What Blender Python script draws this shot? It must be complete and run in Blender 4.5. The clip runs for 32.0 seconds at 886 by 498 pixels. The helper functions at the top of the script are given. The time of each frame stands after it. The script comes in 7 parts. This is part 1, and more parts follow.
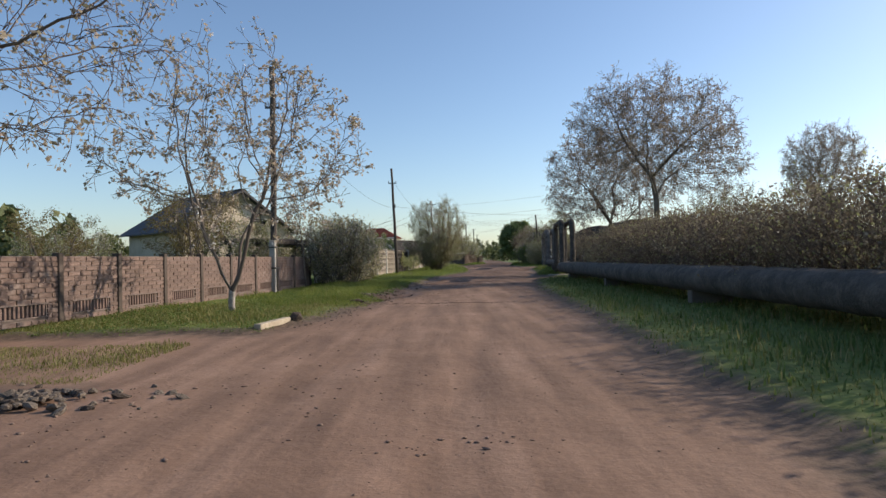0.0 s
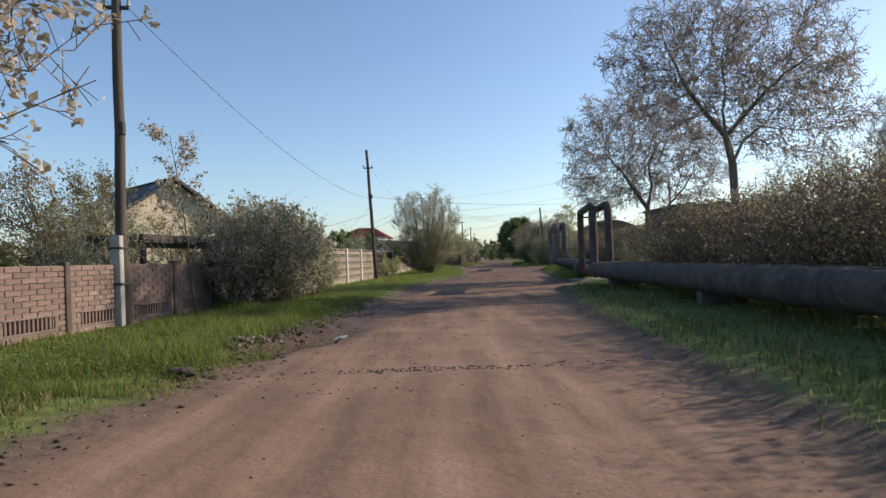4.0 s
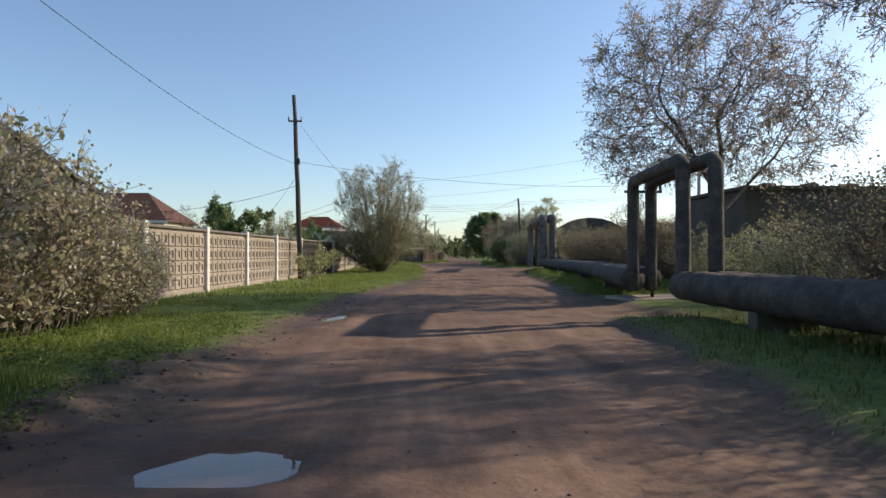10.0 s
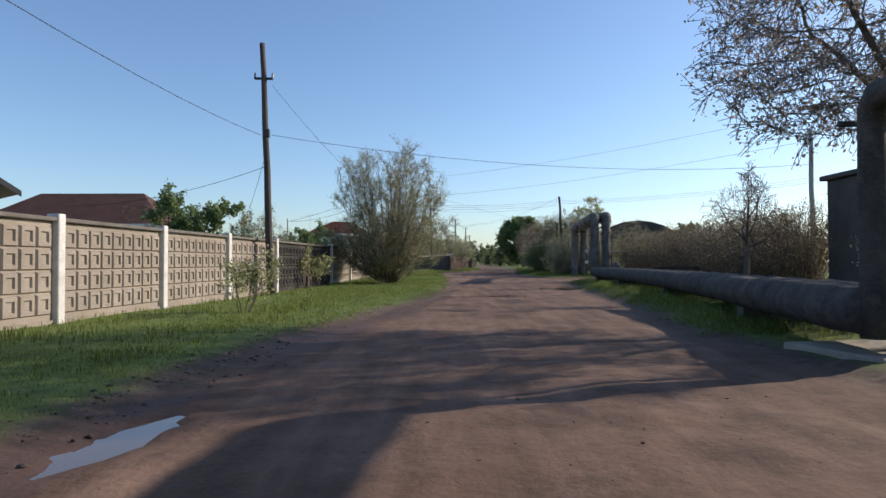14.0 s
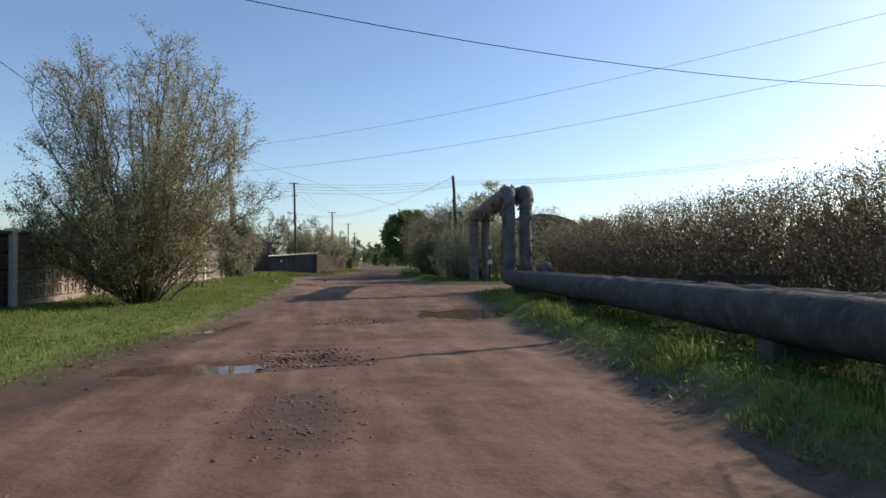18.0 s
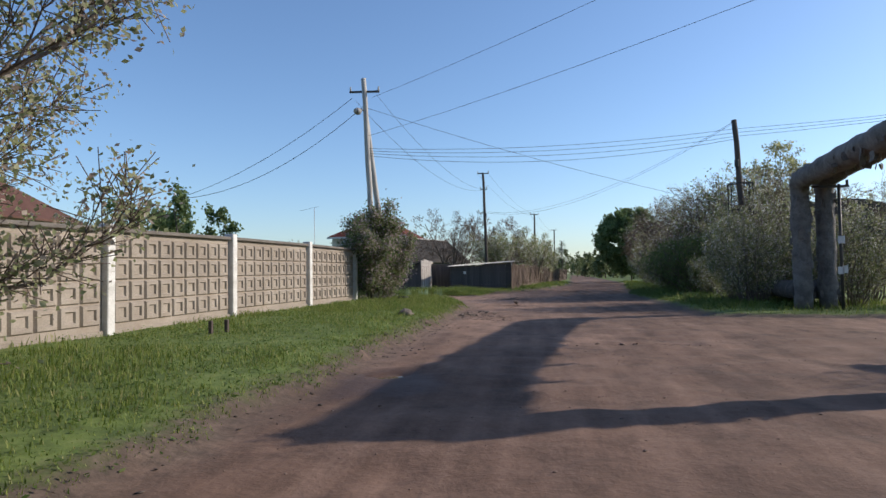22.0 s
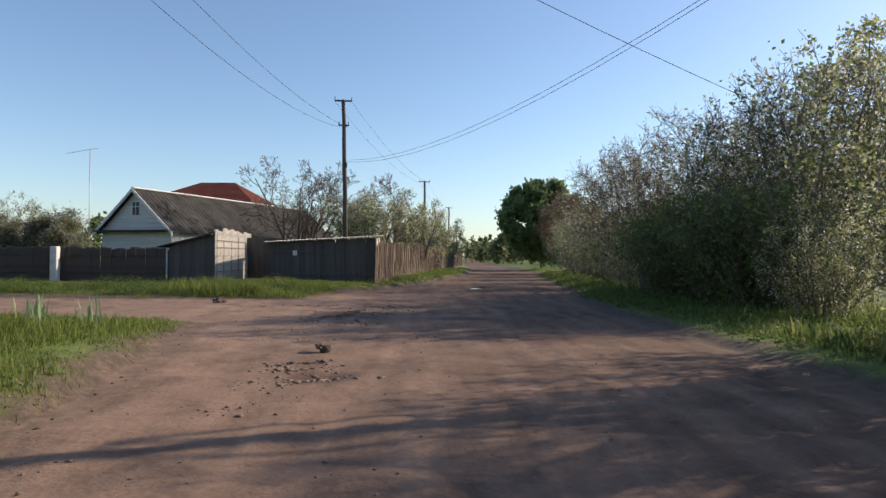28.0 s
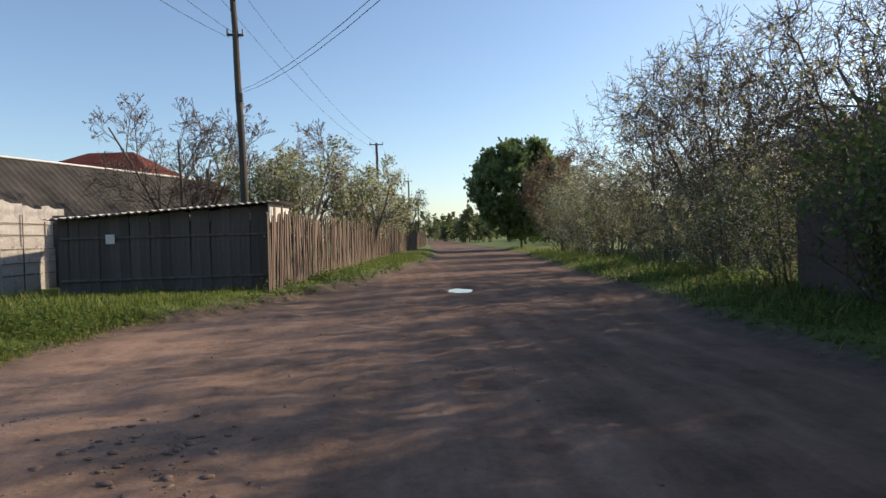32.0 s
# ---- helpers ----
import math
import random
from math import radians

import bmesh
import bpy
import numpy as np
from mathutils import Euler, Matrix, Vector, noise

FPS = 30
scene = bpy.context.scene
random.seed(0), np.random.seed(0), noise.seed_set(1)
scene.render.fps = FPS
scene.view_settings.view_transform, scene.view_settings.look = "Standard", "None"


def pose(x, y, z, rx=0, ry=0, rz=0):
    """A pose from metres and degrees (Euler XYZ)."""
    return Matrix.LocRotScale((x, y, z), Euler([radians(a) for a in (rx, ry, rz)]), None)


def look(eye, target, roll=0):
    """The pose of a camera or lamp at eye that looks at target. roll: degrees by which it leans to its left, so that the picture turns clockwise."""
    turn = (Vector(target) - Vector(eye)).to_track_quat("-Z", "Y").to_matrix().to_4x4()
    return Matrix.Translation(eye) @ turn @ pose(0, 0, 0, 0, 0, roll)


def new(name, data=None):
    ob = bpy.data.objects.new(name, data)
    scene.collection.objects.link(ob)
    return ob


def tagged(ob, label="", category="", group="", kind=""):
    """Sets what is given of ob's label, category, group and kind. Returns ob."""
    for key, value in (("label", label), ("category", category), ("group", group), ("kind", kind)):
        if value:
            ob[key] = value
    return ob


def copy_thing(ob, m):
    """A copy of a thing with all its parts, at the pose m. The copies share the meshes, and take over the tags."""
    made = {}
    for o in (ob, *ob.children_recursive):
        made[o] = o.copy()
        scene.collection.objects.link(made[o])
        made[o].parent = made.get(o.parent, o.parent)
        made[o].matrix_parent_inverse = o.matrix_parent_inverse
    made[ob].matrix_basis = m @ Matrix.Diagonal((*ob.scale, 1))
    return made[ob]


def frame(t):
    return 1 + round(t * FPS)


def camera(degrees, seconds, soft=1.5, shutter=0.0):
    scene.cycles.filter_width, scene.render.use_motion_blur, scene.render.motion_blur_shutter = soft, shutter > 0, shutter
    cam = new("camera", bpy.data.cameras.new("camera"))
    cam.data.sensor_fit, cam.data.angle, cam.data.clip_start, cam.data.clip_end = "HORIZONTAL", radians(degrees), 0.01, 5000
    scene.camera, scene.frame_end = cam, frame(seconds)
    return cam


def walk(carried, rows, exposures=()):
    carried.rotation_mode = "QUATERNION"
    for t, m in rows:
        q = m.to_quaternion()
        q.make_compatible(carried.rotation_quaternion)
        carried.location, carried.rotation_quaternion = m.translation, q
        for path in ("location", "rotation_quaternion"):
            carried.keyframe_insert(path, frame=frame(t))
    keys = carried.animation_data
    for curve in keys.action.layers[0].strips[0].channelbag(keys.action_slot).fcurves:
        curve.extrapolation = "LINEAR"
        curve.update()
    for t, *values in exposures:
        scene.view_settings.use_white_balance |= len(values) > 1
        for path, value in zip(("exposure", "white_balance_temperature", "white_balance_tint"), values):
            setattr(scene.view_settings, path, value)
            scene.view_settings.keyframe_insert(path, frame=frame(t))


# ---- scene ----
EXPO = 0.26
cam = camera(69.97, 32.0, soft=1.5)
# seconds, eye in metres, then yaw, pitch and roll in degrees
ROWS = [
    (0.0, 0.000, 0.000, 1.242, 0.14, 0.91, 1.14),
    (0.5, 0.068, 1.550, 1.246, -0.60, 1.21, 1.67),
    (1.0, 0.191, 2.946, 1.248, -1.16, 0.75, 1.69),
    (1.5, 0.271, 4.275, 1.247, -1.59, 0.63, 2.16),
    (2.0, 0.381, 5.650, 1.265, -2.07, 1.29, 1.72),
    (2.5, 0.467, 6.819, 1.272, -1.77, 0.98, 2.13),
    (3.0, 0.518, 8.079, 1.275, -1.12, 0.70, 1.48),
    (3.5, 0.581, 9.246, 1.284, -0.69, 0.93, 1.95),
    (5.5, 0.463, 13.721, 1.350, 1.21, 0.88, 1.83),
    (6.0, 0.445, 14.810, 1.377, 1.08, 1.16, 1.75),
    (6.5, 0.474, 15.882, 1.336, 0.94, 0.65, 1.33),
    (7.0, 0.500, 17.019, 1.299, 0.87, -0.86, 1.33),
    (7.5, 0.522, 17.999, 1.306, 0.80, 0.43, 0.61),
    (8.0, 0.580, 19.012, 1.306, 0.69, 1.79, 0.52),
    (8.5, 0.634, 19.995, 1.311, 0.44, 0.96, -0.48),
    (9.0, 0.717, 20.982, 1.294, -0.50, 0.89, -0.29),
    (9.5, 0.861, 22.037, 1.285, -2.26, 0.59, -0.35),
    (10.0, 1.004, 23.028, 1.282, -3.44, 0.53, 0.08),
    (10.5, 1.134, 24.043, 1.277, -3.47, 0.79, 0.07),
    (11.0, 1.212, 25.092, 1.259, -2.79, 0.82, -0.06),
    (11.5, 1.295, 26.085, 1.246, -2.02, 0.72, -0.25),
    (12.0, 1.380, 27.240, 1.249, -1.47, 0.38, -0.43),
    (12.5, 1.457, 28.326, 1.258, -0.91, 0.87, -0.28),
    (13.0, 1.538, 29.368, 1.268, -0.59, 1.08, -0.33),
    (13.5, 1.671, 30.550, 1.258, -0.34, 1.32, 0.10),
    (15.5, 2.534, 36.089, 1.189, -2.64, 0.86, -1.35),
    (16.0, 2.815, 37.883, 1.231, -4.01, 2.22, -1.70),
    (16.5, 3.119, 39.833, 1.263, -4.99, 1.39, -0.75),
    (17.0, 3.459, 41.983, 1.280, -6.23, 0.51, -1.06),
    (17.5, 3.917, 44.302, 1.288, -8.24, 0.86, -0.40),
    (18.0, 4.465, 46.494, 1.289, -10.29, 1.18, 0.20),
    (18.5, 5.042, 48.739, 1.298, -11.23, 0.76, 1.34),
    (19.0, 5.545, 51.058, 1.304, -10.25, 0.69, 1.81),
    (19.5, 5.831, 53.381, 1.306, -7.74, 0.82, 1.73),
    (20.0, 5.954, 55.569, 1.301, -4.00, 0.87, 1.82),
    (20.5, 5.841, 57.600, 1.295, 1.55, 1.11, 1.39),
    (21.0, 5.589, 59.485, 1.281, 6.59, 0.44, 1.87),
    (21.5, 5.328, 61.315, 1.285, 8.54, 0.45, 2.79),
    (22.0, 5.085, 63.178, 1.274, 8.30, 2.37, 0.77),
    (22.5, 4.942, 64.994, 1.294, 7.36, 2.34, 1.80),
    (23.0, 4.878, 66.780, 1.276, 4.52, 1.07, 0.40),
    (23.5, 4.941, 68.423, 1.262, 0.87, 0.73, -0.59),
    (24.0, 5.112, 69.985, 1.235, -2.30, 1.59, -0.32),
    (24.5, 5.254, 71.568, 1.230, -2.60, 0.87, -0.41),
    (26.5, 5.438, 77.309, 1.278, -1.83, 0.73, -0.31),
    (27.0, 5.505, 78.747, 1.278, -1.60, 0.94, -0.01),
    (27.5, 5.575, 80.210, 1.281, -1.41, 0.87, 0.07),
    (28.0, 5.634, 81.814, 1.279, -1.23, 0.82, -0.48),
    (28.5, 5.705, 83.552, 1.272, -0.82, 0.99, -0.62),
    (29.0, 5.721, 85.231, 1.267, -0.02, 1.13, -1.12),
    (29.5, 5.725, 86.811, 1.265, 1.16, 0.62, -0.49),
    (30.0, 5.674, 88.385, 1.263, 1.69, 0.10, -1.63),
    (30.5, 5.731, 89.839, 1.277, 0.78, 1.13, 0.14),
    (31.0, 5.782, 91.207, 1.273, -1.28, 0.76, -1.60),
    (31.5, 5.904, 92.517, 1.292, -2.98, 0.55, 0.16),
    (32.0, 6.073, 93.907, 1.281, -4.66, -1.07, 1.66),
]
walk(cam, [(t, pose(x, y, z, 90 + pitch, roll, yaw)) for t, x, y, z, yaw, pitch, roll in ROWS], exposures=[(t, EXPO + e, k, 10.0) for t, k, e in ((0.0, 7000, -0.03), (3.0, 7050, 0.04), (6.0, 7000, 0.1), (7.0, 6900, 0.08), (9.0, 7050, 0.1), (10.0, 7150, 0.1), (11.0, 7150, 0.06), (13.0, 6450, 0.02), (15.5, 6600, -0.1), (17.0, 6700, -0.08), (19.0, 6950, 0.0), (21.0, 6850, 0.0), (22.0, 6300, -0.04), (23.0, 6300, -0.05), (24.0, 6350, -0.06), (27.0, 7150, 0.11), (28.0, 7050, 0.12), (29.0, 6650, -0.06), (31.0, 7450, 0.22), (32.0, 7300, 0.14))])

# ---- world, sun ----
SUN_EL, SUN_AZ = 25.7, 20.0   # elevation; azimuth from +x towards +y
world = bpy.data.worlds.new("sky")
scene.world = world
world.use_nodes = True
wn = world.node_tree.nodes
sky = wn.new("ShaderNodeTexSky")
sky.sky_type = "NISHITA"
sky.sun_disc = False
sky.sun_elevation = radians(SUN_EL)
sky.sun_rotation = radians(90 - SUN_AZ)
sky.air_density, sky.dust_density, sky.ozone_density = 1.0, 0.7, 3.5
wn["Background"].inputs["Strength"].default_value = 0.15
air = wn.new("ShaderNodeMix")
air.data_type, air.blend_type = "RGBA", "MULTIPLY"
air.inputs[0].default_value = 1.0
air.inputs[7].default_value = (0.945, 0.965, 1.01, 1.0)
world.node_tree.links.new(sky.outputs[0], air.inputs[6])
world.node_tree.links.new(air.outputs[2], wn["Background"].inputs["Color"])
sun = new("sun", bpy.data.lights.new("sun", "SUN"))
sun.data.energy, sun.data.angle, sun.data.color = 4.5, radians(0.6), (1.0, 0.89, 0.765)
sun_dir = Vector((math.cos(radians(SUN_EL)) * math.cos(radians(SUN_AZ)), math.cos(radians(SUN_EL)) * math.sin(radians(SUN_AZ)), math.sin(radians(SUN_EL))))
sun.matrix_world = look(sun_dir * 200, (0, 0, 0))

# ---- materials ----
class Mat:
    """A small builder for node materials."""

    def __init__(self, name):
        self.m = bpy.data.materials.new(name)
        self.m.use_nodes = True
        self.t = self.m.node_tree
        self.b = self.t.nodes["Principled BSDF"]
        self.co = self.n("ShaderNodeTexCoord").outputs["Object"]
        self.pos = self.n("ShaderNodeNewGeometry").outputs["Position"]

    def n(self, kind, **props):
        node = self.t.nodes.new(kind)
        for k, v in props.items():
            if k == "blend_type":
                node.blend_type = v
            elif k == "data_type":
                node.data_type = v
            elif k == "operation":
                node.operation = v
            elif k == "feature":
                node.feature = v
            elif k == "attribute_name":
                node.attribute_name = v
        return node

    def link(self, a, b):
        self.t.links.new(a, b)

    def scaled(self, scale, world_space=False):
        mp = self.n("ShaderNodeMapping")
        mp.inputs["Scale"].default_value = scale if isinstance(scale, tuple) else (scale,) * 3
        self.link(self.pos if world_space else self.co, mp.inputs[0])
        return mp.outputs[0]

    def noise(self, scale, detail=4.0, rough=0.6, world_space=False):
        nd = self.n("ShaderNodeTexNoise")
        nd.inputs["Scale"].default_value = 1.0
        nd.inputs["Detail"].default_value = detail
        nd.inputs["Roughness"].default_value = rough
        self.link(self.scaled(scale, world_space), nd.inputs["Vector"])
        return nd.outputs["Fac"]

    def voronoi(self, scale, world_space=False, feature="F1"):
        nd = self.n("ShaderNodeTexVoronoi", feature=feature)
        nd.inputs["Scale"].default_value = 1.0
        self.link(self.scaled(scale, world_space), nd.inputs["Vector"])
        return nd.outputs["Distance"]

    def ramp(self, fac, stops):
        nd = self.n("ShaderNodeValToRGB")
        els = nd.color_ramp.elements
        while len(els) < len(stops):
            els.new(0.5)
        for e, (p, c) in zip(els, stops):
            e.position = p
            e.color = c if isinstance(c, tuple) else (c, c, c, 1)
        self.link(fac, nd.inputs[0])
        return nd.outputs[0]

    def mix(self, fac, a, b, mode="MIX"):
        nd = self.n("ShaderNodeMix", data_type="RGBA", blend_type=mode)
        for val, idx in ((fac, 0), (a, 6), (b, 7)):
            if hasattr(val, "node"):
                self.link(val, nd.inputs[idx])
            else:
                nd.inputs[idx].default_value = val
        return nd.outputs[2]

    def math(self, op, a, b=0.0, c=0.0):
        nd = self.n("ShaderNodeMath", operation=op)
        for i, v in enumerate((a, b, c)):
            if hasattr(v, "node"):
                self.link(v, nd.inputs[i])
            else:
                nd.inputs[i].default_value = v
        return nd.outputs[0]

    def attr(self, name):
        nd = self.n("ShaderNodeAttribute", attribute_name=name)
        return nd.outputs["Fac"]

    def rand(self):
        return self.n("ShaderNodeObjectInfo").outputs["Random"]

    def island(self):
        return self.n("ShaderNodeNewGeometry").outputs["Random Per Island"]

    def bump(self, height, dist=0.01, strength=0.6):
        nd = self.n("ShaderNodeBump")
        nd.inputs["Strength"].default_value = strength
        nd.inputs["Distance"].default_value = dist
        self.link(height, nd.inputs["Height"])
        self.link(nd.outputs[0], self.b.inputs["Normal"])

    def done(self, color=None, rough=0.85, metal=0.0, spec=0.3):
        if color is not None:
            if hasattr(color, "node"):
                self.link(color, self.b.inputs["Base Color"])
            else:
                self.b.inputs["Base Color"].default_value = color
        if hasattr(rough, "node"):
            self.link(rough, self.b.inputs["Roughness"])
        else:
            self.b.inputs["Roughness"].default_value = rough
        self.b.inputs["Metallic"].default_value = metal
        self.b.inputs["Specular IOR Level"].default_value = spec
        return self.m


def c4(*v):
    return (*v, 1.0)


def surface(name, c1, c2, scale, fine=40.0, rough=0.85, metal=0.0, bump=0.006, dirt=None, dirt_amt=0.5, vary=0.0, spec=0.3):
    """Two-scale weathered surface: c1/c2 patches, fine grain, optional dirt stains, optional per-piece variation."""
    k = Mat(name)
    big = k.noise(scale, 5, 0.6)
    grain = k.noise(fine, 3, 0.6)
    color = k.ramp(big, [(0.32, c1), (0.68, c2)])
    color = k.mix(0.35, color, k.ramp(grain, [(0.3, 0.35), (0.7, 1.0)]), "MULTIPLY")
    if dirt:
        color = k.mix(k.ramp(k.noise(scale * 2.3 if not isinstance(scale, tuple) else 1.4, 6, 0.7), [(0.5, 0.0), (0.72, dirt_amt)]), color, dirt)
    if vary:
        color = k.mix(k.math("MULTIPLY", k.rand(), vary), color, c4(0.03, 0.025, 0.02))
    k.bump(k.math("ADD", grain, big), bump)
    return k.done(color, rough, metal, spec)


def leafy(name, stops, trans=0.45):
    """Leaf or blossom with light passing through; colour varies from leaf to leaf."""
    k = Mat(name)
    color = k.ramp(k.island(), stops)
    k.done(color, 0.6, 0.0, 0.25)
    tr = k.n("ShaderNodeBsdfTranslucent")
    k.link(color, tr.inputs["Color"])
    mx = k.n("ShaderNodeMixShader")
    mx.inputs[0].default_value = trans
    k.link(k.b.outputs[0], mx.inputs[1])
    k.link(tr.outputs[0], mx.inputs[2])
    k.link(mx.outputs[0], k.t.nodes["Material Output"].inputs["Surface"])
    return k.m


M = {}
M["bark"] = surface("bark", c4(0.10, 0.08, 0.065), c4(0.20, 0.165, 0.14), (3, 3, 1.2), 45, 0.95, bump=0.012)
M["bark_pale"] = surface("bark_pale", c4(0.16, 0.14, 0.125), c4(0.32, 0.29, 0.26), (3, 3, 1.0), 45, 0.95, bump=0.01)
M["twig"] = surface("twig", c4(0.10, 0.075, 0.06), c4(0.19, 0.14, 0.11), 4, 30, 0.9)
M["twig_grey"] = surface("twig_grey", c4(0.14, 0.12, 0.105), c4(0.26, 0.22, 0.19), 4, 30, 0.9)
M["limewash"] = surface("limewash", c4(0.24, 0.21, 0.19), c4(0.50, 0.465, 0.42), 9, 40, 0.95, dirt=c4(0.2, 0.16, 0.12))
M["leaf_walnut"] = leafy("leaf_walnut", [(0.0, c4(0.28, 0.25, 0.16)), (0.5, c4(0.40, 0.34, 0.25)), (1.0, c4(0.50, 0.40, 0.33))], 0.45)
M["leaf_olive"] = leafy("leaf_olive", [(0.0, c4(0.19, 0.21, 0.085)), (0.6, c4(0.34, 0.35, 0.16)), (1.0, c4(0.48, 0.45, 0.27))], 0.6)
M["leaf_bush"] = leafy("leaf_bush", [(0.0, c4(0.19, 0.19, 0.09)), (0.5, c4(0.37, 0.35, 0.20)), (0.8, c4(0.48, 0.39, 0.29)), (1.0, c4(0.52, 0.51, 0.31))], 0.6)
M["leaf_willow"] = leafy("leaf_willow", [(0.0, c4(0.17, 0.19, 0.08)), (0.6, c4(0.30, 0.315, 0.155)), (1.0, c4(0.44, 0.42, 0.26))], 0.5)
M["leaf_iris"] = leafy("leaf_iris", [(0.0, c4(0.16, 0.22, 0.11)), (1.0, c4(0.28, 0.36, 0.20))], 0.35)
M["leaf_vine"] = leafy("leaf_vine", [(0.0, c4(0.13, 0.10, 0.07)), (0.6, c4(0.22, 0.175, 0.12)), (1.0, c4(0.32, 0.27, 0.19))], 0.35)
M["leaf_under"] = leafy("leaf_under", [(0.0, c4(0.07, 0.11, 0.03)), (0.7, c4(0.14, 0.19, 0.055)), (1.0, c4(0.24, 0.22, 0.10))], 0.45)
M["leaf_dark"] = leafy("leaf_dark", [(0.0, c4(0.10, 0.15, 0.055)), (1.0, c4(0.22, 0.28, 0.12))], 0.55)
M["leaf_weed"] = leafy("leaf_weed", [(0.0, c4(0.07, 0.11, 0.025)), (0.6, c4(0.13, 0.19, 0.045)), (1.0, c4(0.21, 0.25, 0.08))], 0.5)
M["leaf_lilac"] = leafy("leaf_lilac", [(0.0, c4(0.10, 0.13, 0.05)), (0.55, c4(0.18, 0.22, 0.09)), (0.7, c4(0.28, 0.22, 0.20)), (1.0, c4(0.42, 0.34, 0.34))], 0.5)
M["leaf_grey"] = leafy("leaf_grey", [(0.0, c4(0.26, 0.20, 0.155)), (0.6, c4(0.40, 0.325, 0.26)), (1.0, c4(0.55, 0.47, 0.39))], 0.55)
M["blossom"] = leafy("blossom", [(0.0, c4(0.60, 0.55, 0.50)), (1.0, c4(0.78, 0.75, 0.70))], 0.5)
M["leaf_brown"] = leafy("leaf_brown", [(0.0, c4(0.13, 0.10, 0.04)), (0.6, c4(0.20, 0.15, 0.06)), (1.0, c4(0.24, 0.22, 0.09))])
M["leaf_russet"] = leafy("leaf_russet", [(0.0, c4(0.13, 0.08, 0.055)), (0.6, c4(0.22, 0.15, 0.10)), (1.0, c4(0.30, 0.24, 0.16))], 0.5)
M["leaf_far"] = leafy("leaf_far", [(0.0, c4(0.09, 0.12, 0.05)), (1.0, c4(0.18, 0.20, 0.09))], 0.35)
M["grass"] = leafy("grass", [(0.0, c4(0.065, 0.105, 0.017)), (0.4, c4(0.15, 0.20, 0.035)), (0.8, c4(0.24, 0.275, 0.068)), (1.0, c4(0.33, 0.30, 0.13))], 0.5)
M["grass_dry"] = leafy("grass_dry", [(0.0, c4(0.11, 0.12, 0.034)), (0.45, c4(0.185, 0.19, 0.055)), (0.8, c4(0.27, 0.25, 0.09)), (1.0, c4(0.38, 0.32, 0.17))], 0.45)
M["concrete"] = surface("concrete", c4(0.34, 0.30, 0.25), c4(0.46, 0.41, 0.34), 1.3, 30, 0.92, dirt=c4(0.16, 0.13, 0.10), dirt_amt=0.65)
M["panel_concrete"] = surface("panel_concrete", c4(0.27, 0.225, 0.18), c4(0.37, 0.315, 0.255), 0.9, 34, 0.92, dirt=c4(0.22, 0.17, 0.12), dirt_amt=0.55)
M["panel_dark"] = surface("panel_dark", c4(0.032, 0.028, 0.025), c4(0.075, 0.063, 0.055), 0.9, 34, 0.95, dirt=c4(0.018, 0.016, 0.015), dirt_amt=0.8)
M["coping"] = surface("coping", c4(0.12, 0.105, 0.09), c4(0.2, 0.175, 0.15), 1.5, 30, 0.95)
M["white_post"] = surface("white_post", c4(0.58, 0.55, 0.5), c4(0.74, 0.72, 0.68), 1.6, 30, 0.9, dirt=c4(0.3, 0.26, 0.22), dirt_amt=0.6)
M["brick_relief"] = surface("brick_relief", c4(0.175, 0.112, 0.094), c4(0.28, 0.195, 0.165), 1.6, 26, 0.92, dirt=c4(0.42, 0.35, 0.31), dirt_amt=0.5, vary=0.35)
M["brick_mortar"] = surface("brick_mortar", c4(0.16, 0.12, 0.105), c4(0.25, 0.195, 0.17), 2.0, 30, 0.95)
M["dark_post"] = surface("dark_post", c4(0.07, 0.055, 0.045), c4(0.13, 0.10, 0.085), 2.0, 30, 0.9)
M["pole_wood"] = surface("pole_wood", c4(0.055, 0.045, 0.04), c4(0.115, 0.095, 0.08), (6, 6, 0.5), 50, 0.93)
M["pole_concrete"] = surface("pole_concrete", c4(0.36, 0.34, 0.31), c4(0.5, 0.47, 0.43), 0.8, 30, 0.92, dirt=c4(0.2, 0.17, 0.14))
M["steel_dark"] = surface("steel_dark", c4(0.05, 0.048, 0.045), c4(0.10, 0.09, 0.085), 3, 40, 0.6, 0.4)
M["porcelain"] = surface("porcelain", c4(0.3, 0.28, 0.26), c4(0.45, 0.43, 0.4), 10, 40, 0.3)
M["cable"] = surface("cable", c4(0.03, 0.03, 0.03), c4(0.05, 0.05, 0.05), 3, 40, 0.7)
M["wrap"] = surface("wrap", c4(0.055, 0.048, 0.044), c4(0.12, 0.105, 0.092), 2.2, 24, 0.9, bump=0.04, dirt=c4(0.20, 0.17, 0.14), dirt_amt=0.5)
M["wrap_grey"] = surface("wrap_grey", c4(0.12, 0.11, 0.10), c4(0.25, 0.225, 0.205), 2.4, 22, 0.85, bump=0.05, dirt=c4(0.06, 0.052, 0.046), dirt_amt=0.75)
M["rust"] = surface("rust", c4(0.09, 0.055, 0.04), c4(0.17, 0.10, 0.07), 3, 40, 0.85, 0.2)
M["slate"] = surface("slate", c4(0.035, 0.032, 0.03), c4(0.085, 0.076, 0.068), 0.9, 16, 0.95, dirt=c4(0.02, 0.019, 0.016), dirt_amt=0.45, spec=0.1)
M["roof_dark"] = surface("roof_dark", c4(0.035, 0.035, 0.04), c4(0.06, 0.06, 0.065), 0.8, 20, 0.6)
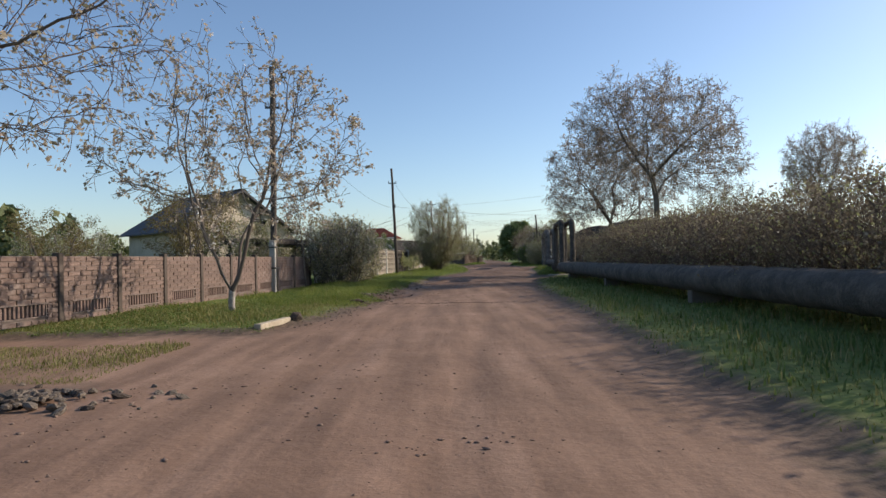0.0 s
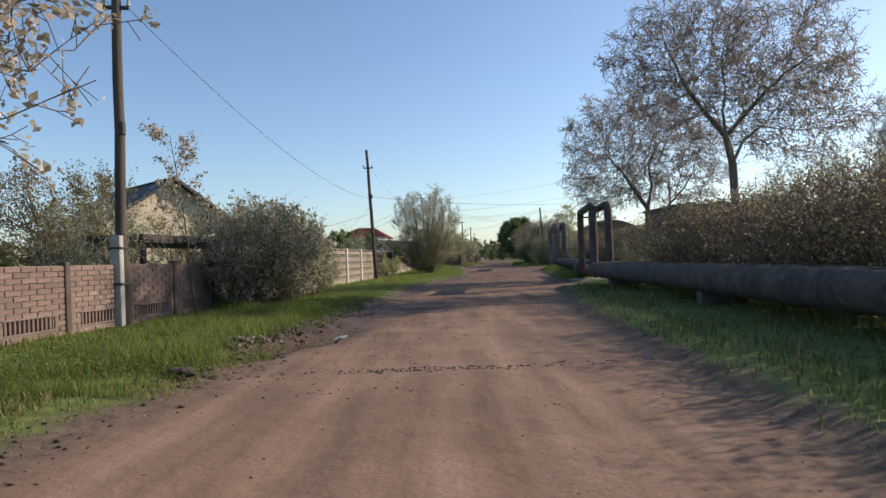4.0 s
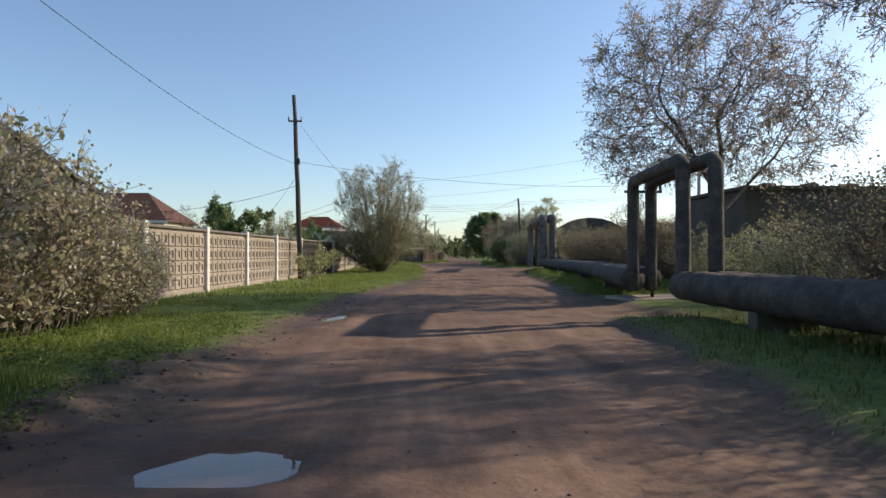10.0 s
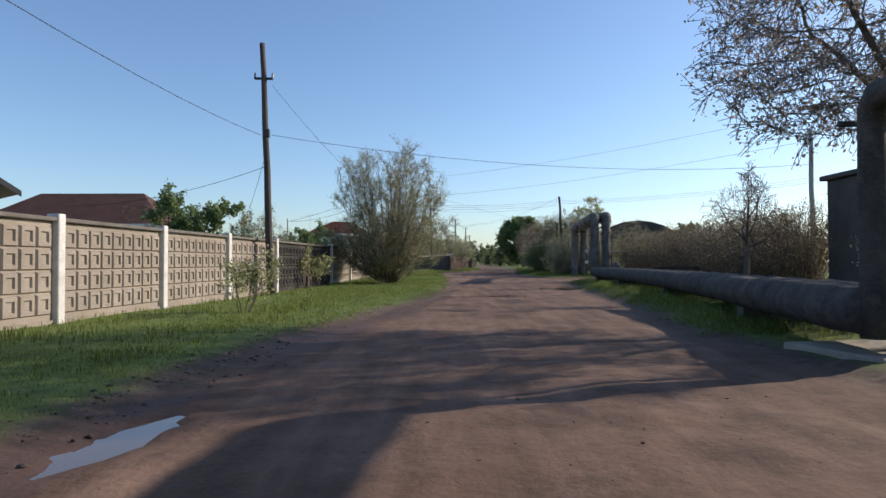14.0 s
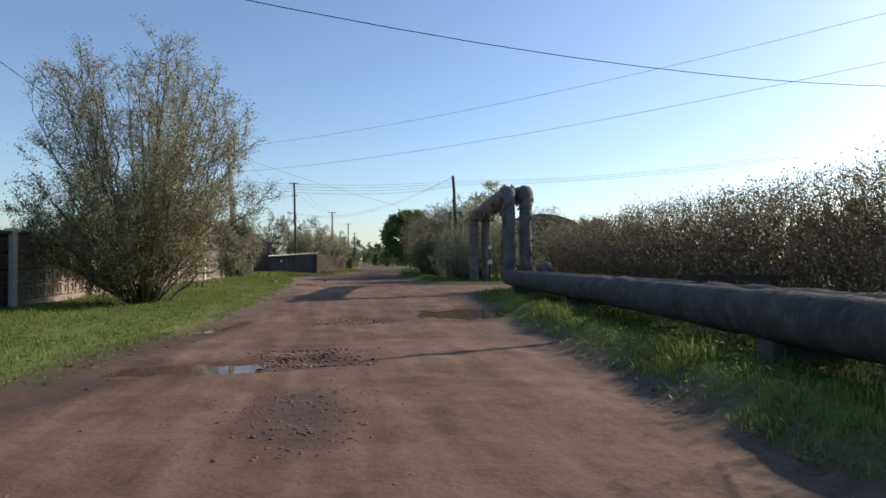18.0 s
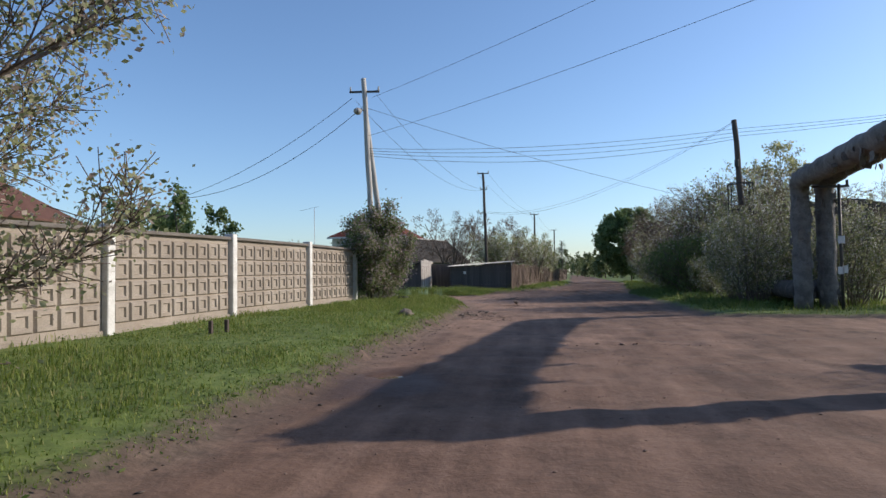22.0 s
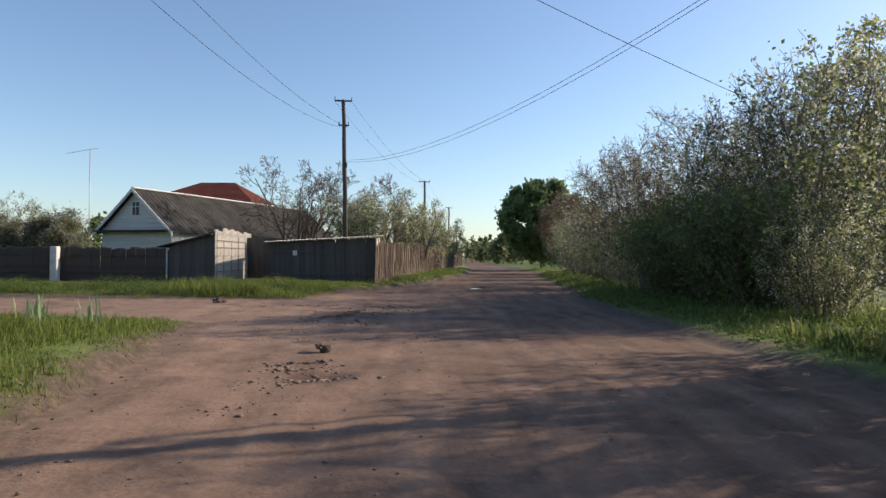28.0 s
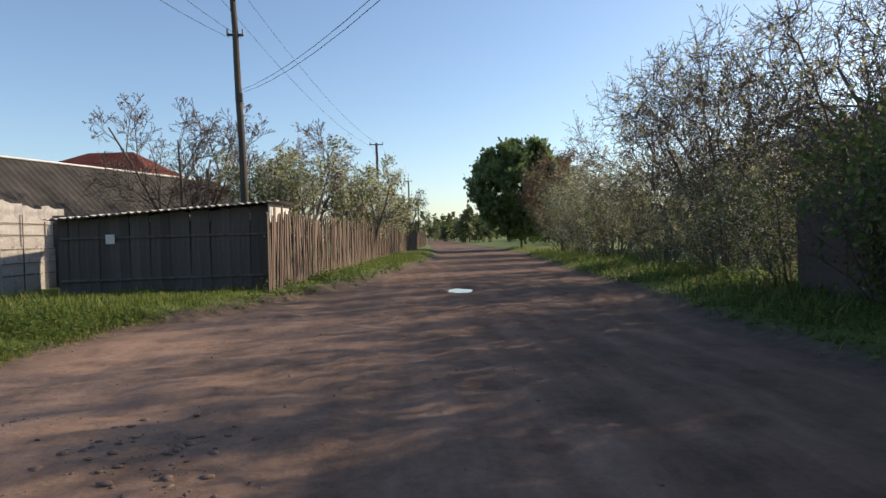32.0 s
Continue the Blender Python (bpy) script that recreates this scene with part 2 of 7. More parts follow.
M["roof_brown"] = surface("roof_brown", c4(0.09, 0.045, 0.034), c4(0.13, 0.068, 0.052), 0.8, 20, 0.75, spec=0.15)
M["roof_red"] = surface("roof_red", c4(0.10, 0.030, 0.024), c4(0.165, 0.055, 0.04), 0.8, 20, 0.85, spec=0.05)
M["cream_brick"] = surface("cream_brick", c4(0.50, 0.42, 0.32), c4(0.64, 0.55, 0.43), 1.2, 20, 0.9)
M["cream_plaster"] = surface("cream_plaster", c4(0.55, 0.48, 0.38), c4(0.68, 0.61, 0.5), 0.8, 20, 0.9)
M["white_siding"] = surface("white_siding", c4(0.50, 0.48, 0.45), c4(0.72, 0.70, 0.66), (0.25, 0.25, 9.0), 20, 0.8)
M["white_trim"] = surface("white_trim", c4(0.62, 0.6, 0.57), c4(0.76, 0.74, 0.7), 2, 30, 0.7)
M["grey_board"] = surface("grey_board", c4(0.095, 0.082, 0.077), c4(0.175, 0.152, 0.14), (8, 8, 0.6), 40, 0.93, vary=0.4)
M["picket"] = surface("picket", c4(0.17, 0.12, 0.09), c4(0.29, 0.215, 0.165), (10, 10, 0.8), 40, 0.93, vary=0.45)
M["asbestos"] = surface("asbestos", c4(0.46, 0.41, 0.36), c4(0.68, 0.63, 0.57), 1.2, 24, 0.93, dirt=c4(0.14, 0.12, 0.10), dirt_amt=0.7)
M["gate_dark"] = surface("gate_dark", c4(0.035, 0.028, 0.026), c4(0.06, 0.048, 0.044), 1.5, 30, 0.6)
M["garage"] = surface("garage", c4(0.07, 0.065, 0.06), c4(0.12, 0.11, 0.10), 1.2, 30, 0.75, dirt=c4(0.10, 0.06, 0.04))
M["metal_sheet"] = surface("metal_sheet", c4(0.34, 0.35, 0.36), c4(0.48, 0.48, 0.48), 0.6, 14, 0.5, 0.5)
M["stone"] = surface("stone", c4(0.12, 0.095, 0.075), c4(0.25, 0.205, 0.165), 4, 30, 0.95, bump=0.01, vary=0.3)
M["stone_tan"] = surface("stone_tan", c4(0.24, 0.185, 0.145), c4(0.40, 0.32, 0.26), 4, 30, 0.95, bump=0.01, vary=0.3)
M["clod"] = surface("clod", c4(0.15, 0.10, 0.078), c4(0.26, 0.18, 0.14), 6, 40, 0.97, bump=0.01, vary=0.2)
M["soil_clod"] = surface("soil_clod", c4(0.05, 0.038, 0.03), c4(0.13, 0.10, 0.08), 7, 40, 0.97, bump=0.015)
M["rubber"] = surface("rubber", c4(0.02, 0.02, 0.02), c4(0.045, 0.042, 0.04), 4, 40, 0.85)
M["plank"] = surface("plank", c4(0.36, 0.30, 0.22), c4(0.5, 0.43, 0.33), (6, 0.8, 6), 40, 0.9)
k = Mat("glass_dark")
M["glass"] = k.done(c4(0.012, 0.013, 0.015), 0.12, 0.0, 0.15)
k = Mat("water")
k.bump(k.noise(9.0, 2, 0.5, True), 0.002, 0.25)
M["water"] = k.done(c4(0.13, 0.085, 0.06), 0.03, 0.0, 0.6)

# ---- plan of the road ----
L_EDGE = [(-40, -6.0), (-4, -4.6), (5, -4.0), (12, -3.2), (14, -2.4), (20, -1.9), (27, -1.4), (36, -0.95), (41, -0.6), (48, 0.6), (52, 1.5), (58, 2.2), (66, 2.55), (80, 2.75), (87, 2.6), (93, 1.4), (104, 2.0), (106, 3.4), (111, 5.1), (130, 8.6), (146, 9.8), (200, 12.6), (400, 24)]
R_EDGE = [(-40, 0.8), (0, 1.9), (7, 2.5), (13, 2.9), (19, 3.15), (26, 3.7), (36, 5.0), (42, 6.0), (50, 7.2), (58, 8.0), (64, 8.8), (72, 10.2), (84, 9.8), (100, 10.2), (110, 11.6), (126, 13.4), (136, 15.0), (200, 18.4), (400, 30)]


def interp(table, y):
    ys, xs = zip(*table)
    return np.interp(y, ys, xs)


rs = np.random.RandomState(7)
LAT = rs.rand(256, 256)


def vnoise(x, y):
    """Smooth lattice noise in 0..1 for arrays."""
    x, y = np.asarray(x, float), np.asarray(y, float)
    xi, yi = np.floor(x).astype(int), np.floor(y).astype(int)
    fx, fy = x - xi, y - yi
    fx, fy = fx * fx * (3 - 2 * fx), fy * fy * (3 - 2 * fy)
    a, b = LAT[xi % 256, yi % 256], LAT[(xi + 1) % 256, yi % 256]
    c, d = LAT[xi % 256, (yi + 1) % 256], LAT[(xi + 1) % 256, (yi + 1) % 256]
    return (a * (1 - fx) + b * fx) * (1 - fy) + (c * (1 - fx) + d * fx) * fy


def fbm(x, y):
    return 0.5 * vnoise(x, y) + 0.28 * vnoise(2.1 * x + 7, 2.1 * y) + 0.15 * vnoise(4.3 * x, 4.3 * y + 3) + 0.07 * vnoise(9.1 * x, 9.1 * y)


def sstep(a, b, x):
    t = np.clip((x - a) / (b - a), 0, 1)
    return t * t * (3 - 2 * t)


# puddles: x, y, half length across, half length along, turn
PUDDLES = [(-0.15, 27.0, 0.5, 0.42, 0.1), (-0.42, 36.4, 0.2, 0.8, -0.12), (7.75, 62.3, 1.1, 1.95, -0.12), (2.2, 59.8, 0.36, 1.6, -0.25), (2.6, 54.75, 0.95, 0.5, 0.0), (3.2, 71.2, 0.2, 0.24, 0.5), (7.75, 109.5, 0.3, 0.8, -0.1), (-1.85, 20.6, 0.36, 1.7, -0.28)]


# damp mud; the left stretch round y 26 also takes walnut shade as colour
DAMP_AND_SHADE = [(1.05, 48.2, 0.55, 3.0, -0.12), (2.3, 48.4, 0.7, 0.5, 0.0), (2.9, 54.6, 1.5, 0.5, 0.0), (1.9, 57.5, 0.5, 3.5, -0.2), (7.2, 62.4, 0.9, 1.1, 0.3), (4.2, 55.0, 0.8, 0.6, 0.0), (5.6, 60.9, 0.8, 0.6, 0.0), (6.6, 62.6, 0.8, 1.6, 0.0), (4.2, 52.1, 0.5, 1.2, 0.0), (1.6, 53.4, 0.7, 2.2, -0.2), (-1.6, 21.8, 0.8, 3.2, -0.2), (-0.7, 26.8, 1.6, 1.3, 0.0), (-0.7, 35.8, 0.5, 2.4, -0.1), (3.3, 70.6, 0.9, 1.2, 0.0), (3.9, 96.0, 0.9, 1.1, 0.0), (4.5, 88.6, 0.5, 0.4, 0.0), (-1.7, 25.8, 1.2, 2.2, -0.15), (-0.1, 42.6, 0.7, 3.4, -0.15)]


# potholes: x, y, half width, half length, depth
HOLLOWS = [(2.5, 48.25, 0.65, 0.22, 0.06), (3.2, 54.65, 0.8, 0.26, 0.07), (4.2, 55.0, 0.62, 0.42, 0.06), (4.1, 89.35, 0.3, 0.34, 0.06), (5.6, 60.85, 0.62, 0.42, 0.09), (4.5, 88.7, 0.32, 0.26, 0.06), (3.75, 95.8, 0.55, 0.8, 0.05), (5.2, 71.6, 0.9, 0.18, 0.03), (7.0, 74.9, 1.0, 0.14, 0.04)]


def damp_shade_patch(x, y):
    d = np.zeros_like(x)
    for px, py, ax, ay, turn in DAMP_AND_SHADE:
        u = (x - px) * math.cos(turn) + (y - py) * math.sin(turn)
        v = -(x - px) * math.sin(turn) + (y - py) * math.cos(turn)
        r = np.sqrt((u / ax) ** 2 + (v / ay) ** 2) + 0.8 * (fbm(x * 2.7, y * 2.7) - 0.5)
        d = np.maximum(d, 0.85 * (1 - sstep(0.6, 1.15, r)))
    return d


def puddle_depth(x, y, pools=None):
    d = np.zeros_like(x)
    for px, py, ax, ay, turn in pools or PUDDLES:
        u = (x - px) * math.cos(turn) + (y - py) * math.sin(turn)
        v = -(x - px) * math.sin(turn) + (y - py) * math.cos(turn)
        r = np.sqrt((u / ax) ** 2 + (v / ay) ** 2) + 0.7 * (fbm(x * 2.3, y * 2.3) - 0.5) + 0.6 * (fbm(x * 5.1 + 3, y * 5.1) - 0.5)
        d = np.maximum(d, 1 - sstep(0.75, 1.2, r))
    return d


def mud_bank(x, y):
    """Bare dark earth bank along the left edge, 0..1."""
    wide = np.exp(-((y - 26) / 2.6) ** 2)
    c = interp(L_EDGE, y) - 0.35 + 0.35 * wide
    along = sstep(17.5, 20, y) * (1 - sstep(29, 33, y))
    return along * np.exp(-((x - c + 0.9 * (fbm(x * 1.7, y * 1.7) - 0.5)) / (0.55 + 0.4 * wide)) ** 2)


def road_mask(x, y):
    """Signed distance-like: > 0 inside the carriageway and its side roads (metres)."""
    wob = 0.5 * (fbm(x * 0.9, y * 0.9) - 0.5)
    main = np.minimum(x - interp(L_EDGE, y), interp(R_EDGE, y) - x)
    left = np.minimum(y - (94.6 - 0.28 * (x + 0.7)), (100.9 + 0.02 * x) - y)
    left = np.where(x < 6, left, -9)
    right = np.minimum(y - (72.8 + 0.75 * (x - 10.4)), (81.5 - 0.2 * (x - 12.5)) - y)
    right = np.where(x > 7, right, -9)
    drive = np.minimum(np.minimum(y - 35.6, 42.0 - y), np.minimum(x - 2, 6.3 - x))
    bare = np.minimum(np.minimum(y - 6.2, 11.0 - y), np.minimum(x + 8.0, -1 - x)) * 0.8
    return np.maximum.reduce([main, left, right, drive, bare]) + wob


def ruts(x, y):
    """Wheel ruts that swing from the road into the left-hand side street, and along the road; depth in metres."""
    d = np.zeros_like(x)
    for r, k in ((9.0, 1.0), (10.6, 1.0), (12.6, 0.8), (14.2, 0.8)):
        q = np.hypot(x + 4.6, y - 91.0 + 0.3 * (r - 9)) - r
        d = d + k * 0.035 * np.exp(-(q / 0.17) ** 2) * sstep(93, 96, y) * (1 - sstep(101, 104, y) * (x > 3))
    for off, y0, y1 in ((-0.75, 0, 20), (0.85, 0, 22), (-1.2, 84, 112), (0.6, 86, 112), (1.9, 94, 116)):
        c = 0.5 * (interp(L_EDGE, y) + interp(R_EDGE, y)) + off + 0.35 * (fbm(x * 0 + off, y * 0.12) - 0.5)
        c = np.where(y > 84, 6.4 + off + 0.09 * (y - 90) + 0.5 * (fbm(x * 0 + off * 3, y * 0.15) - 0.5), c)
        d = d + 0.022 * np.exp(-((x - c) / 0.19) ** 2) * sstep(y0, y0 + 3, y) * (1 - sstep(y1 - 4, y1, y))
    return d


def ground_z(x, y):
    m = road_mask(x, y)
    off = np.maximum(-m, 0)
    left = x < 0.5 * (interp(L_EDGE, y) + interp(R_EDGE, y))
    bank = np.where(left, 0.10 + 0.22 * sstep(58, 84, y) * (1 - sstep(90, 94, y)) + 0.16 * sstep(103, 106, y), 0.10)
    z = bank * (0.65 * sstep(0.0, 0.35, off) + 0.35 * sstep(0.2, 1.2, off))
    z = z + (fbm(x * 0.5, y * 0.5) - 0.5) * 0.10 * sstep(0, 1.0, off)
    z = z + (fbm(x * 2.2, y * 2.2) - 0.5) * (0.02 + (0.07 + 0.09 * np.exp(-((y - 24) / 6.0) ** 2) * left) * np.exp(-((m + 0.25) / 0.5) ** 2))
    z = z + 0.012 * (fbm(x * 3.2, y * 0.25) - 0.5) * (m > 0)
    # worn carriageway: bumps across the way, hollows and wheel ruts
    worn = sstep(0.1, 0.8, m) * (0.25 + 0.75 * sstep(16, 24, y))
    z = z + worn * (0.09 * (fbm(x * 0.55 + 5, y * 1.15) - 0.5) + 0.085 * (fbm(x * 1.7, y * 2.9 + 11) - 0.5))
    z = z - ruts(x, y) * sstep(0.0, 0.4, m)
    berm = interp(R_EDGE, y) + 0.85 + 0.3 * (fbm(x * 0.4, y * 0.8) - 0.5)
    z = z + 0.2 * np.exp(-((x - berm) / 0.38) ** 2) * sstep(42, 45, y) * (1 - sstep(66, 69, y))
    z = z + mud_bank(x, y) * (0.05 + 0.26 * (fbm(x * 2.6, y * 2.6) - 0.5))
    pd = puddle_depth(x, y)
    for hx, hy, ax, ay, deep in HOLLOWS:
        z = z - deep * np.exp(-(((x - hx) / ax) ** 2 + ((y - hy) / ay) ** 2) ** 2)
    return z * (1 - 0.8 * pd) - 0.085 * pd


def gz(x, y):
    return float(ground_z(np.array([float(x)]), np.array([float(y)]))[0])


def mesh_np(name, verts, faces, smooth=False):
    """Mesh from an (n,3) array and an (m,k) array of equal-sized faces (or a list of such arrays)."""
    me = bpy.data.meshes.new(name)
    groups = faces if isinstance(faces, list) else [faces]
    groups = [np.asarray(g, dtype=np.int32) for g in groups if len(g)]
    verts = np.asarray(verts, dtype=np.float32)
    loops = np.concatenate([g.ravel() for g in groups])
    sizes = np.concatenate([np.full(len(g), g.shape[1], dtype=np.int32) for g in groups])
    starts = np.concatenate([[0], np.cumsum(sizes)[:-1]]).astype(np.int32)
    me.vertices.add(len(verts))
    me.vertices.foreach_set("co", verts.ravel())
    me.loops.add(len(loops))
    me.loops.foreach_set("vertex_index", loops)
    me.polygons.add(len(sizes))
    me.polygons.foreach_set("loop_start", starts)
    me.polygons.foreach_set("loop_total", sizes)
    if smooth:
        me.polygons.foreach_set("use_smooth", np.ones(len(sizes), dtype=bool))
    me.update(calc_edges=True)
    return me


def part(name, data, material, parent=None, label="", loc=None):
    """Links a bmesh or mesh as ONE object, under a thing where a parent is given."""
    if isinstance(data, bmesh.types.BMesh):
        me = bpy.data.meshes.new(name)
        data.to_mesh(me)
        data.free()
    else:
        me = data
    if material is not None and not me.materials:
        me.materials.append(M[material] if isinstance(material, str) else material)
    ob = new(name, me)
    if parent is not None:
        ob.parent = parent
    if loc is not None:
        ob.location = loc
    if label:
        ob["label"] = label
    return ob


def thing(name, label, category, loc=(0, 0, 0), rz=0.0, group="", kind=""):
    """An Empty at the base of a thing, for its parts."""
    ob = new(name)
    ob.empty_display_size = 0.2
    ob.matrix_basis = pose(*loc, 0, 0, rz)
    return tagged(ob, label, category, group, kind)


# ---- ground ----
def spaced(lo, hi, step, far_lo, far_hi, grow=1.25):
    mid = list(np.arange(lo, hi + 1e-6, step))
    out, s, v = [], step, lo
    while v > far_lo:
        s *= grow
        v -= s
        out.append(v)
    up, s, v = [], step, hi
    while v < far_hi:
        s *= grow
        v += s
        up.append(v)
    return np.array(out[::-1] + mid + up)


gx = spaced(-8.5, 15.0, 0.16, -1800, 1800)
gy = spaced(-1.0, 118.0, 0.19, -1500, 2600)
GX, GY = np.meshgrid(gx, gy)
GZ = ground_z(GX.ravel(), GY.ravel())
nx, ny = len(gx), len(gy)
idx = np.arange(nx * ny).reshape(ny, nx)
quads = np.stack([idx[:-1, :-1], idx[:-1, 1:], idx[1:, 1:], idx[1:, :-1]], -1).reshape(-1, 4)
me = mesh_np("ground", np.stack([GX.ravel(), GY.ravel(), GZ], 1), quads, True)
at = me.attributes.new("road", "FLOAT", "POINT")
at.data.foreach_set("value", np.clip(road_mask(GX.ravel(), GY.ravel()), -3, 3).astype(np.float32))
at = me.attributes.new("mud", "FLOAT", "POINT")
# shadow on the verge before the board fence, painted as dark soil
verge_shade = (1 - sstep(-3.5, -1.5, GX.ravel())) * sstep(100.5, 101.5, GY.ravel()) * (1 - sstep(107, 109, GY.ravel()))
at.data.foreach_set("value", np.maximum(mud_bank(GX.ravel(), GY.ravel()), verge_shade).astype(np.float32))
# also carries the walnut shade painted into the left-hand mud
at = me.attributes.new("wet", "FLOAT", "POINT")
at.data.foreach_set("value", np.maximum(puddle_depth(GX.ravel(), GY.ravel()), damp_shade_patch(GX.ravel(), GY.ravel())).astype(np.float32))
k = Mat("ground")
track = k.noise((2.6, 0.22, 1.0), 4, 0.55, True)
patch = k.noise(0.35, 5, 0.6, True)
grit = k.noise(22.0, 4, 0.7, True)
peb = k.voronoi(16.0, True)
dirt = k.ramp(k.math("ADD", k.math("MULTIPLY", track, 0.6), k.math("MULTIPLY", patch, 0.4)), [(0.34, c4(0.152, 0.092, 0.063)), (0.5, c4(0.24, 0.147, 0.101)), (0.64, c4(0.332, 0.21, 0.148))])
dirt = k.mix(0.36, dirt, k.ramp(grit, [(0.3, 0.45), (0.65, 1.0)]), "MULTIPLY")
dirt = k.mix(k.math("MULTIPLY", k.ramp(peb, [(0.10, 0.5), (0.2, 0.0)]), k.ramp(k.noise(1.1, 3, 0.6, True), [(0.5, 0.0), (0.62, 1.0)])), dirt, c4(0.10, 0.075, 0.06))
# beyond the first bend the road surface is darker and greyer
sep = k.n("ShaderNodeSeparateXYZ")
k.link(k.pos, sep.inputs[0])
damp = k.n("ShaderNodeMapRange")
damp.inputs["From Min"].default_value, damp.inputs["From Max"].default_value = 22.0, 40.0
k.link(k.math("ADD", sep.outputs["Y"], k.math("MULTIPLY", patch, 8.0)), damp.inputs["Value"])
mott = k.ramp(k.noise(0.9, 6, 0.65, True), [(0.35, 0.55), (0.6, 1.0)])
# from about y 75 on, paler and redder again towards the left
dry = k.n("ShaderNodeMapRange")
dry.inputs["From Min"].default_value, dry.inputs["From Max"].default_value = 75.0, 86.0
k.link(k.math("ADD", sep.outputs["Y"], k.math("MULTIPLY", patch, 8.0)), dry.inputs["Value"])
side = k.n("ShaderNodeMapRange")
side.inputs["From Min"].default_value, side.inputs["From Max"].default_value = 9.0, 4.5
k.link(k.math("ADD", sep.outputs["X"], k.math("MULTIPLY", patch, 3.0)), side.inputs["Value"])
left_fade = k.math("SUBTRACT", 1.0, k.math("MULTIPLY", dry.outputs[0], side.outputs[0]))
dirt = k.mix(k.math("MULTIPLY", k.math("SUBTRACT", 1.0, left_fade), 0.45), dirt, k.ramp(grit, [(0.3, c4(0.27, 0.165, 0.112)), (0.7, c4(0.37, 0.238, 0.165))]))
dirt = k.mix(k.math("MULTIPLY", damp.outputs[0], left_fade), dirt, k.mix(1.0, k.mix(mott, c4(0.56, 0.55, 0.555), c4(0.77, 0.745, 0.735)), dirt, "MULTIPLY"))
clot = k.ramp(k.noise((1.6, 1.1, 1.0), 6, 0.72, True), [(0.34, 0.55), (0.5, 0.95), (0.66, 1.15)])
dirt = k.mix(k.math("ADD", 0.25, k.math("MULTIPLY", damp.outputs[0], 0.6)), dirt, clot, "MULTIPLY")
crumb = k.voronoi(34.0, True)
dirt = k.mix(k.math("MULTIPLY", k.ramp(crumb, [(0.14, 0.6), (0.24, 0.0)]), k.ramp(k.noise(2.0, 4, 0.6, True), [(0.45, 0.0), (0.6, 1.0)])), dirt, c4(0.12, 0.085, 0.065))
soil = k.ramp(k.noise(6.0, 6, 0.75, True), [(0.3, c4(0.050, 0.036, 0.027)), (0.55, c4(0.115, 0.082, 0.060)), (0.78, c4(0.20, 0.15, 0.115))])
green = k.ramp(k.noise(3.5, 5, 0.7, True), [(0.3, c4(0.060, 0.085, 0.02)), (0.55, c4(0.125, 0.165, 0.038)), (0.8, c4(0.19, 0.21, 0.07))])
edge = k.math("ADD", k.attr("road"), k.math("MULTIPLY", k.math("SUBTRACT", k.noise(3.0, 5, 0.7, True), 0.5), 0.9))
color = k.mix(k.ramp(k.math("ADD", k.math("MULTIPLY", edge, -0.5), 0.5), [(0.60, 0.0), (0.82, 1.0)]), soil, green)
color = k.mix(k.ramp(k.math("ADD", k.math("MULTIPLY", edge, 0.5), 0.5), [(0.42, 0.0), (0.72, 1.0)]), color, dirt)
# soil tone of the earth bank and of the painted verge shadow
color = k.mix(k.ramp(k.attr("mud"), [(0.25, 0.0), (0.6, 0.92)]), color, soil)
color = k.mix(k.math("MULTIPLY", k.attr("wet"), 0.8), color, c4(0.065, 0.037, 0.027))
k.bump(k.math("ADD", k.math("MULTIPLY", grit, 0.5), k.math("MULTIPLY", k.noise(5.0, 4, 0.6, True), 1.2)), 0.024, 0.55)
k.done(color, k.ramp(k.attr("wet"), [(0.4, 0.93), (0.95, 0.62)]), 0.0, 0.25)
M["ground"] = k.m
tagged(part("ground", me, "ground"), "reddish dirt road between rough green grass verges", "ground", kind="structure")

for px, py, ax, ay, turn in PUDDLES:
    s = 0.09
    n = int(2.0 * max(ax, ay) / s)
    qx, qy = np.meshgrid(px + (np.arange(2 * n + 1) - n) * s, py + (np.arange(2 * n + 1) - n) * s)
    near = np.hypot(qx - px, qy - py) < 1.7 * max(ax, ay)
    wet = (puddle_depth(qx, qy, [(px, py, ax, ay, turn)]) > 0.12) & near
    cells = wet[:-1, :-1] | wet[1:, :-1] | wet[:-1, 1:] | wet[1:, 1:]
    ids = np.arange(qx.size).reshape(qx.shape)
    quad = np.stack([ids[:-1, :-1], ids[:-1, 1:], ids[1:, 1:], ids[1:, :-1]], -1)[cells]
    used, inv = np.unique(quad, return_inverse=True)
    flat = np.stack([qx.ravel()[used], qy.ravel()[used], np.full(len(used), -0.040)], 1)
    tagged(part("puddle", mesh_np("puddle", flat, inv.reshape(-1, 4)), "water"), "shallow muddy rain puddle in the dirt road", "puddle", "puddles", "structure")

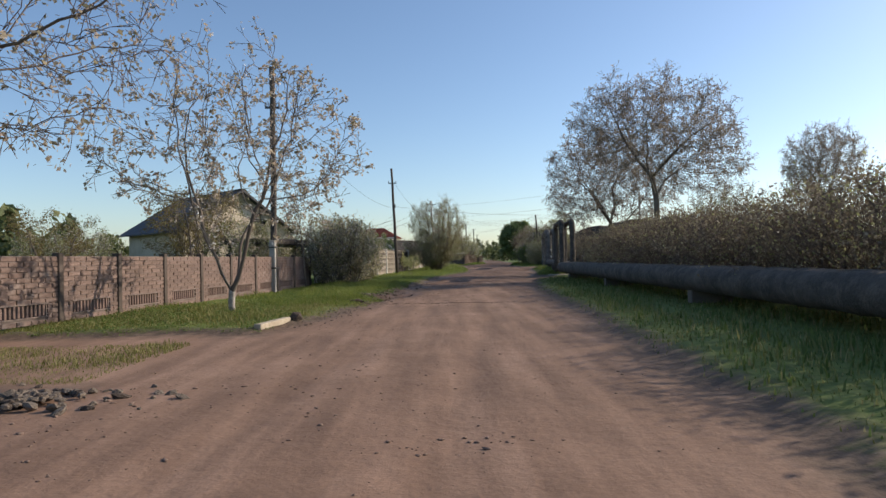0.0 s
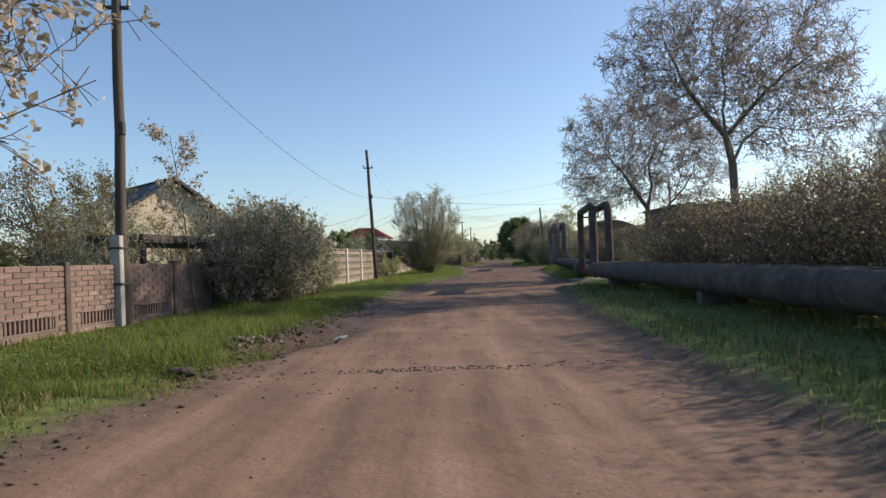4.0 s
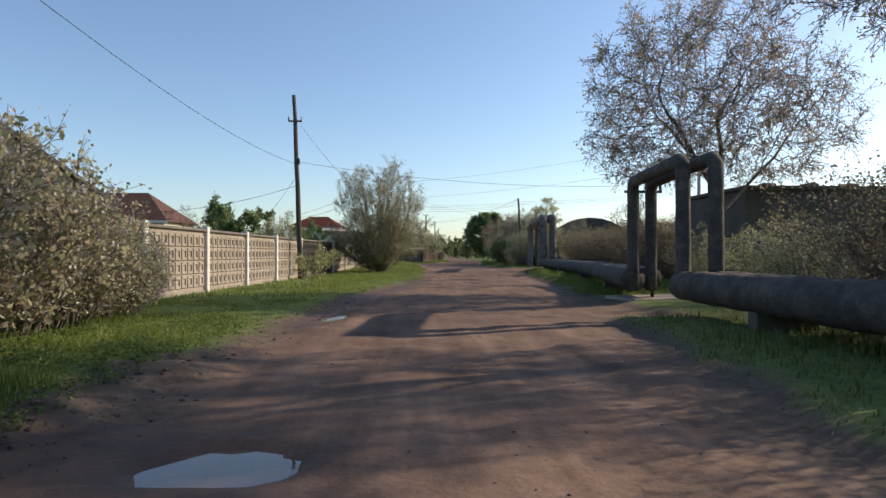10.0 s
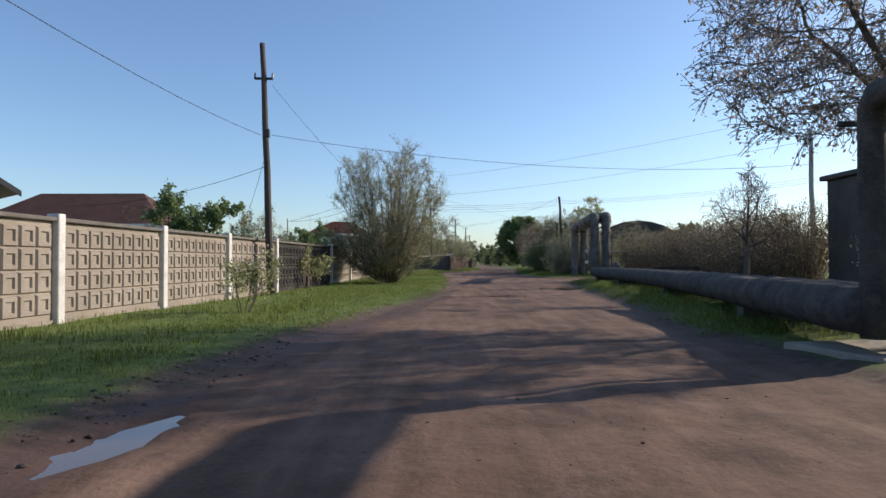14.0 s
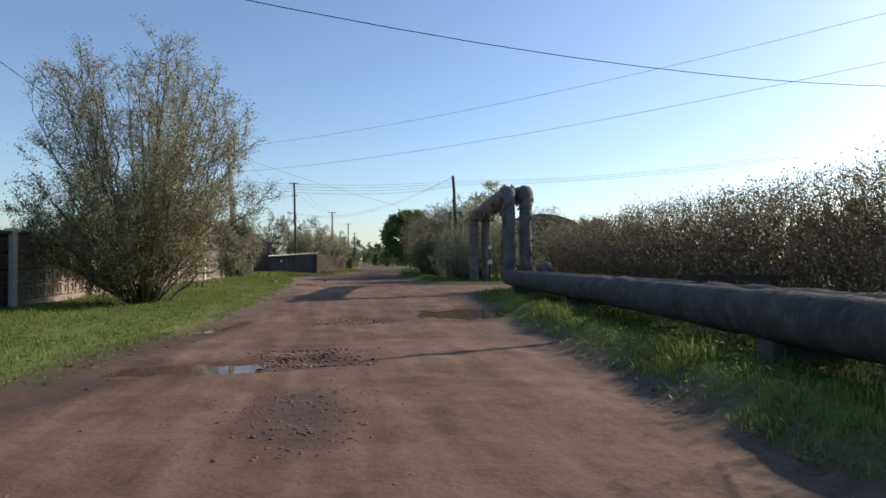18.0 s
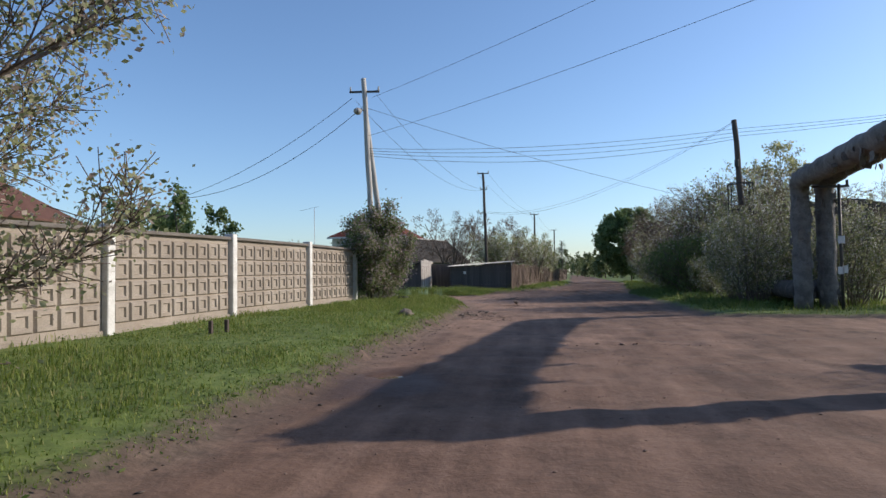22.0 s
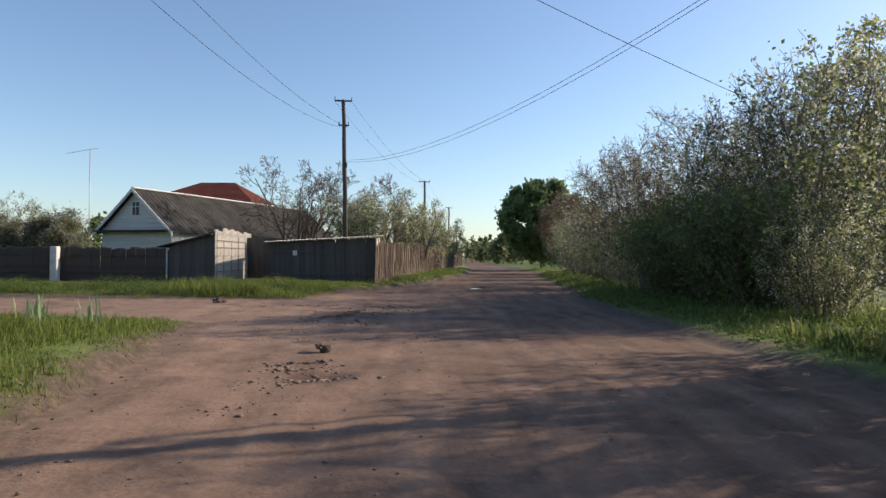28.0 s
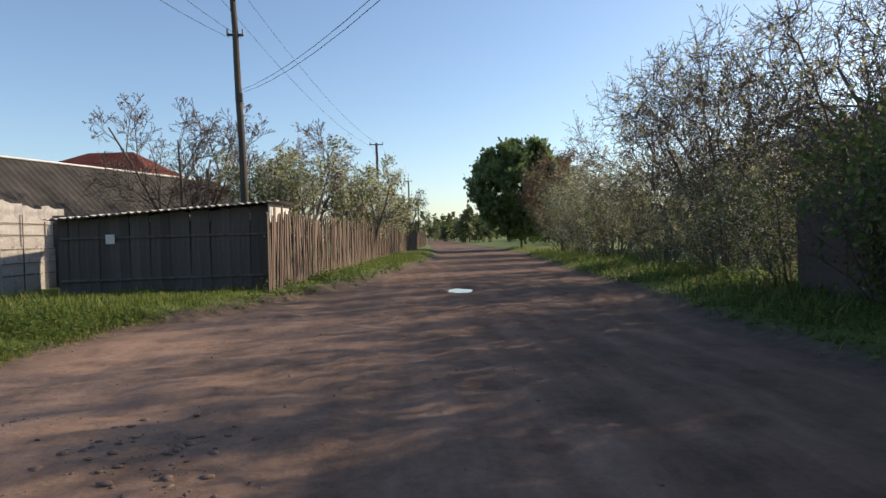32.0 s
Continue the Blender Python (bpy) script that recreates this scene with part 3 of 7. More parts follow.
# ---- grass ----
def blades(seed, n, xlo, xhi, ylo, yhi, h0, h1, keep=0.75, width=0.009):
    r = np.random.RandomState(seed)
    x, y = r.uniform(xlo, xhi, n), r.uniform(ylo, yhi, n)
    m = road_mask(x, y)
    clump = fbm(x * 1.1 + 3, y * 1.1)
    ok = (m < -keep * r.rand(n)) & (mud_bank(x, y) < 0.35 + 0.5 * r.rand(n)) & (clump + 0.35 * r.rand(n) > 0.46)
    x, y, m, clump = x[ok], y[ok], m[ok], clump[ok]
    z = ground_z(x, y) - 0.01
    n = len(x)
    h = (h0 + (h1 - h0) * r.rand(n) ** 2) * np.clip(0.1 + 1.7 * fbm(x * 0.7 + 9, y * 0.7) ** 1.2 * (0.6 + 0.8 * clump), 0.25, 1.6) * np.clip(0.4 - m * 0.7, 0.35, 1.1)
    a = r.rand(n) * 2 * math.pi
    lean = h * r.uniform(0.15, 0.7, n)
    w = width * r.uniform(0.6, 1.4, n) * (0.6 + h * 2.2)
    dx, dy = np.cos(a), np.sin(a)
    b = np.stack([x, y, z], 1)
    side = np.stack([-dy * w, dx * w, 0 * w], 1)
    fwd = np.stack([dx * lean, dy * lean, 0 * lean], 1)
    up = np.stack([0 * h, 0 * h, h], 1)
    v = np.stack([b - side, b + side, b + 0.35 * fwd + 0.6 * up - 0.7 * side, b + 0.35 * fwd + 0.6 * up + 0.7 * side, b + fwd + up], 1).reshape(-1, 3)
    o = np.arange(n)[:, None] * 5
    return v, np.concatenate([o + np.array([[0, 1, 3]]), o + np.array([[0, 3, 2]]), o + np.array([[2, 3, 4]])])


def grass(name, label, *specs, mat="grass"):
    vs, fs, base = [], [], 0
    for s in specs:
        v, f = blades(*s)
        vs.append(v)
        fs.append(f + base)
        base += len(v)
    tagged(part(name, mesh_np(name, np.concatenate(vs), np.concatenate(fs)), mat), label, "grass", kind="stuff")


grass("grass_verge", "fresh green spring grass along the dirt road", (1, 80000, -6.5, -0.5, 17.5, 40, 0.03, 0.11, 0.3, 0.007), (12, 24000, -10, -5.5, 16, 40, 0.05, 0.16), (26, 70000, -5.0, -1.9, 16.5, 29.0, 0.08, 0.26, 0.35, 0.004), (2, 85000, -2.5, 3.0, 38, 94, 0.03, 0.12, 0.3, 0.0085), (13, 30000, -6.5, -1.5, 38, 90, 0.04, 0.14, 0.3), (3, 50000, -2.8, 5.0, 100.5, 108, 0.04, 0.14, 0.3), (23, 26000, -3.2, 3.6, 101.0, 104.6, 0.14, 0.46, 0.3, 0.006), (27, 16000, -9.0, -2.8, 101.0, 105.0, 0.05, 0.2, 0.3, 0.006), (21, 42000, -0.8, 2.9, 64, 93, 0.03, 0.1, 0.2, 0.0075), (25, 40000, -1.5, 2.9, 80.0, 93.5, 0.07, 0.2, 0.2, 0.006), (4, 24000, 2.5, 9, 106, 140, 0.08, 0.28))
grass("bank_grass", "taller sunlit grass on the low bank beside the pipes", *[(40 + i, 5200, float(interp(R_EDGE, y + 1.5)) + 0.3, float(interp(R_EDGE, y + 1.5)) + 1.45, y, y + 3.0, 0.05, 0.15, 0.3, 0.0055) for i, y in enumerate(range(42, 69, 3))])
grass("dry_grass", "short dry olive grass along the start of the road", (14, 56000, -8.5, -2.0, 8, 19, 0.03, 0.13, 0.75, 0.0085), (9, 30000, -14, -6, 0, 14, 0.03, 0.13), (15, 30000, -8, -3.9, 6.7, 9.8, 0.06, 0.26, -3.0, 0.0075), (5, 30000, 2.2, 8.0, -2, 37, 0.03, 0.14, 0.5, 0.008), mat="grass_dry")
grass("weeds", "low dark green weeds along the verge", (17, 16000, 2.6, 7.0, -1, 36, 0.03, 0.20, 0.6, 0.014), (18, 14000, 11, 15, 86, 116, 0.06, 0.32, 0.6, 0.016), mat="leaf_under")
grass("grass_right", "rough green grass beside the insulated pipes", (6, 34000, 6, 14, 41, 74, 0.05, 0.22), (7, 30000, 9, 17, 78, 120, 0.06, 0.24), (8, 10000, 11, 18, 120, 150, 0.1, 0.36))

def weed_bed(name, label, mat, seed, beds):
    """Leafy weeds as one mass: short stalks in clumps with small leaves. beds: x0, x1, y0, y1, stalks, height, leaf size."""
    r = np.random.RandomState(seed)
    vs, fs, base = [], [], 0
    for x0, x1, y0, y1, n, tall, size in beds:
        x, y = r.uniform(x0, x1, n), r.uniform(y0, y1, n)
        hump = fbm(x * 0.9 + seed, y * 0.9)
        ok = (road_mask(x, y) < -0.12) & (hump + 0.3 * r.rand(n) > 0.48)
        x, y, hump = x[ok], y[ok], hump[ok]
        h = tall * np.clip(2.2 * (hump - 0.18), 0.25, 1.25) * r.uniform(0.6, 1.1, len(x)) * np.clip(0.35 - road_mask(x, y) * 0.9, 0.3, 1.0)
        per = 7
        u = np.tile((np.arange(per) + 0.6) / per, len(x))
        x, y, h = np.repeat(x, per), np.repeat(y, per), np.repeat(h, per)
        m = len(x)
        c = np.stack([x + r.normal(size=m) * 0.05, y + r.normal(size=m) * 0.05, ground_z(x, y) + h * u], 1)
        a = r.normal(size=(m, 3)) * np.array([1, 1, 0.45])
        a /= np.linalg.norm(a, axis=1)[:, None]
        b = np.cross(a, r.normal(size=(m, 3)) * 0.5 + np.array([0, 0, 1.0]))
        b /= np.linalg.norm(b, axis=1)[:, None]
        s = (size * r.uniform(0.6, 1.3, m) * (1.15 - 0.5 * u))[:, None]
        vs.append(np.stack([c - a * s * 0.8, c + b * s * 0.42, c + a * s * 0.8, c - b * s * 0.42], 1).reshape(-1, 3))
        o = np.arange(m)[:, None] * 4 + base
        fs.append(np.concatenate([o + np.array([[0, 1, 2]]), o + np.array([[0, 2, 3]])]))
        base += 4 * m
    tagged(part(name, mesh_np(name, np.concatenate(vs), np.concatenate(fs)), mat), label, "weeds", kind="stuff")


weed_bed("nettle_bed", "lush green nettles and weeds before the sheds", "leaf_weed", 61, [(-9.0, 3.9, 101.4, 104.6, 8000, 0.4, 0.04), (-16.0, -9.0, 101.5, 105.5, 1800, 0.4, 0.06), (3.2, 8.8, 106.0, 128.0, 3000, 0.3, 0.06)])
weed_bed("verge_herbs", "low broad-leaved herbs in the verge grass", "leaf_weed", 62, [(-5.5, -1.6, 17.5, 35.0, 6000, 0.2, 0.035), (-3.0, 2.9, 42.0, 93.0, 7000, 0.16, 0.03), (10.5, 14.0, 84.0, 104.0, 3000, 0.3, 0.05), (11.5, 16.5, 104.0, 132.0, 2500, 0.4, 0.06), (6.0, 12.0, 42.0, 70.0, 4500, 0.22, 0.035), (-7.5, -3.2, 8.5, 17.5, 2600, 0.14, 0.03)])

# ---- building blocks ----
def box(bm, x0, x1, y0, y1, z0, z1, m=None):
    vs = [bm.verts.new(Vector(p) if m is None else m @ Vector(p)) for p in ((x0, y0, z0), (x1, y0, z0), (x1, y1, z0), (x0, y1, z0), (x0, y0, z1), (x1, y0, z1), (x1, y1, z1), (x0, y1, z1))]
    for f in ((3, 2, 1, 0), (4, 5, 6, 7), (0, 1, 5, 4), (1, 2, 6, 5), (2, 3, 7, 6), (3, 0, 4, 7)):
        bm.faces.new([vs[i] for i in f])
    return vs


def box_bm(*args, bevel=0.0):
    bm = bmesh.new()
    box(bm, *args)
    if bevel:
        bmesh.ops.bevel(bm, geom=bm.edges[:], offset=bevel, segments=1, affect="EDGES")
    return bm


def tubes(segs, sides):
    """All segments (p0, p1, r0, r1) as open prisms, in one array pair."""
    s = np.asarray(segs, float)
    p0, p1, r0, r1 = s[:, 0:3], s[:, 3:6], s[:, 6], s[:, 7]
    d = p1 - p0
    d /= np.linalg.norm(d, axis=1)[:, None] + 1e-9
    ref = np.where(np.abs(d[:, 2:3]) > 0.9, np.array([[1.0, 0, 0]]), np.array([[0, 0, 1.0]]))
    u = np.cross(d, ref)
    u /= np.linalg.norm(u, axis=1)[:, None] + 1e-9
    w = np.cross(d, u)
    ang = np.arange(sides) * 2 * math.pi / sides
    ring = np.cos(ang)[None, :, None] * u[:, None, :] + np.sin(ang)[None, :, None] * w[:, None, :]
    v = np.concatenate([p0[:, None] + ring * r0[:, None, None], p1[:, None] + ring * r1[:, None, None]], 1).reshape(-1, 3)
    o = np.arange(len(s))[:, None, None] * 2 * sides
    i = np.arange(sides)
    j = (i + 1) % sides
    f = (o + np.stack([i, j, j + sides, i + sides], 1)[None]).reshape(-1, 4)
    return v, f


def pipe_mesh(name, pts, r, sides=12, lump=0.0, seed=0, caps=True):
    """A tube along a line of points, optionally lumpy."""
    rr = np.random.RandomState(seed)
    pts = np.asarray(pts, float)
    n = len(pts)
    radii = np.full(n, r) if np.isscalar(r) else np.asarray(r, float)
    tang = np.gradient(pts, axis=0)
    tang /= np.linalg.norm(tang, axis=1)[:, None] + 1e-9
    u = np.cross(tang[0], [0.31, 0.17, 0.93])
    verts = []
    ang = np.arange(sides) * 2 * math.pi / sides
    for i in range(n):
        u = u - tang[i] * (u @ tang[i])
        u /= np.linalg.norm(u)
        w = np.cross(tang[i], u)
        k = radii[i] * (1 + lump * (rr.rand(sides) - 0.5) + lump * 0.8 * (rr.rand() - 0.5))
        verts.append(pts[i] + (np.cos(ang) * k)[:, None] * u + (np.sin(ang) * k)[:, None] * w)
    v = np.concatenate(verts)
    i = np.arange(sides)
    j = (i + 1) % sides
    f = np.concatenate([np.stack([a * sides + i, a * sides + j, (a + 1) * sides + j, (a + 1) * sides + i], 1) for a in range(n - 1)])
    groups = [f]
    if caps:
        groups.append(np.array([np.arange(sides)[::-1], (n - 1) * sides + np.arange(sides)]))
    return mesh_np(name, v, groups, True)


# ---- trees ----
def grow_tree(seed, stems, height, radius, levels, kids, ratio, angle, wobble, tropism, start=0.3, stem_spread=0.25, first=0.35, fit=None, foot=0.10):
    """Branch segments with their level and limb number, and the twig points that carry leaves. fit: height and crown radius in metres."""
    r = np.random.RandomState(seed)
    segs, levs, ids, tips = [], [], [], []

    def perp(d):
        a = r.normal(size=3)
        a -= d * (a @ d)
        return a / (np.linalg.norm(a) + 1e-9)

    stack, count = [], 0
    for s in range(stems):
        a = 2 * math.pi * (s + r.rand()) / stems
        k = stem_spread * (0.35 + 0.85 * r.rand()) if stems > 1 else stem_spread * 0.2
        lean = 0.0
        if stems > 10:
            lean = math.sqrt((s + 0.5) / stems)
            a = 2.39996 * s + 0.4 * r.rand()
            k = stem_spread * (0.05 + 1.25 * lean)
        d = np.array([math.cos(a) * k, math.sin(a) * k, 1.0])
        off = np.array([math.cos(a), math.sin(a), 0]) * (foot * height ** 0.5 * r.rand() ** 0.5 if stems > 2 else 0)
        stack.append((off, d / np.linalg.norm(d), height * (0.75 + 0.25 * r.rand()) * (0.82 + 0.32 * lean - 0.2 * lean ** 2 if stems > 10 else 1.0), radius * (0.7 + 0.3 * r.rand()), 0, s))
    while stack:
        p, d, L, rad, lev, num = stack.pop()
        n = (7, 5, 4, 3, 3)[min(lev, 4)]
        step = L / n
        pts, dirs = [p], [d]
        for i in range(n):
            d = d + r.normal(size=3) * wobble * (0.6 if lev == 0 else 1.0) + np.array([0, 0, tropism])
            d = d / np.linalg.norm(d)
            q = p + d * step
            f0, f1 = 1 - 0.72 * i / n, 1 - 0.72 * (i + 1) / n
            segs.append((*p, *q, rad * f0, rad * f1))
            levs.append(lev)
            ids.append(num)
            p = q
            pts.append(p)
            dirs.append(d)
        if lev >= levels:
            for q, dd in zip(pts[1:], dirs[1:]):
                tips.append((*q, *dd, len(tips) % n / n))
            continue
        m = kids[lev]
        for c in range(m):
            t = (first if lev == 0 else start) + (1 - (first if lev == 0 else start)) * (c + r.rand()) / m
            i = min(int(t * n), n - 1)
            q = pts[i] + (pts[i + 1] - pts[i]) * (t * n - i)
            a = radians(angle * r.uniform(0.7, 1.25))
            nd = dirs[i + 1] * math.cos(a) + perp(dirs[i + 1]) * math.sin(a)
            count += 1
            stack.append((q, nd, L * ratio * r.uniform(0.75, 1.2) * (1.15 - 0.55 * t), rad * (1 - 0.72 * t) * 0.62, lev + 1, count))
    segs, tips = np.array(segs), np.array(tips)
    if fit:
        top = np.percentile(tips[:, 2], 99.5)
        wide = np.percentile(np.hypot(tips[:, 0], tips[:, 1]), 96)
        k = np.array([fit[1] / wide, fit[1] / wide, fit[0] / top])
        segs[:, 0:3] *= k
        segs[:, 3:6] *= k
        tips[:, 0:3] *= k
    return segs, np.array(levs), np.array(ids), tips


def cloud(seed, n, blobs, shell=0.45, floor=0.0):
    """Points that fill the crown's blobs (centre, half axes, weight), denser towards the outside."""
    r = np.random.RandomState(seed)
    w = np.array([b[6] for b in blobs], float)
    pick = r.choice(len(blobs), n, p=w / w.sum())
    d = r.normal(size=(n, 3))
    d /= np.linalg.norm(d, axis=1)[:, None]
    d *= (r.rand(n) ** (shell / 1.5))[:, None]
    b = np.array([q[:6] for q in blobs], float)[pick]
    p = b[:, :3] + d * b[:, 3:]
    return p[p[:, 2] > floor]


def colonize(seed, lines, pts, step=0.32, reach=4.0, kill=0.5, up=0.05, jitter=0.12, tip_r=0.006, power=0.45, limb_r=0.03, twigs=4, twig_len=0.5, droop=0.25, sub=1):
    """Limbs that grow from the first lines (start: number of an earlier point or -1, then points) towards a cloud of points.
    Gives segments, levels, limb numbers and twig ends, as grow_tree does."""
    r = np.random.RandomState(seed)
    node, par = [], []
    for start, line in lines:
        last = start
        for p in line:
            node.append(p)
            par.append(last)
            last = len(node) - 1
    P = np.array(node, float)
    kids = np.zeros(len(P), int)
    d2 = ((pts[:, None] - P[None]) ** 2).sum(2)
    near, dist = d2.argmin(1), np.sqrt(d2.min(1))
    for _ in range(140):
        act = dist < reach
        if not act.any():
            break
        v = pts[act] - P[near[act]]
        v /= np.linalg.norm(v, axis=1)[:, None] + 1e-9
        acc = np.zeros_like(P)
        np.add.at(acc, near[act], v)
        idx = np.unique(near[act])
        idx = idx[kids[idx] < 3]
        if not len(idx):
            break
        g = acc[idx]
        g /= np.linalg.norm(g, axis=1)[:, None] + 1e-9
        g += r.normal(size=g.shape) * jitter + np.array([0, 0, up])
        g /= np.linalg.norm(g, axis=1)[:, None] + 1e-9
        q = P[idx] + g * step
        gap = np.sqrt(((q[:, None] - P[None]) ** 2).sum(2).min(1))
        ok = gap > step * 0.45
        q, idx = q[ok], idx[ok]
        if not len(q):
            break
        np.add.at(kids, idx, 1)
        base = len(P)
        P = np.concatenate([P, q])
        par += list(idx)
        kids = np.concatenate([kids, np.zeros(len(q), int)])
        e2 = np.sqrt(((pts[:, None] - q[None]) ** 2).sum(2))
        j = e2.argmin(1)
        e = e2[np.arange(len(pts)), j]
        closer = e < dist
        near[closer], dist[closer] = base + j[closer], e[closer]
        keep = dist > kill
        pts, near, dist = pts[keep], near[keep], dist[keep]
        if not len(pts):
            break
    n = len(P)
    par = np.array(par)
    load = np.zeros(n)
    has = np.zeros(n, bool)
    has[par[par >= 0]] = True
    load[~has] = 1
    main = np.full(n, -1)
    best = np.zeros(n)
    for i in range(n - 1, -1, -1):
        p = par[i]
        if p >= 0:
            load[p] += load[i]
            if load[i] > best[p]:
                best[p], main[p] = load[i], i
    rad = tip_r * load ** power
    chain, order, top = np.zeros(n, int), np.zeros(n, int), {}
    count = 0
    segs, levs, ids, tips = [], [], [], []
    for i in range(n):
        p = par[i]
        if p < 0:
            chain[i], order[i] = count, 0
            top[count] = rad[i]
            count += 1
            continue
        if main[p] == i:
            chain[i], order[i] = chain[p], order[p]
        else:
            chain[i], order[i] = count, order[p] + 1
            top[count] = rad[i]
            count += 1
        c = chain[i]
        first_seg = main[p] != i
        segs.append((*P[p], *P[i], rad[i] * 1.05 if first_seg else rad[p], rad[i]))
        levs.append(0 if order[i] == 0 else (1 if top[c] > limb_r else 2))
        ids.append(c)
    for i in range(n):
        p = par[i]
        if p < 0 or load[i] > 4:
            continue
        d = P[i] - P[p]
        d /= np.linalg.norm(d) + 1e-9
        for k in range(twigs):
            t = d * r.uniform(0.2, 1.0) + r.normal(size=3) * 0.55
            t /= np.linalg.norm(t)
            L = twig_len * r.uniform(0.5, 1.3)
            a = P[p] + (P[i] - P[p]) * r.rand()
            m = a + t * L * 0.5
            t2 = t + np.array([0, 0, -droop]) + r.normal(size=3) * 0.15
            b = m + t2 / np.linalg.norm(t2) * L * 0.5
            segs += [(*a, *m, tip_r * 0.9, tip_r * 0.75), (*m, *b, tip_r * 0.75, tip_r * 0.55)]
            levs += [3, 3]
            ids += [-2, -2]
            tips += [(*m, *t, 0.3), (*b, *t2, 0.9)]
            for s_ in range(sub):
                t3 = t + r.normal(size=3) * 0.6
                c_ = m + t3 / np.linalg.norm(t3) * L * r.uniform(0.25, 0.5)
                segs.append((*m, *c_, tip_r * 0.7, tip_r * 0.5))
                levs.append(3)
                ids.append(-2)
                tips.append((*c_, *t3, 0.9))
    return np.array(segs), np.array(levs), np.array(ids), np.array(tips)


def fan_bush(seed, stems, height, spread, low, radius, twigs=13, subs=4, foot=0.35, lean=(0.0, 0.0), skew=0.44, full=2.4):
    """Stems that rise from one foot and fan out to a rounded outline, with fine upswept twigs."""
    r = np.random.RandomState(seed)
    segs, levs, ids, tips = [], [], [], []
    for s in range(stems):
        u = ((s + 0.5) / stems) ** skew
        a = 2.39996 * s + r.normal() * 0.25
        R = spread * u * r.uniform(0.86, 1.04)
        z = low + (height - low) * math.sqrt(max(0.0, 1 - (u * 0.97) ** full)) * r.uniform(0.86, 1.03)
        if full > 3 and u > 0.72:
            z = low + (z - low) * r.uniform(0.42, 1.03)
        base = np.array([math.cos(a) * foot * u, math.sin(a) * foot * u, -0.05])
        end = np.array([math.cos(a) * R + lean[0] * z / height, math.sin(a) * R + lean[1] * z / height, z])
        ctl = base * 0.5 + end * 0.5 + np.array([math.cos(a) * R * 0.06, math.sin(a) * R * 0.06, -0.02 * z + 0.2 * u]) + r.normal(size=3) * 0.12
        n = 9
        pts = [base * (1 - t) ** 2 + 2 * ctl * t * (1 - t) + end * t * t + (r.normal(size=3) * 0.05 if 0 < t < 1 else 0) for t in np.linspace(0, 1, n + 1)]
        rad = [radius * (1 - 0.86 * t) * (1.1 - 0.4 * u) for t in np.linspace(0, 1, n + 1)]
        for i in range(n):
            segs.append((*pts[i], *pts[i + 1], rad[i], rad[i + 1]))
            levs.append(0)
            ids.append(s)
        L0 = np.linalg.norm(end - base)
        for k in range(twigs):
            t = 0.10 + 0.90 * (k + r.rand()) / twigs
            i = min(int(t * n), n - 1)
            p = pts[i] + (pts[i + 1] - pts[i]) * (t * n - i)
            d = pts[i + 1] - pts[i]
            d /= np.linalg.norm(d)
            side = r.normal(size=3)
            side -= d * (side @ d)
            side /= np.linalg.norm(side)
            q = d * 0.8 + side * r.uniform(0.4, 0.85)
            L = L0 * r.uniform(0.09, 0.21) * (1.45 - 0.75 * t)
            for h in range(3):
                q = q / np.linalg.norm(q) + np.array([0, 0, 0.10]) + r.normal(size=3) * 0.08
                q /= np.linalg.norm(q)
                e = p + q * L / 3
                segs.append((*p, *e, 0.010 - 0.0025 * h, 0.0085 - 0.0025 * h))
                levs.append(2)
                ids.append(-2)
                tips.append((*e, *q, 0.3))
                p = e
                for w in range(subs if h else 1):
                    c = q * 0.8 + r.normal(size=3) * 0.5
                    f = e + c / np.linalg.norm(c) * r.uniform(0.15, 0.42)
                    segs.append((*e, *f, 0.0045, 0.003))
                    levs.append(3)
                    ids.append(-2)
                    tips += [(*f, *c, 0.9), (*((e + f) / 2), *c, 0.5)]
    return np.array(segs), np.array(levs), np.array(ids), np.array(tips)


def leaf_mesh(name, seed, pts, per, size, spread, tuft=0.0, long=1.6):
    """Small folded leaves round the twig points."""
    r = np.random.RandomState(seed)
    if tuft:
        pts = pts[(pts[:, 6] > 0.6) & (r.rand(len(pts)) < tuft)]
    n = int(len(pts) * per)
    pick = r.randint(0, len(pts), n)
    c = pts[pick, :3] + r.normal(size=(n, 3)) * spread
    a = r.normal(size=(n, 3))
    a /= np.linalg.norm(a, axis=1)[:, None]
    b = np.cross(a, r.normal(size=(n, 3)))
    b /= np.linalg.norm(b, axis=1)[:, None]
    nn = np.cross(a, b)
    s = size * r.uniform(0.6, 1.35, n)[:, None]
    v = np.stack([c - a * s * long * 0.5, c + b * s * 0.5 + nn * s * 0.12, c + a * s * long * 0.5, c - b * s * 0.5 + nn * s * 0.12], 1).reshape(-1, 3)
    o = np.arange(n)[:, None] * 4
    return mesh_np(name, v, np.concatenate([o + np.array([[0, 1, 2]]), o + np.array([[0, 2, 3]])]))


def limb_mesh(name, segs, sides):
    """One continuous tapered limb along its segments."""
    pts = np.concatenate([segs[:1, 0:3], segs[:, 3:6]])
    rad = np.concatenate([segs[:1, 6], segs[:, 7]])
    return pipe_mesh(name, pts, rad, sides)


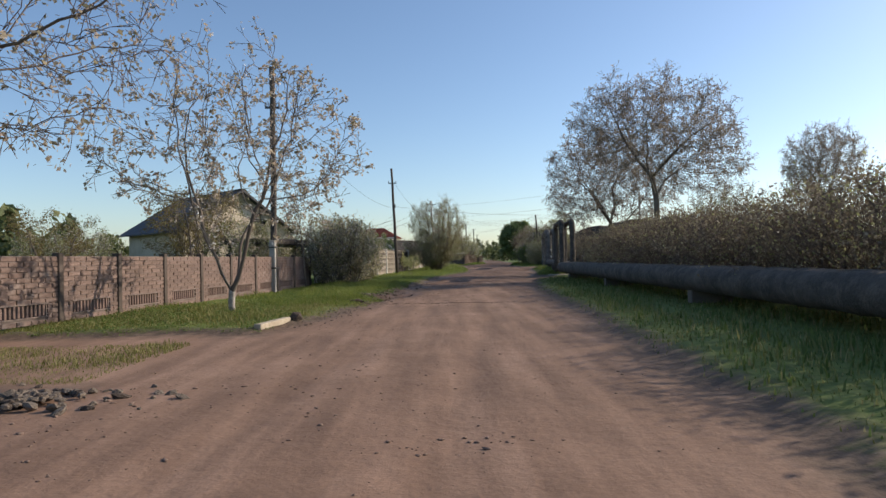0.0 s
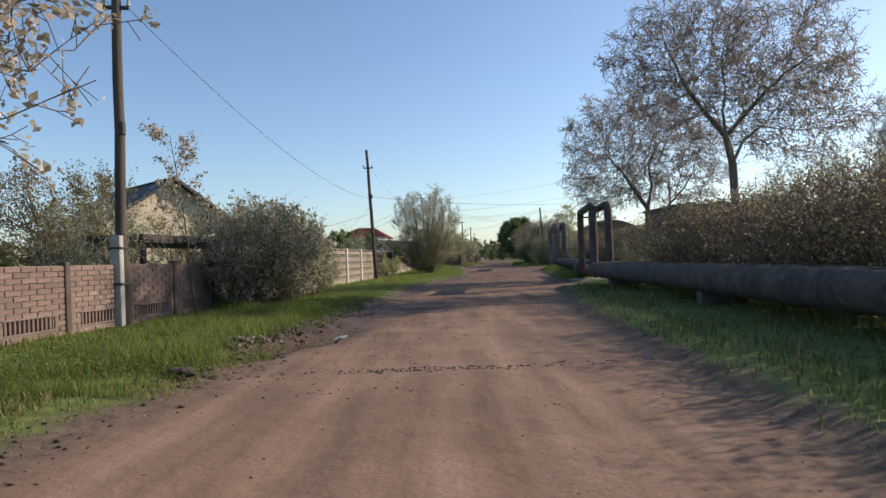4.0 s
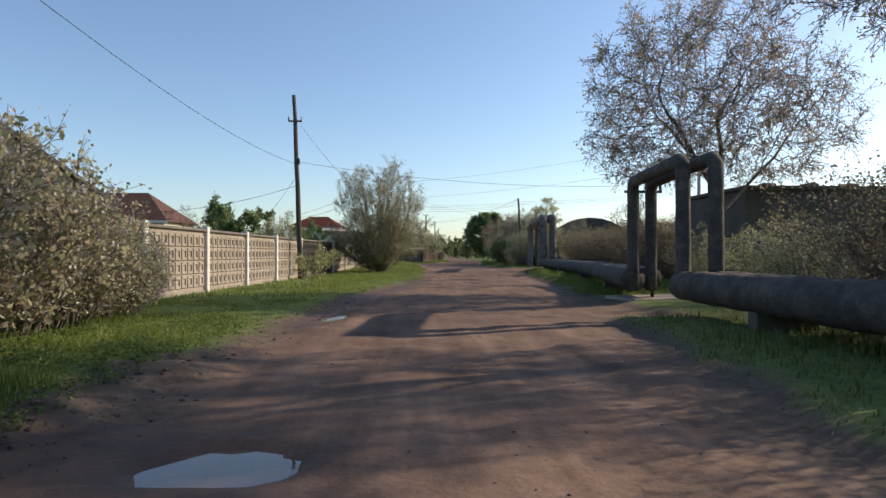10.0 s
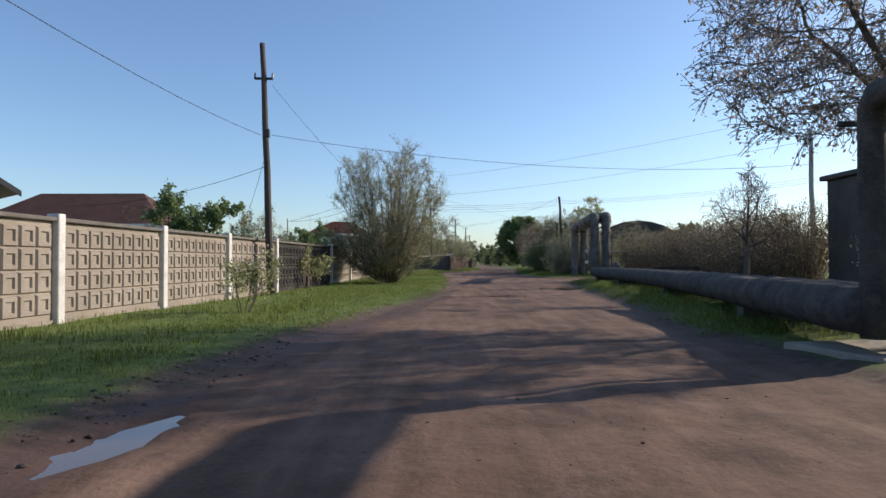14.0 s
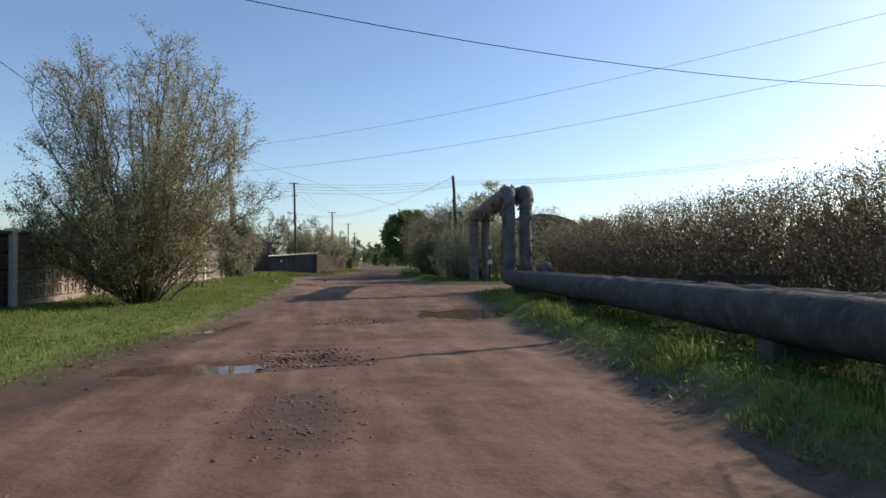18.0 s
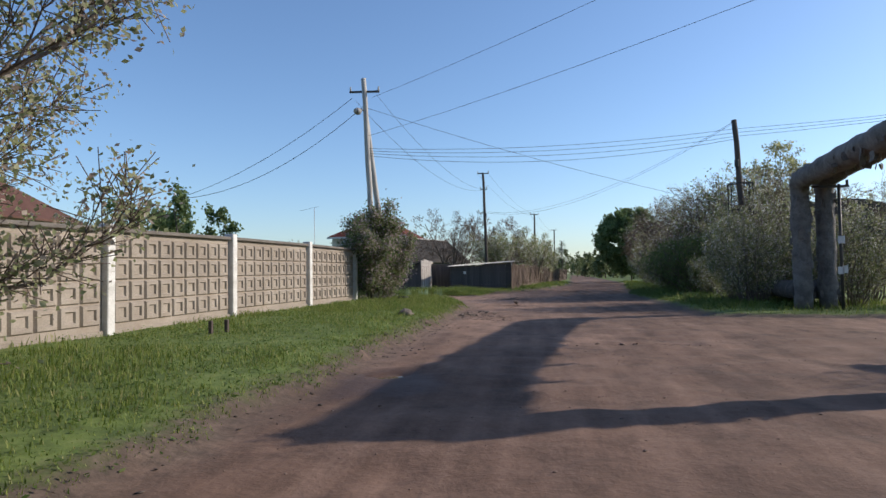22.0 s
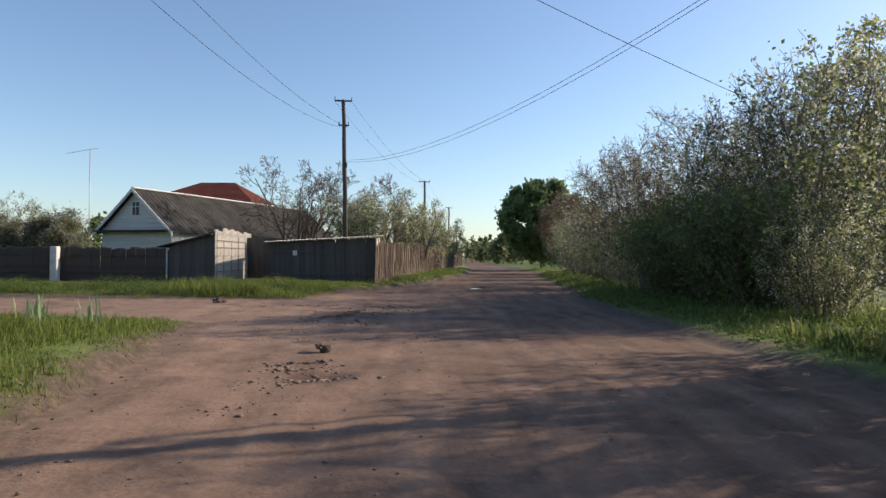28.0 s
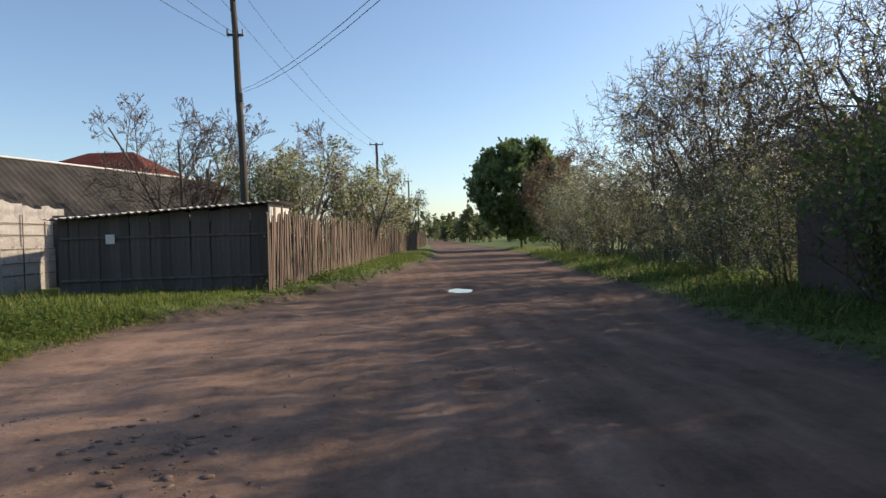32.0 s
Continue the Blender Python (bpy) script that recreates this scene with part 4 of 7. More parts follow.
def make_tree(name, label, category, seed, bark, leaf_sets, loc, rz=0.0, whitewash=0.0, min_r=0.006, group="", limbs=True, twig=None, grown=None, **kw):
    """A tree or bush: its stems, limbs, fine twigs and foliage. leaf_sets: (part name, material, per twig point, size, spread)."""
    segs, levs, ids, tips = grown if grown else grow_tree(seed, **kw)
    segs[:, 6:8] = np.maximum(segs[:, 6:8], min_r)
    root = thing(name, label, category, loc, rz, group)
    low = levs == 0
    stems = sorted(set(ids[low]))
    for s in stems:
        stem = part("trunk" if len(stems) == 1 else "stem", limb_mesh("stem", segs[low & (ids == s)], 8), bark, root)
        if whitewash and segs[low & (ids == s), 2].min() < whitewash:
            w = segs[low & (ids == s) & (segs[:, 2] < whitewash)].copy()
            u = np.clip((whitewash - w[:, 2]) / (w[:, 5] - w[:, 2] + 1e-6), 0.02, 1)[:, None]
            w[:, 3:6] = w[:, 0:3] + (w[:, 3:6] - w[:, 0:3]) * u
            w[:, 6:8] *= 1.015
            part("limewash", limb_mesh("limewash", w, 8), "limewash", stem, "whitewashed foot of the trunk")
    one = levs == 1
    if limbs:
        for s in sorted(set(ids[one])):
            part("limb", limb_mesh("limb", segs[one & (ids == s)], 6), bark, root)
    elif one.any():
        tagged(part("brushwood", mesh_np("brushwood", *tubes(segs[one], 4), True), bark, root), kind="stuff")
    thin = levs > 1
    if thin.any():
        tagged(part("fine_brush", mesh_np("fine_brush", *tubes(segs[thin], 3), True), twig or ("twig_grey" if bark == "bark_pale" else "twig"), root), kind="stuff")
    for i, (nm, mat, *how) in enumerate(leaf_sets):
        tagged(part(nm, leaf_mesh(nm, seed + 31 * i + 5, tips, *how), mat, root), kind="stuff")
    return root


def put(src, x, y, rz=0.0, s=1.0, sz=None):
    """Another tree or bush like src at x, y."""
    return copy_thing_scaled(src, x, y, gz(x, y) - 0.03, rz, s, s if sz is None else sz)


def copy_thing_scaled(src, x, y, z, rz, s, sz):
    ob = copy_thing(src, pose(x, y, z, 0, 0, rz))
    ob.scale = (s, s, sz)
    return ob

# ---- left side: first garden, brick-pattern fence ----
young = colonize(15, [(-1, [(0, 0, -0.05), (-0.03, 0, 0.25), (-0.02, 0.02, 0.55)]), (2, [(-0.28, 0.1, 0.95), (-0.42, 0.2, 1.3), (-0.75, 0.35, 1.8)]), (2, [(0.18, -0.1, 0.85), (0.3, -0.1, 1.3), (0.45, -0.2, 1.85)]), (2, [(0.05, 0.3, 0.95), (0.05, 0.45, 1.6)]), (2, [(-0.15, -0.25, 0.95), (-0.3, -0.5, 1.6)])],
                 cloud(15, 620, [(0.05, 0, 3.8, 3.5, 3.2, 2.1, 1.0), (0.2, 0, 4.9, 2.4, 2.2, 1.7, 0.5)], 0.5, 1.9), 0.3, 5.0, 0.5, 0.06, 0.14, 0.0075, 0.5, 0.03, 2, 0.5, 0.0)
make_tree("walnut_tree", "young walnut tree with limewashed foot and tufts of opening leaves", "tree", 15, "bark", [("tufted_foliage", "leaf_walnut", 6.5, 0.058, 0.05, 0.5), ("blossom", "blossom", 2.0, 0.042, 0.045, 0.35)], (-4.95, 14.75, 0.05), whitewash=0.75, min_r=0.006, twig="twig_grey", grown=young)
over = colonize(12, [(-1, [(0, 0, -0.05), (0.1, 0, 0.8), (0.25, 0.05, 1.7)]), (2, [(0.9, 0.1, 2.6), (1.6, 0.2, 3.4)]), (2, [(-0.4, 0.3, 2.6), (-0.7, 0.5, 3.5)]), (2, [(0.4, -0.5, 2.7), (0.7, -0.9, 3.6)])],
                cloud(12, 620, [(1.6, 0.2, 5.6, 4.7, 3.4, 2.4, 1.0), (3.6, 0.0, 4.2, 1.6, 1.8, 1.5, 0.25)], 0.5, 2.3), 0.34, 6.0, 0.55, 0.02, 0.15, 0.007, 0.47, 0.03, 3, 0.55, 0.3)
make_tree("walnut_tree", "walnut tree with tufts of opening leaves over the verge", "tree", 12, "bark", [("tufted_foliage", "leaf_walnut", 3.8, 0.055, 0.075, 0.6)], (-9.4, 9.0, 0.05), whitewash=0.9, min_r=0.006, grown=over)

BF0, BF1 = Vector((-7.75, 15.7)), Vector((-6.45, 26.2))


def fence_x(y):
    """Line of the brick-pattern fence."""
    return BF0.x + (BF1.x - BF0.x) * (y - BF0.y) / (BF1.y - BF0.y)


def brick_cells(w, h, o0, o1, oz0, oz1):
    """Centre and size of every brick of a panel, clear of its baluster opening."""
    rows, cols = 13, 5
    rh, bw = h / rows, w / cols
    for i in range(rows):
        z0, z1 = i * rh + 0.004, (i + 1) * rh - 0.018
        for j in range(cols + 1):
            a, c = (j - 0.5 * (i % 2)) * bw + 0.012, (j + 1 - 0.5 * (i % 2)) * bw - 0.012
            a, c = max(a, 0.02), min(c, w - 0.02)
            if z1 > oz0 and z0 < oz1:
                if a < o0 < c:
                    c = o0 - 0.03
                elif a < o1 < c:
                    a = o1 + 0.03
                elif a >= o0 and c <= o1:
                    continue
            if c - a > 0.05:
                yield (a + c) / 2, (z0 + z1) / 2, c - a, z1 - z0


def mesh_of(name, bm, mat):
    me = bpy.data.meshes.new(name)
    bm.to_mesh(me)
    bm.free()
    me.materials.append(M[mat])
    return me


PW, PH, O0, O1, OZ0, OZ1 = 1.84, 1.36, 0.33, 1.51, 0.16, 0.40
bm = bmesh.new()
box(bm, 0, PW, -0.025, 0.025, OZ1, PH)
box(bm, 0, PW, -0.025, 0.025, 0.0, OZ0)
box(bm, 0, O0, -0.025, 0.025, OZ0, OZ1)
box(bm, O1, PW, -0.025, 0.025, OZ0, OZ1)
for z0, z1 in ((OZ1, OZ1 + 0.03), (OZ0 - 0.03, OZ0)):
    box(bm, O0 - 0.03, O1 + 0.03, -0.056, 0.056, z0, z1)
slab_me = mesh_of("panel", bm, "brick_mortar")
brick_me = mesh_of("brick", box_bm(-0.5, 0.5, -0.05, 0.05, -0.5, 0.5), "brick_relief")
bal_me = mesh_of("baluster", box_bm(-0.028, 0.028, -0.03, 0.03, OZ0 + 0.001, OZ1 - 0.001, bevel=0.008), "brick_relief")
bm = bmesh.new()
for cx, cz, bw_, bh_ in brick_cells(PW, PH, O0, O1, OZ0, OZ1):
    box(bm, cx - bw_ / 2, cx + bw_ / 2, -0.05, 0.05, cz - bh_ / 2, cz + bh_ / 2)
bricks_me = mesh_of("brick_relief", bm, "brick_relief")

fence = thing("brick_pattern_fence", "low precast concrete fence with reddish brick relief and baluster bases", "fence", (0, 0, 0))
post_me = mesh_of("post", box_bm(-0.07, 0.07, -0.085, 0.085, -0.1, 1.47, bevel=0.012), "dark_post")
ang = math.atan2(BF1.y - BF0.y, BF1.x - BF0.x)
ys = np.arange(1.6, 29.0, 1.93)
fr_ = random.Random(9)
for i, y in enumerate(ys):
    x = fence_x(y)
    p = part("post", post_me, None, fence)
    p.matrix_basis = pose(x, y, 0.06, 0, 0, math.degrees(ang))
    if i == len(ys) - 1:
        break
    q = part("panel", slab_me, None, fence)
    q.matrix_basis = pose(x + 0.06 * math.cos(ang), y + 0.06 * math.sin(ang), 0.1, 0, 0, math.degrees(ang))
    for n_ in range(11):
        b_ = part("baluster", bal_me, None, q)
        b_.location = (O0 + 0.06 + (O1 - O0 - 0.12) * n_ / 10, 0, 0)
    if 6 <= i <= 10:
        for cx, cz, bw_, bh_ in brick_cells(PW, PH, O0, O1, OZ0, OZ1):
            b_ = part("brick", brick_me, None, q)
            b_.matrix_basis = Matrix.Translation((cx, fr_.uniform(-0.006, 0.006), cz)) @ Matrix.Diagonal((bw_, 1, bh_, 1))
    else:
        tagged(part("brick_relief", bricks_me, None, q), kind="stuff")


def roof_slab(bm, a, b, c, d, t):
    """A sloping slab through four points, t thick."""
    top = [bm.verts.new(p) for p in (a, b, c, d)]
    low = [bm.verts.new(Vector(p) - Vector((0, 0, t))) for p in (a, b, c, d)]
    bm.faces.new(top)
    bm.faces.new(low[::-1])
    for i in range(4):
        j = (i + 1) % 4
        bm.faces.new((top[j], top[i], low[i], low[j]))


def gable_house(label, loc, rz, w, d, eave, ridge, wall, roof, over=0.4, windows=(), trim="white_trim", corr=0.0):
    """House with its gable towards -y (local); windows: x, z, width, height on the gable."""
    root = thing("house", label, "house", loc, rz)
    t = 0.25
    bm = bmesh.new()
    h = w / 2
    # gable wall with openings is closed; windows sit in shallow reveals
    for y0, y1 in ((0, t), (d - t, d)):
        pts = [(-h, 0), (h, 0), (h, eave), (0, ridge), (-h, eave)]
        f = [bm.verts.new((px, y0, pz)) for px, pz in pts]
        g = [bm.verts.new((px, y1, pz)) for px, pz in pts]
        bm.faces.new(f)
        bm.faces.new(g[::-1])
        for i in range(5):
            j = (i + 1) % 5
            bm.faces.new((f[j], f[i], g[i], g[j]))
    box(bm, -h, -h + t, t, d - t, 0, eave)
    box(bm, h - t, h, t, d - t, 0, eave)
    part("wall", bm, wall, root)
    slope = (ridge - eave) / h
    if wall == "white_siding":
        z = 0.3
        while z < ridge - 0.35:
            hw = h - 0.03 if z < eave else (ridge - z - 0.22) / (ridge - eave) * h - 0.03
            bm = bmesh.new()
            vs = box(bm, -hw, hw, -0.032, -0.004, z, z + 0.19)
            for v in vs[4:]:
                v.co.y = -0.012 if v.co.y < -0.02 else v.co.y
            part("siding_board", bm, wall, root)
            z += 0.2
        part("eaves_board", box_bm(-h - 0.1, h + 0.1, -0.6, -0.036, eave - 0.12, eave - 0.02, bevel=0.01), "slate", root, "narrow slate eave below the gable")
    ex, ez = h + over, eave - slope * over
    for s in (-1, 1):
        bm = bmesh.new()
        if corr:
            n = int((d + 2 * over) / corr) * 2
            rows = 6
            vs = {}
            for i in range(n + 1):
                y = -over + (d + 2 * over) * i / n
                dz = 0.05 if i % 2 else 0.0
                for j in range(rows + 1):
                    u = j / rows
                    vs[i, j] = bm.verts.new((s * ex * (1 - u), y, ez + (ridge - ez) * u + 0.10 + dz - 0.01 * (j % 2)))
            for i in range(n):
                for j in range(rows):
                    bm.faces.new((vs[i, j], vs[i + 1, j], vs[i + 1, j + 1], vs[i, j + 1]))
        else:
            roof_slab(bm, (0, -over, ridge + 0.12), (s * ex, -over, ez + 0.12), (s * ex, d + over, ez + 0.12), (0, d + over, ridge + 0.12), 0.1)
        part("roof", bm, roof, root)
        bm = bmesh.new()
        roof_slab(bm, (0, -over - 0.03, ridge + 0.13), (s * (ex + 0.02), -over - 0.03, ez + 0.13), (s * (ex + 0.02), -over + 0.02, ez + 0.13), (0, -over + 0.02, ridge + 0.13), 0.2)
        part("bargeboard", bm, trim, root)
    bm = box_bm(-0.12, 0.12, -over, d + over, ridge + 0.10, ridge + 0.19, bevel=0.03)
    part("ridge_cap", bm, trim if corr else roof, root)
    for wx, wz, ww, wh in windows:
        win = part("window", box_bm(wx - ww / 2 - 0.09, wx + ww / 2 + 0.09, -0.05, -0.033, wz - 0.07, wz + wh + 0.07, bevel=0.01), trim, root)
        part("pane", box_bm(wx - ww / 2, wx + ww / 2, -0.062, -0.052, wz, wz + wh), "glass", win)
        bm = bmesh.new()
        box(bm, wx - 0.02, wx + 0.02, -0.075, -0.064, wz, wz + wh)
        box(bm, wx - ww / 2, wx + ww / 2, -0.0755, -0.0645, wz + wh * 0.62, wz + wh * 0.62 + 0.04)
        part("glazing_bar", bm, trim, win)
    return root


gable_house("large house with cream brick gable and dark sheet roof", (-16.2, 50.0, 0), 48, 8.9, 10, 4.0, 6.9, "cream_brick", "roof_dark", 0.65, [(2.0, 3.6, 0.9, 1.1)], "roof_dark")
flue = thing("flue_pipe", "thin bright metal flue pipe above the roofs", "chimney", (-16.6, 42.6, 0))
part("pipe", pipe_mesh("pipe", [(0, 0, 0), (0, 0, 6.3)], 0.09, 10), "metal_sheet", flue)
cp = thing("carport", "low dark carport roof on posts behind the fence", "carport", (-9.6, 27.6, 0), -7)
part("roof", box_bm(0, 2.2, 0, 8.5, 2.05, 2.3, bevel=0.02), "gate_dark", cp)
for px_, py_ in ((0.15, 0.2), (2.05, 0.2), (0.15, 8.3), (2.05, 8.3), (2.05, 4.2)):
    part("post", box_bm(px_ - 0.06, px_ + 0.06, py_ - 0.06, py_ + 0.06, -0.1, 2.046), "gate_dark", cp)


# ---- poles ----
def insulator(bm, x, y, z):
    m = Matrix.Translation((x, y, z))
    bmesh.ops.create_cone(bm, cap_ends=True, segments=8, radius1=0.045, radius2=0.03, depth=0.11, matrix=m)
    bmesh.ops.create_cone(bm, cap_ends=True, segments=8, radius1=0.03, radius2=0.035, depth=0.05, matrix=m @ Matrix.Translation((0, 0, 0.08)))


def utility_pole(label, base, top, r0, r1, mat, arms=(), rz=0.0, stub=0.0, strut=None, lamp=None, box_at=None):
    """Pole from base to top; arms: height, half width; stub: height of the concrete footing post it is lashed to."""
    base, top = Vector(base), Vector(top)
    root = thing("utility_pole", label, "utility pole", base, 0, "roadside poles")
    axis = top - base
    n = 8
    pts = [axis * (i / n) + Vector((0.015 * math.sin(i * 2.1), 0.015 * math.cos(i * 1.3), 0)) for i in range(n + 1)]
    part("pole", pipe_mesh("pole", pts, [r0 + (r1 - r0) * i / n for i in range(n + 1)], 10, 0.04), mat, root)
    if stub:
        part("footing_post", box_bm(-0.11, 0.11, -0.30, -0.12, -0.2, stub, bevel=0.015), "pole_concrete", root, "grey concrete footing post")
        for z in (stub * 0.45, stub * 0.85):
            part("wire_band", box_bm(-0.15, 0.15, -0.32, 0.16, z, z + 0.05, bevel=0.01), "steel_dark", root)
    for z, hw in arms:
        c = axis * (z / axis.z)
        arm = part("crossarm", box_bm(-hw, hw, -0.035, 0.035, -0.04, 0.04, bevel=0.008), "steel_dark", root)
        arm.matrix_basis = pose(*c, 0, 0, rz)
        for x in (-hw * 0.93, hw * 0.93):
            bm = bmesh.new()
            insulator(bm, x, 0, 0.10)
            part("insulator", bm, "porcelain", arm)
    if strut:
        s = Vector(strut) - base
        part("strut", pipe_mesh("strut", [s, axis * 0.45 + s * 0.42, axis * 0.84], [r0, r0 * 0.9, r0 * 0.8], 8, 0.03), mat, root)
    if lamp:
        z, dx = lamp
        c = axis * (z / axis.z)
        br = part("lamp_bracket", pipe_mesh("lamp_bracket", [c, c + Vector((dx * 0.5, -0.2, 0.12)), c + Vector((dx, -0.35, 0.1))], 0.025, 6), "steel_dark", root)
        bm = bmesh.new()
        bmesh.ops.create_uvsphere(bm, u_segments=12, v_segments=8, radius=0.17, matrix=Matrix.Translation(c + Vector((dx, -0.4, 0.0))) @ Matrix.Diagonal((1, 1.2, 0.85, 1)))
        part("street_lamp_head", bm, "porcelain", br, "grey round lamp head")
    if box_at:
        z, sx = box_at
        c = axis * (z / axis.z)
        part("fuse_box", box_bm(c.x + sx - 0.07, c.x + sx + 0.07, c.y - 0.24, c.y - 0.1, z - 0.15, z + 0.15, bevel=0.02), "steel_dark", root)
    return root


P0B, P0T = (-6.62, 24.6, 0.1), (-6.62, 24.7, 8.9)
PAB, PAT = (-4.08, 54.4, 0.1), (-4.42, 54.4, 9.12)
PBB, PBT = (-1.35, 88.2, 0.25), (-1.75, 88.2, 9.4)
PCB, PCT = (1.1, 116.5, 0.1), (0.85, 116.5, 9.9)
PRB, PRT = (13.35, 89.4, 0.05), (12.98, 89.4, 7.25)
PSB, PST = (18.6, 59.8, 0.0), (18.5, 59.8, 7.2)
utility_pole("dark weathered wooden pole lashed to a concrete footing beside the fence", P0B, P0T, 0.13, 0.10, "pole_wood", [(7.2, 0.28)], 10, 2.0, None, None, (4.4, 0.14))
utility_pole("dark wooden power pole by the concrete fence, leaning slightly", PAB, PAT, 0.14, 0.09, "pole_wood", [(7.75, 0.33)], 4, 0, None, None, (5.75, 0.12))
utility_pole("grey concrete power pole with slanted strut and round street lamp", PBB, PBT, 0.13, 0.10, "pole_concrete", [(8.6, 0.62)], 6, 0, (-1.2, 90.5, 0.15), (7.7, -0.22))
utility_pole("wooden power pole with two crossarms behind the sheds", PCB, PCT, 0.14, 0.10, "pole_wood", [(9.75, 0.48), (8.4, 0.28)], 4, 0, None, None, (6.2, 0.1))
pole_r = utility_pole("leaning dark wooden pole with steel bracket frame among the bushes", PRB, PRT, 0.13, 0.10, "pole_wood", [], 0, 0, None, None, (5.45, -0.1))
bracket = part("bracket_frame", box_bm(-0.64, 0.2, -0.2, -0.16, 4.66, 4.70, bevel=0.006), "steel_dark", pole_r, "rusty angle-iron bracket frame")
for x_ in (-0.64, 0.16):
    for y_ in (-0.2, 0.2):
        part("upright", box_bm(x_, x_ + 0.04, y_, y_ + 0.04, 3.1, 4.655), "steel_dark", bracket)
    part("tie", box_bm(x_, x_ + 0.04, -0.155, 0.195, 4.66, 4.70), "steel_dark", bracket)
    part("tie", box_bm(x_, x_ + 0.04, -0.155, 0.195, 3.6, 3.64), "steel_dark", bracket)
part("rail", box_bm(-0.64, 0.2, 0.2, 0.24, 4.66, 4.70), "steel_dark", bracket)
part("rail", box_bm(-0.595, 0.155, -0.2, -0.16, 3.6, 3.64), "steel_dark", bracket)
utility_pole("grey concrete pole behind the pipes", PSB, PST, 0.12, 0.09, "pole_concrete", [], 0)
utility_pole("far wooden power pole with crossarm along the road", (5.1, 146, 0.1), (5.09, 146, 9.1), 0.14, 0.1, "pole_wood", [(8.9, 0.55)], 4)
utility_pole("far wooden power pole with crossarm along the road", (8.9, 190, 0.1), (8.9, 190, 10), 0.15, 0.11, "pole_wood", [(9.8, 0.6)], 4)
utility_pole("far wooden power pole with crossarm along the road", (12.2, 235, 0.1), (12.2, 235, 10), 0.16, 0.12, "pole_wood", [(9.8, 0.6)], 4)

# ---- long concrete fence ----
def wall_x(y):
    return -5.48 + 0.0818 * (y - 44.0)


def relief_panel_mesh(w, h, mat):
    """Precast fence panel: 9 by 4 raised squares with a recess in each; x along, faces -y; z up."""
    bm = bmesh.new()
    box(bm, 0, w, 0.0, 0.10, 0.0, h)
    box(bm, 0, w, -0.05, 0.15, -0.35, 0.14)
    cols, rows, mx, z0, z1 = 9, 4, 0.06, 0.24, h - 0.10
    cw, ch = (w - 2 * mx) / cols, (z1 - z0) / rows
    for i in range(cols):
        for j in range(rows):
            cx, cz = mx + (i + 0.5) * cw, z0 + (j + 0.5) * ch
            rings = []
            for fx, fz, y in ((0.47, 0.47, 0.0), (0.40, 0.41, -0.05), (0.24, 0.25, -0.055), (0.19, 0.20, -0.015)):
                rings.append([bm.verts.new((cx + sx * fx * cw, y, cz + sz * fz * ch)) for sx, sz in ((-1, -1), (1, -1), (1, 1), (-1, 1))])
            for a, b in zip(rings, rings[1:]):
                for s in range(4):
                    bm.faces.new((a[s], a[(s + 1) % 4], b[(s + 1) % 4], b[s]))
            bm.faces.new(rings[-1])
    me = bpy.data.meshes.new("panel")
    bm.to_mesh(me)
    bm.free()
    me.materials.append(M[mat])
    return me


cfence = thing("concrete_fence", "tall precast concrete fence with square relief panels and whitewashed posts", "fence")
PANELS = {}
posts_y = [32.0, 35.8, 39.9, 44.0, 47.9, 51.9, 56.4, 60.6, 64.95, 69.5, 74.2, 78.5, 83.05, 87.2]
base_z = lambda y: 0.02 + 0.24 * float(sstep(60, 84, y))
fa = math.degrees(math.atan2(1.0, 0.0818))
for i, y in enumerate(posts_y):
    x = wall_x(y)
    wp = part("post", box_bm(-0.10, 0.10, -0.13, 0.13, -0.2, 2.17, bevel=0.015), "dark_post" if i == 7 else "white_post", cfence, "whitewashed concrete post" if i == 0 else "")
    wp.matrix_basis = pose(x, y, base_z(y), 0, 0, fa)
    if i == len(posts_y) - 1:
        break
    y2 = posts_y[i + 1]
    gap = math.hypot(wall_x(y2) - x, y2 - y)
    # bays 6 and 7 take the near-black panel material
    key = round(gap, 2) if i not in (6, 7) else (round(gap, 2), "near_black")
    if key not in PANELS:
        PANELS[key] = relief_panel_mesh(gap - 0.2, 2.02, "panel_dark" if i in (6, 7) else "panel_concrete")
        cb = box_bm(0.0, gap - 0.2, -0.10, 0.16, 2.02, 2.10, bevel=0.012)
        PANELS[key, "c"] = bpy.data.meshes.new("coping")
        cb.to_mesh(PANELS[key, "c"])
        cb.free()
        PANELS[key, "c"].materials.append(M["coping"])
    tilt = math.degrees(math.atan2(base_z(y2) - base_z(y), gap))
    m = pose(x, y, base_z(y), 0, 0, fa) @ pose(0.10, 0, 0, 0, -tilt, 0)
    part("panel", PANELS[key], None, cfence, "near-black relief panel" if i in (6, 7) else "").matrix_basis = m
    part("coping", PANELS[key, "c"], None, cfence).matrix_basis = m

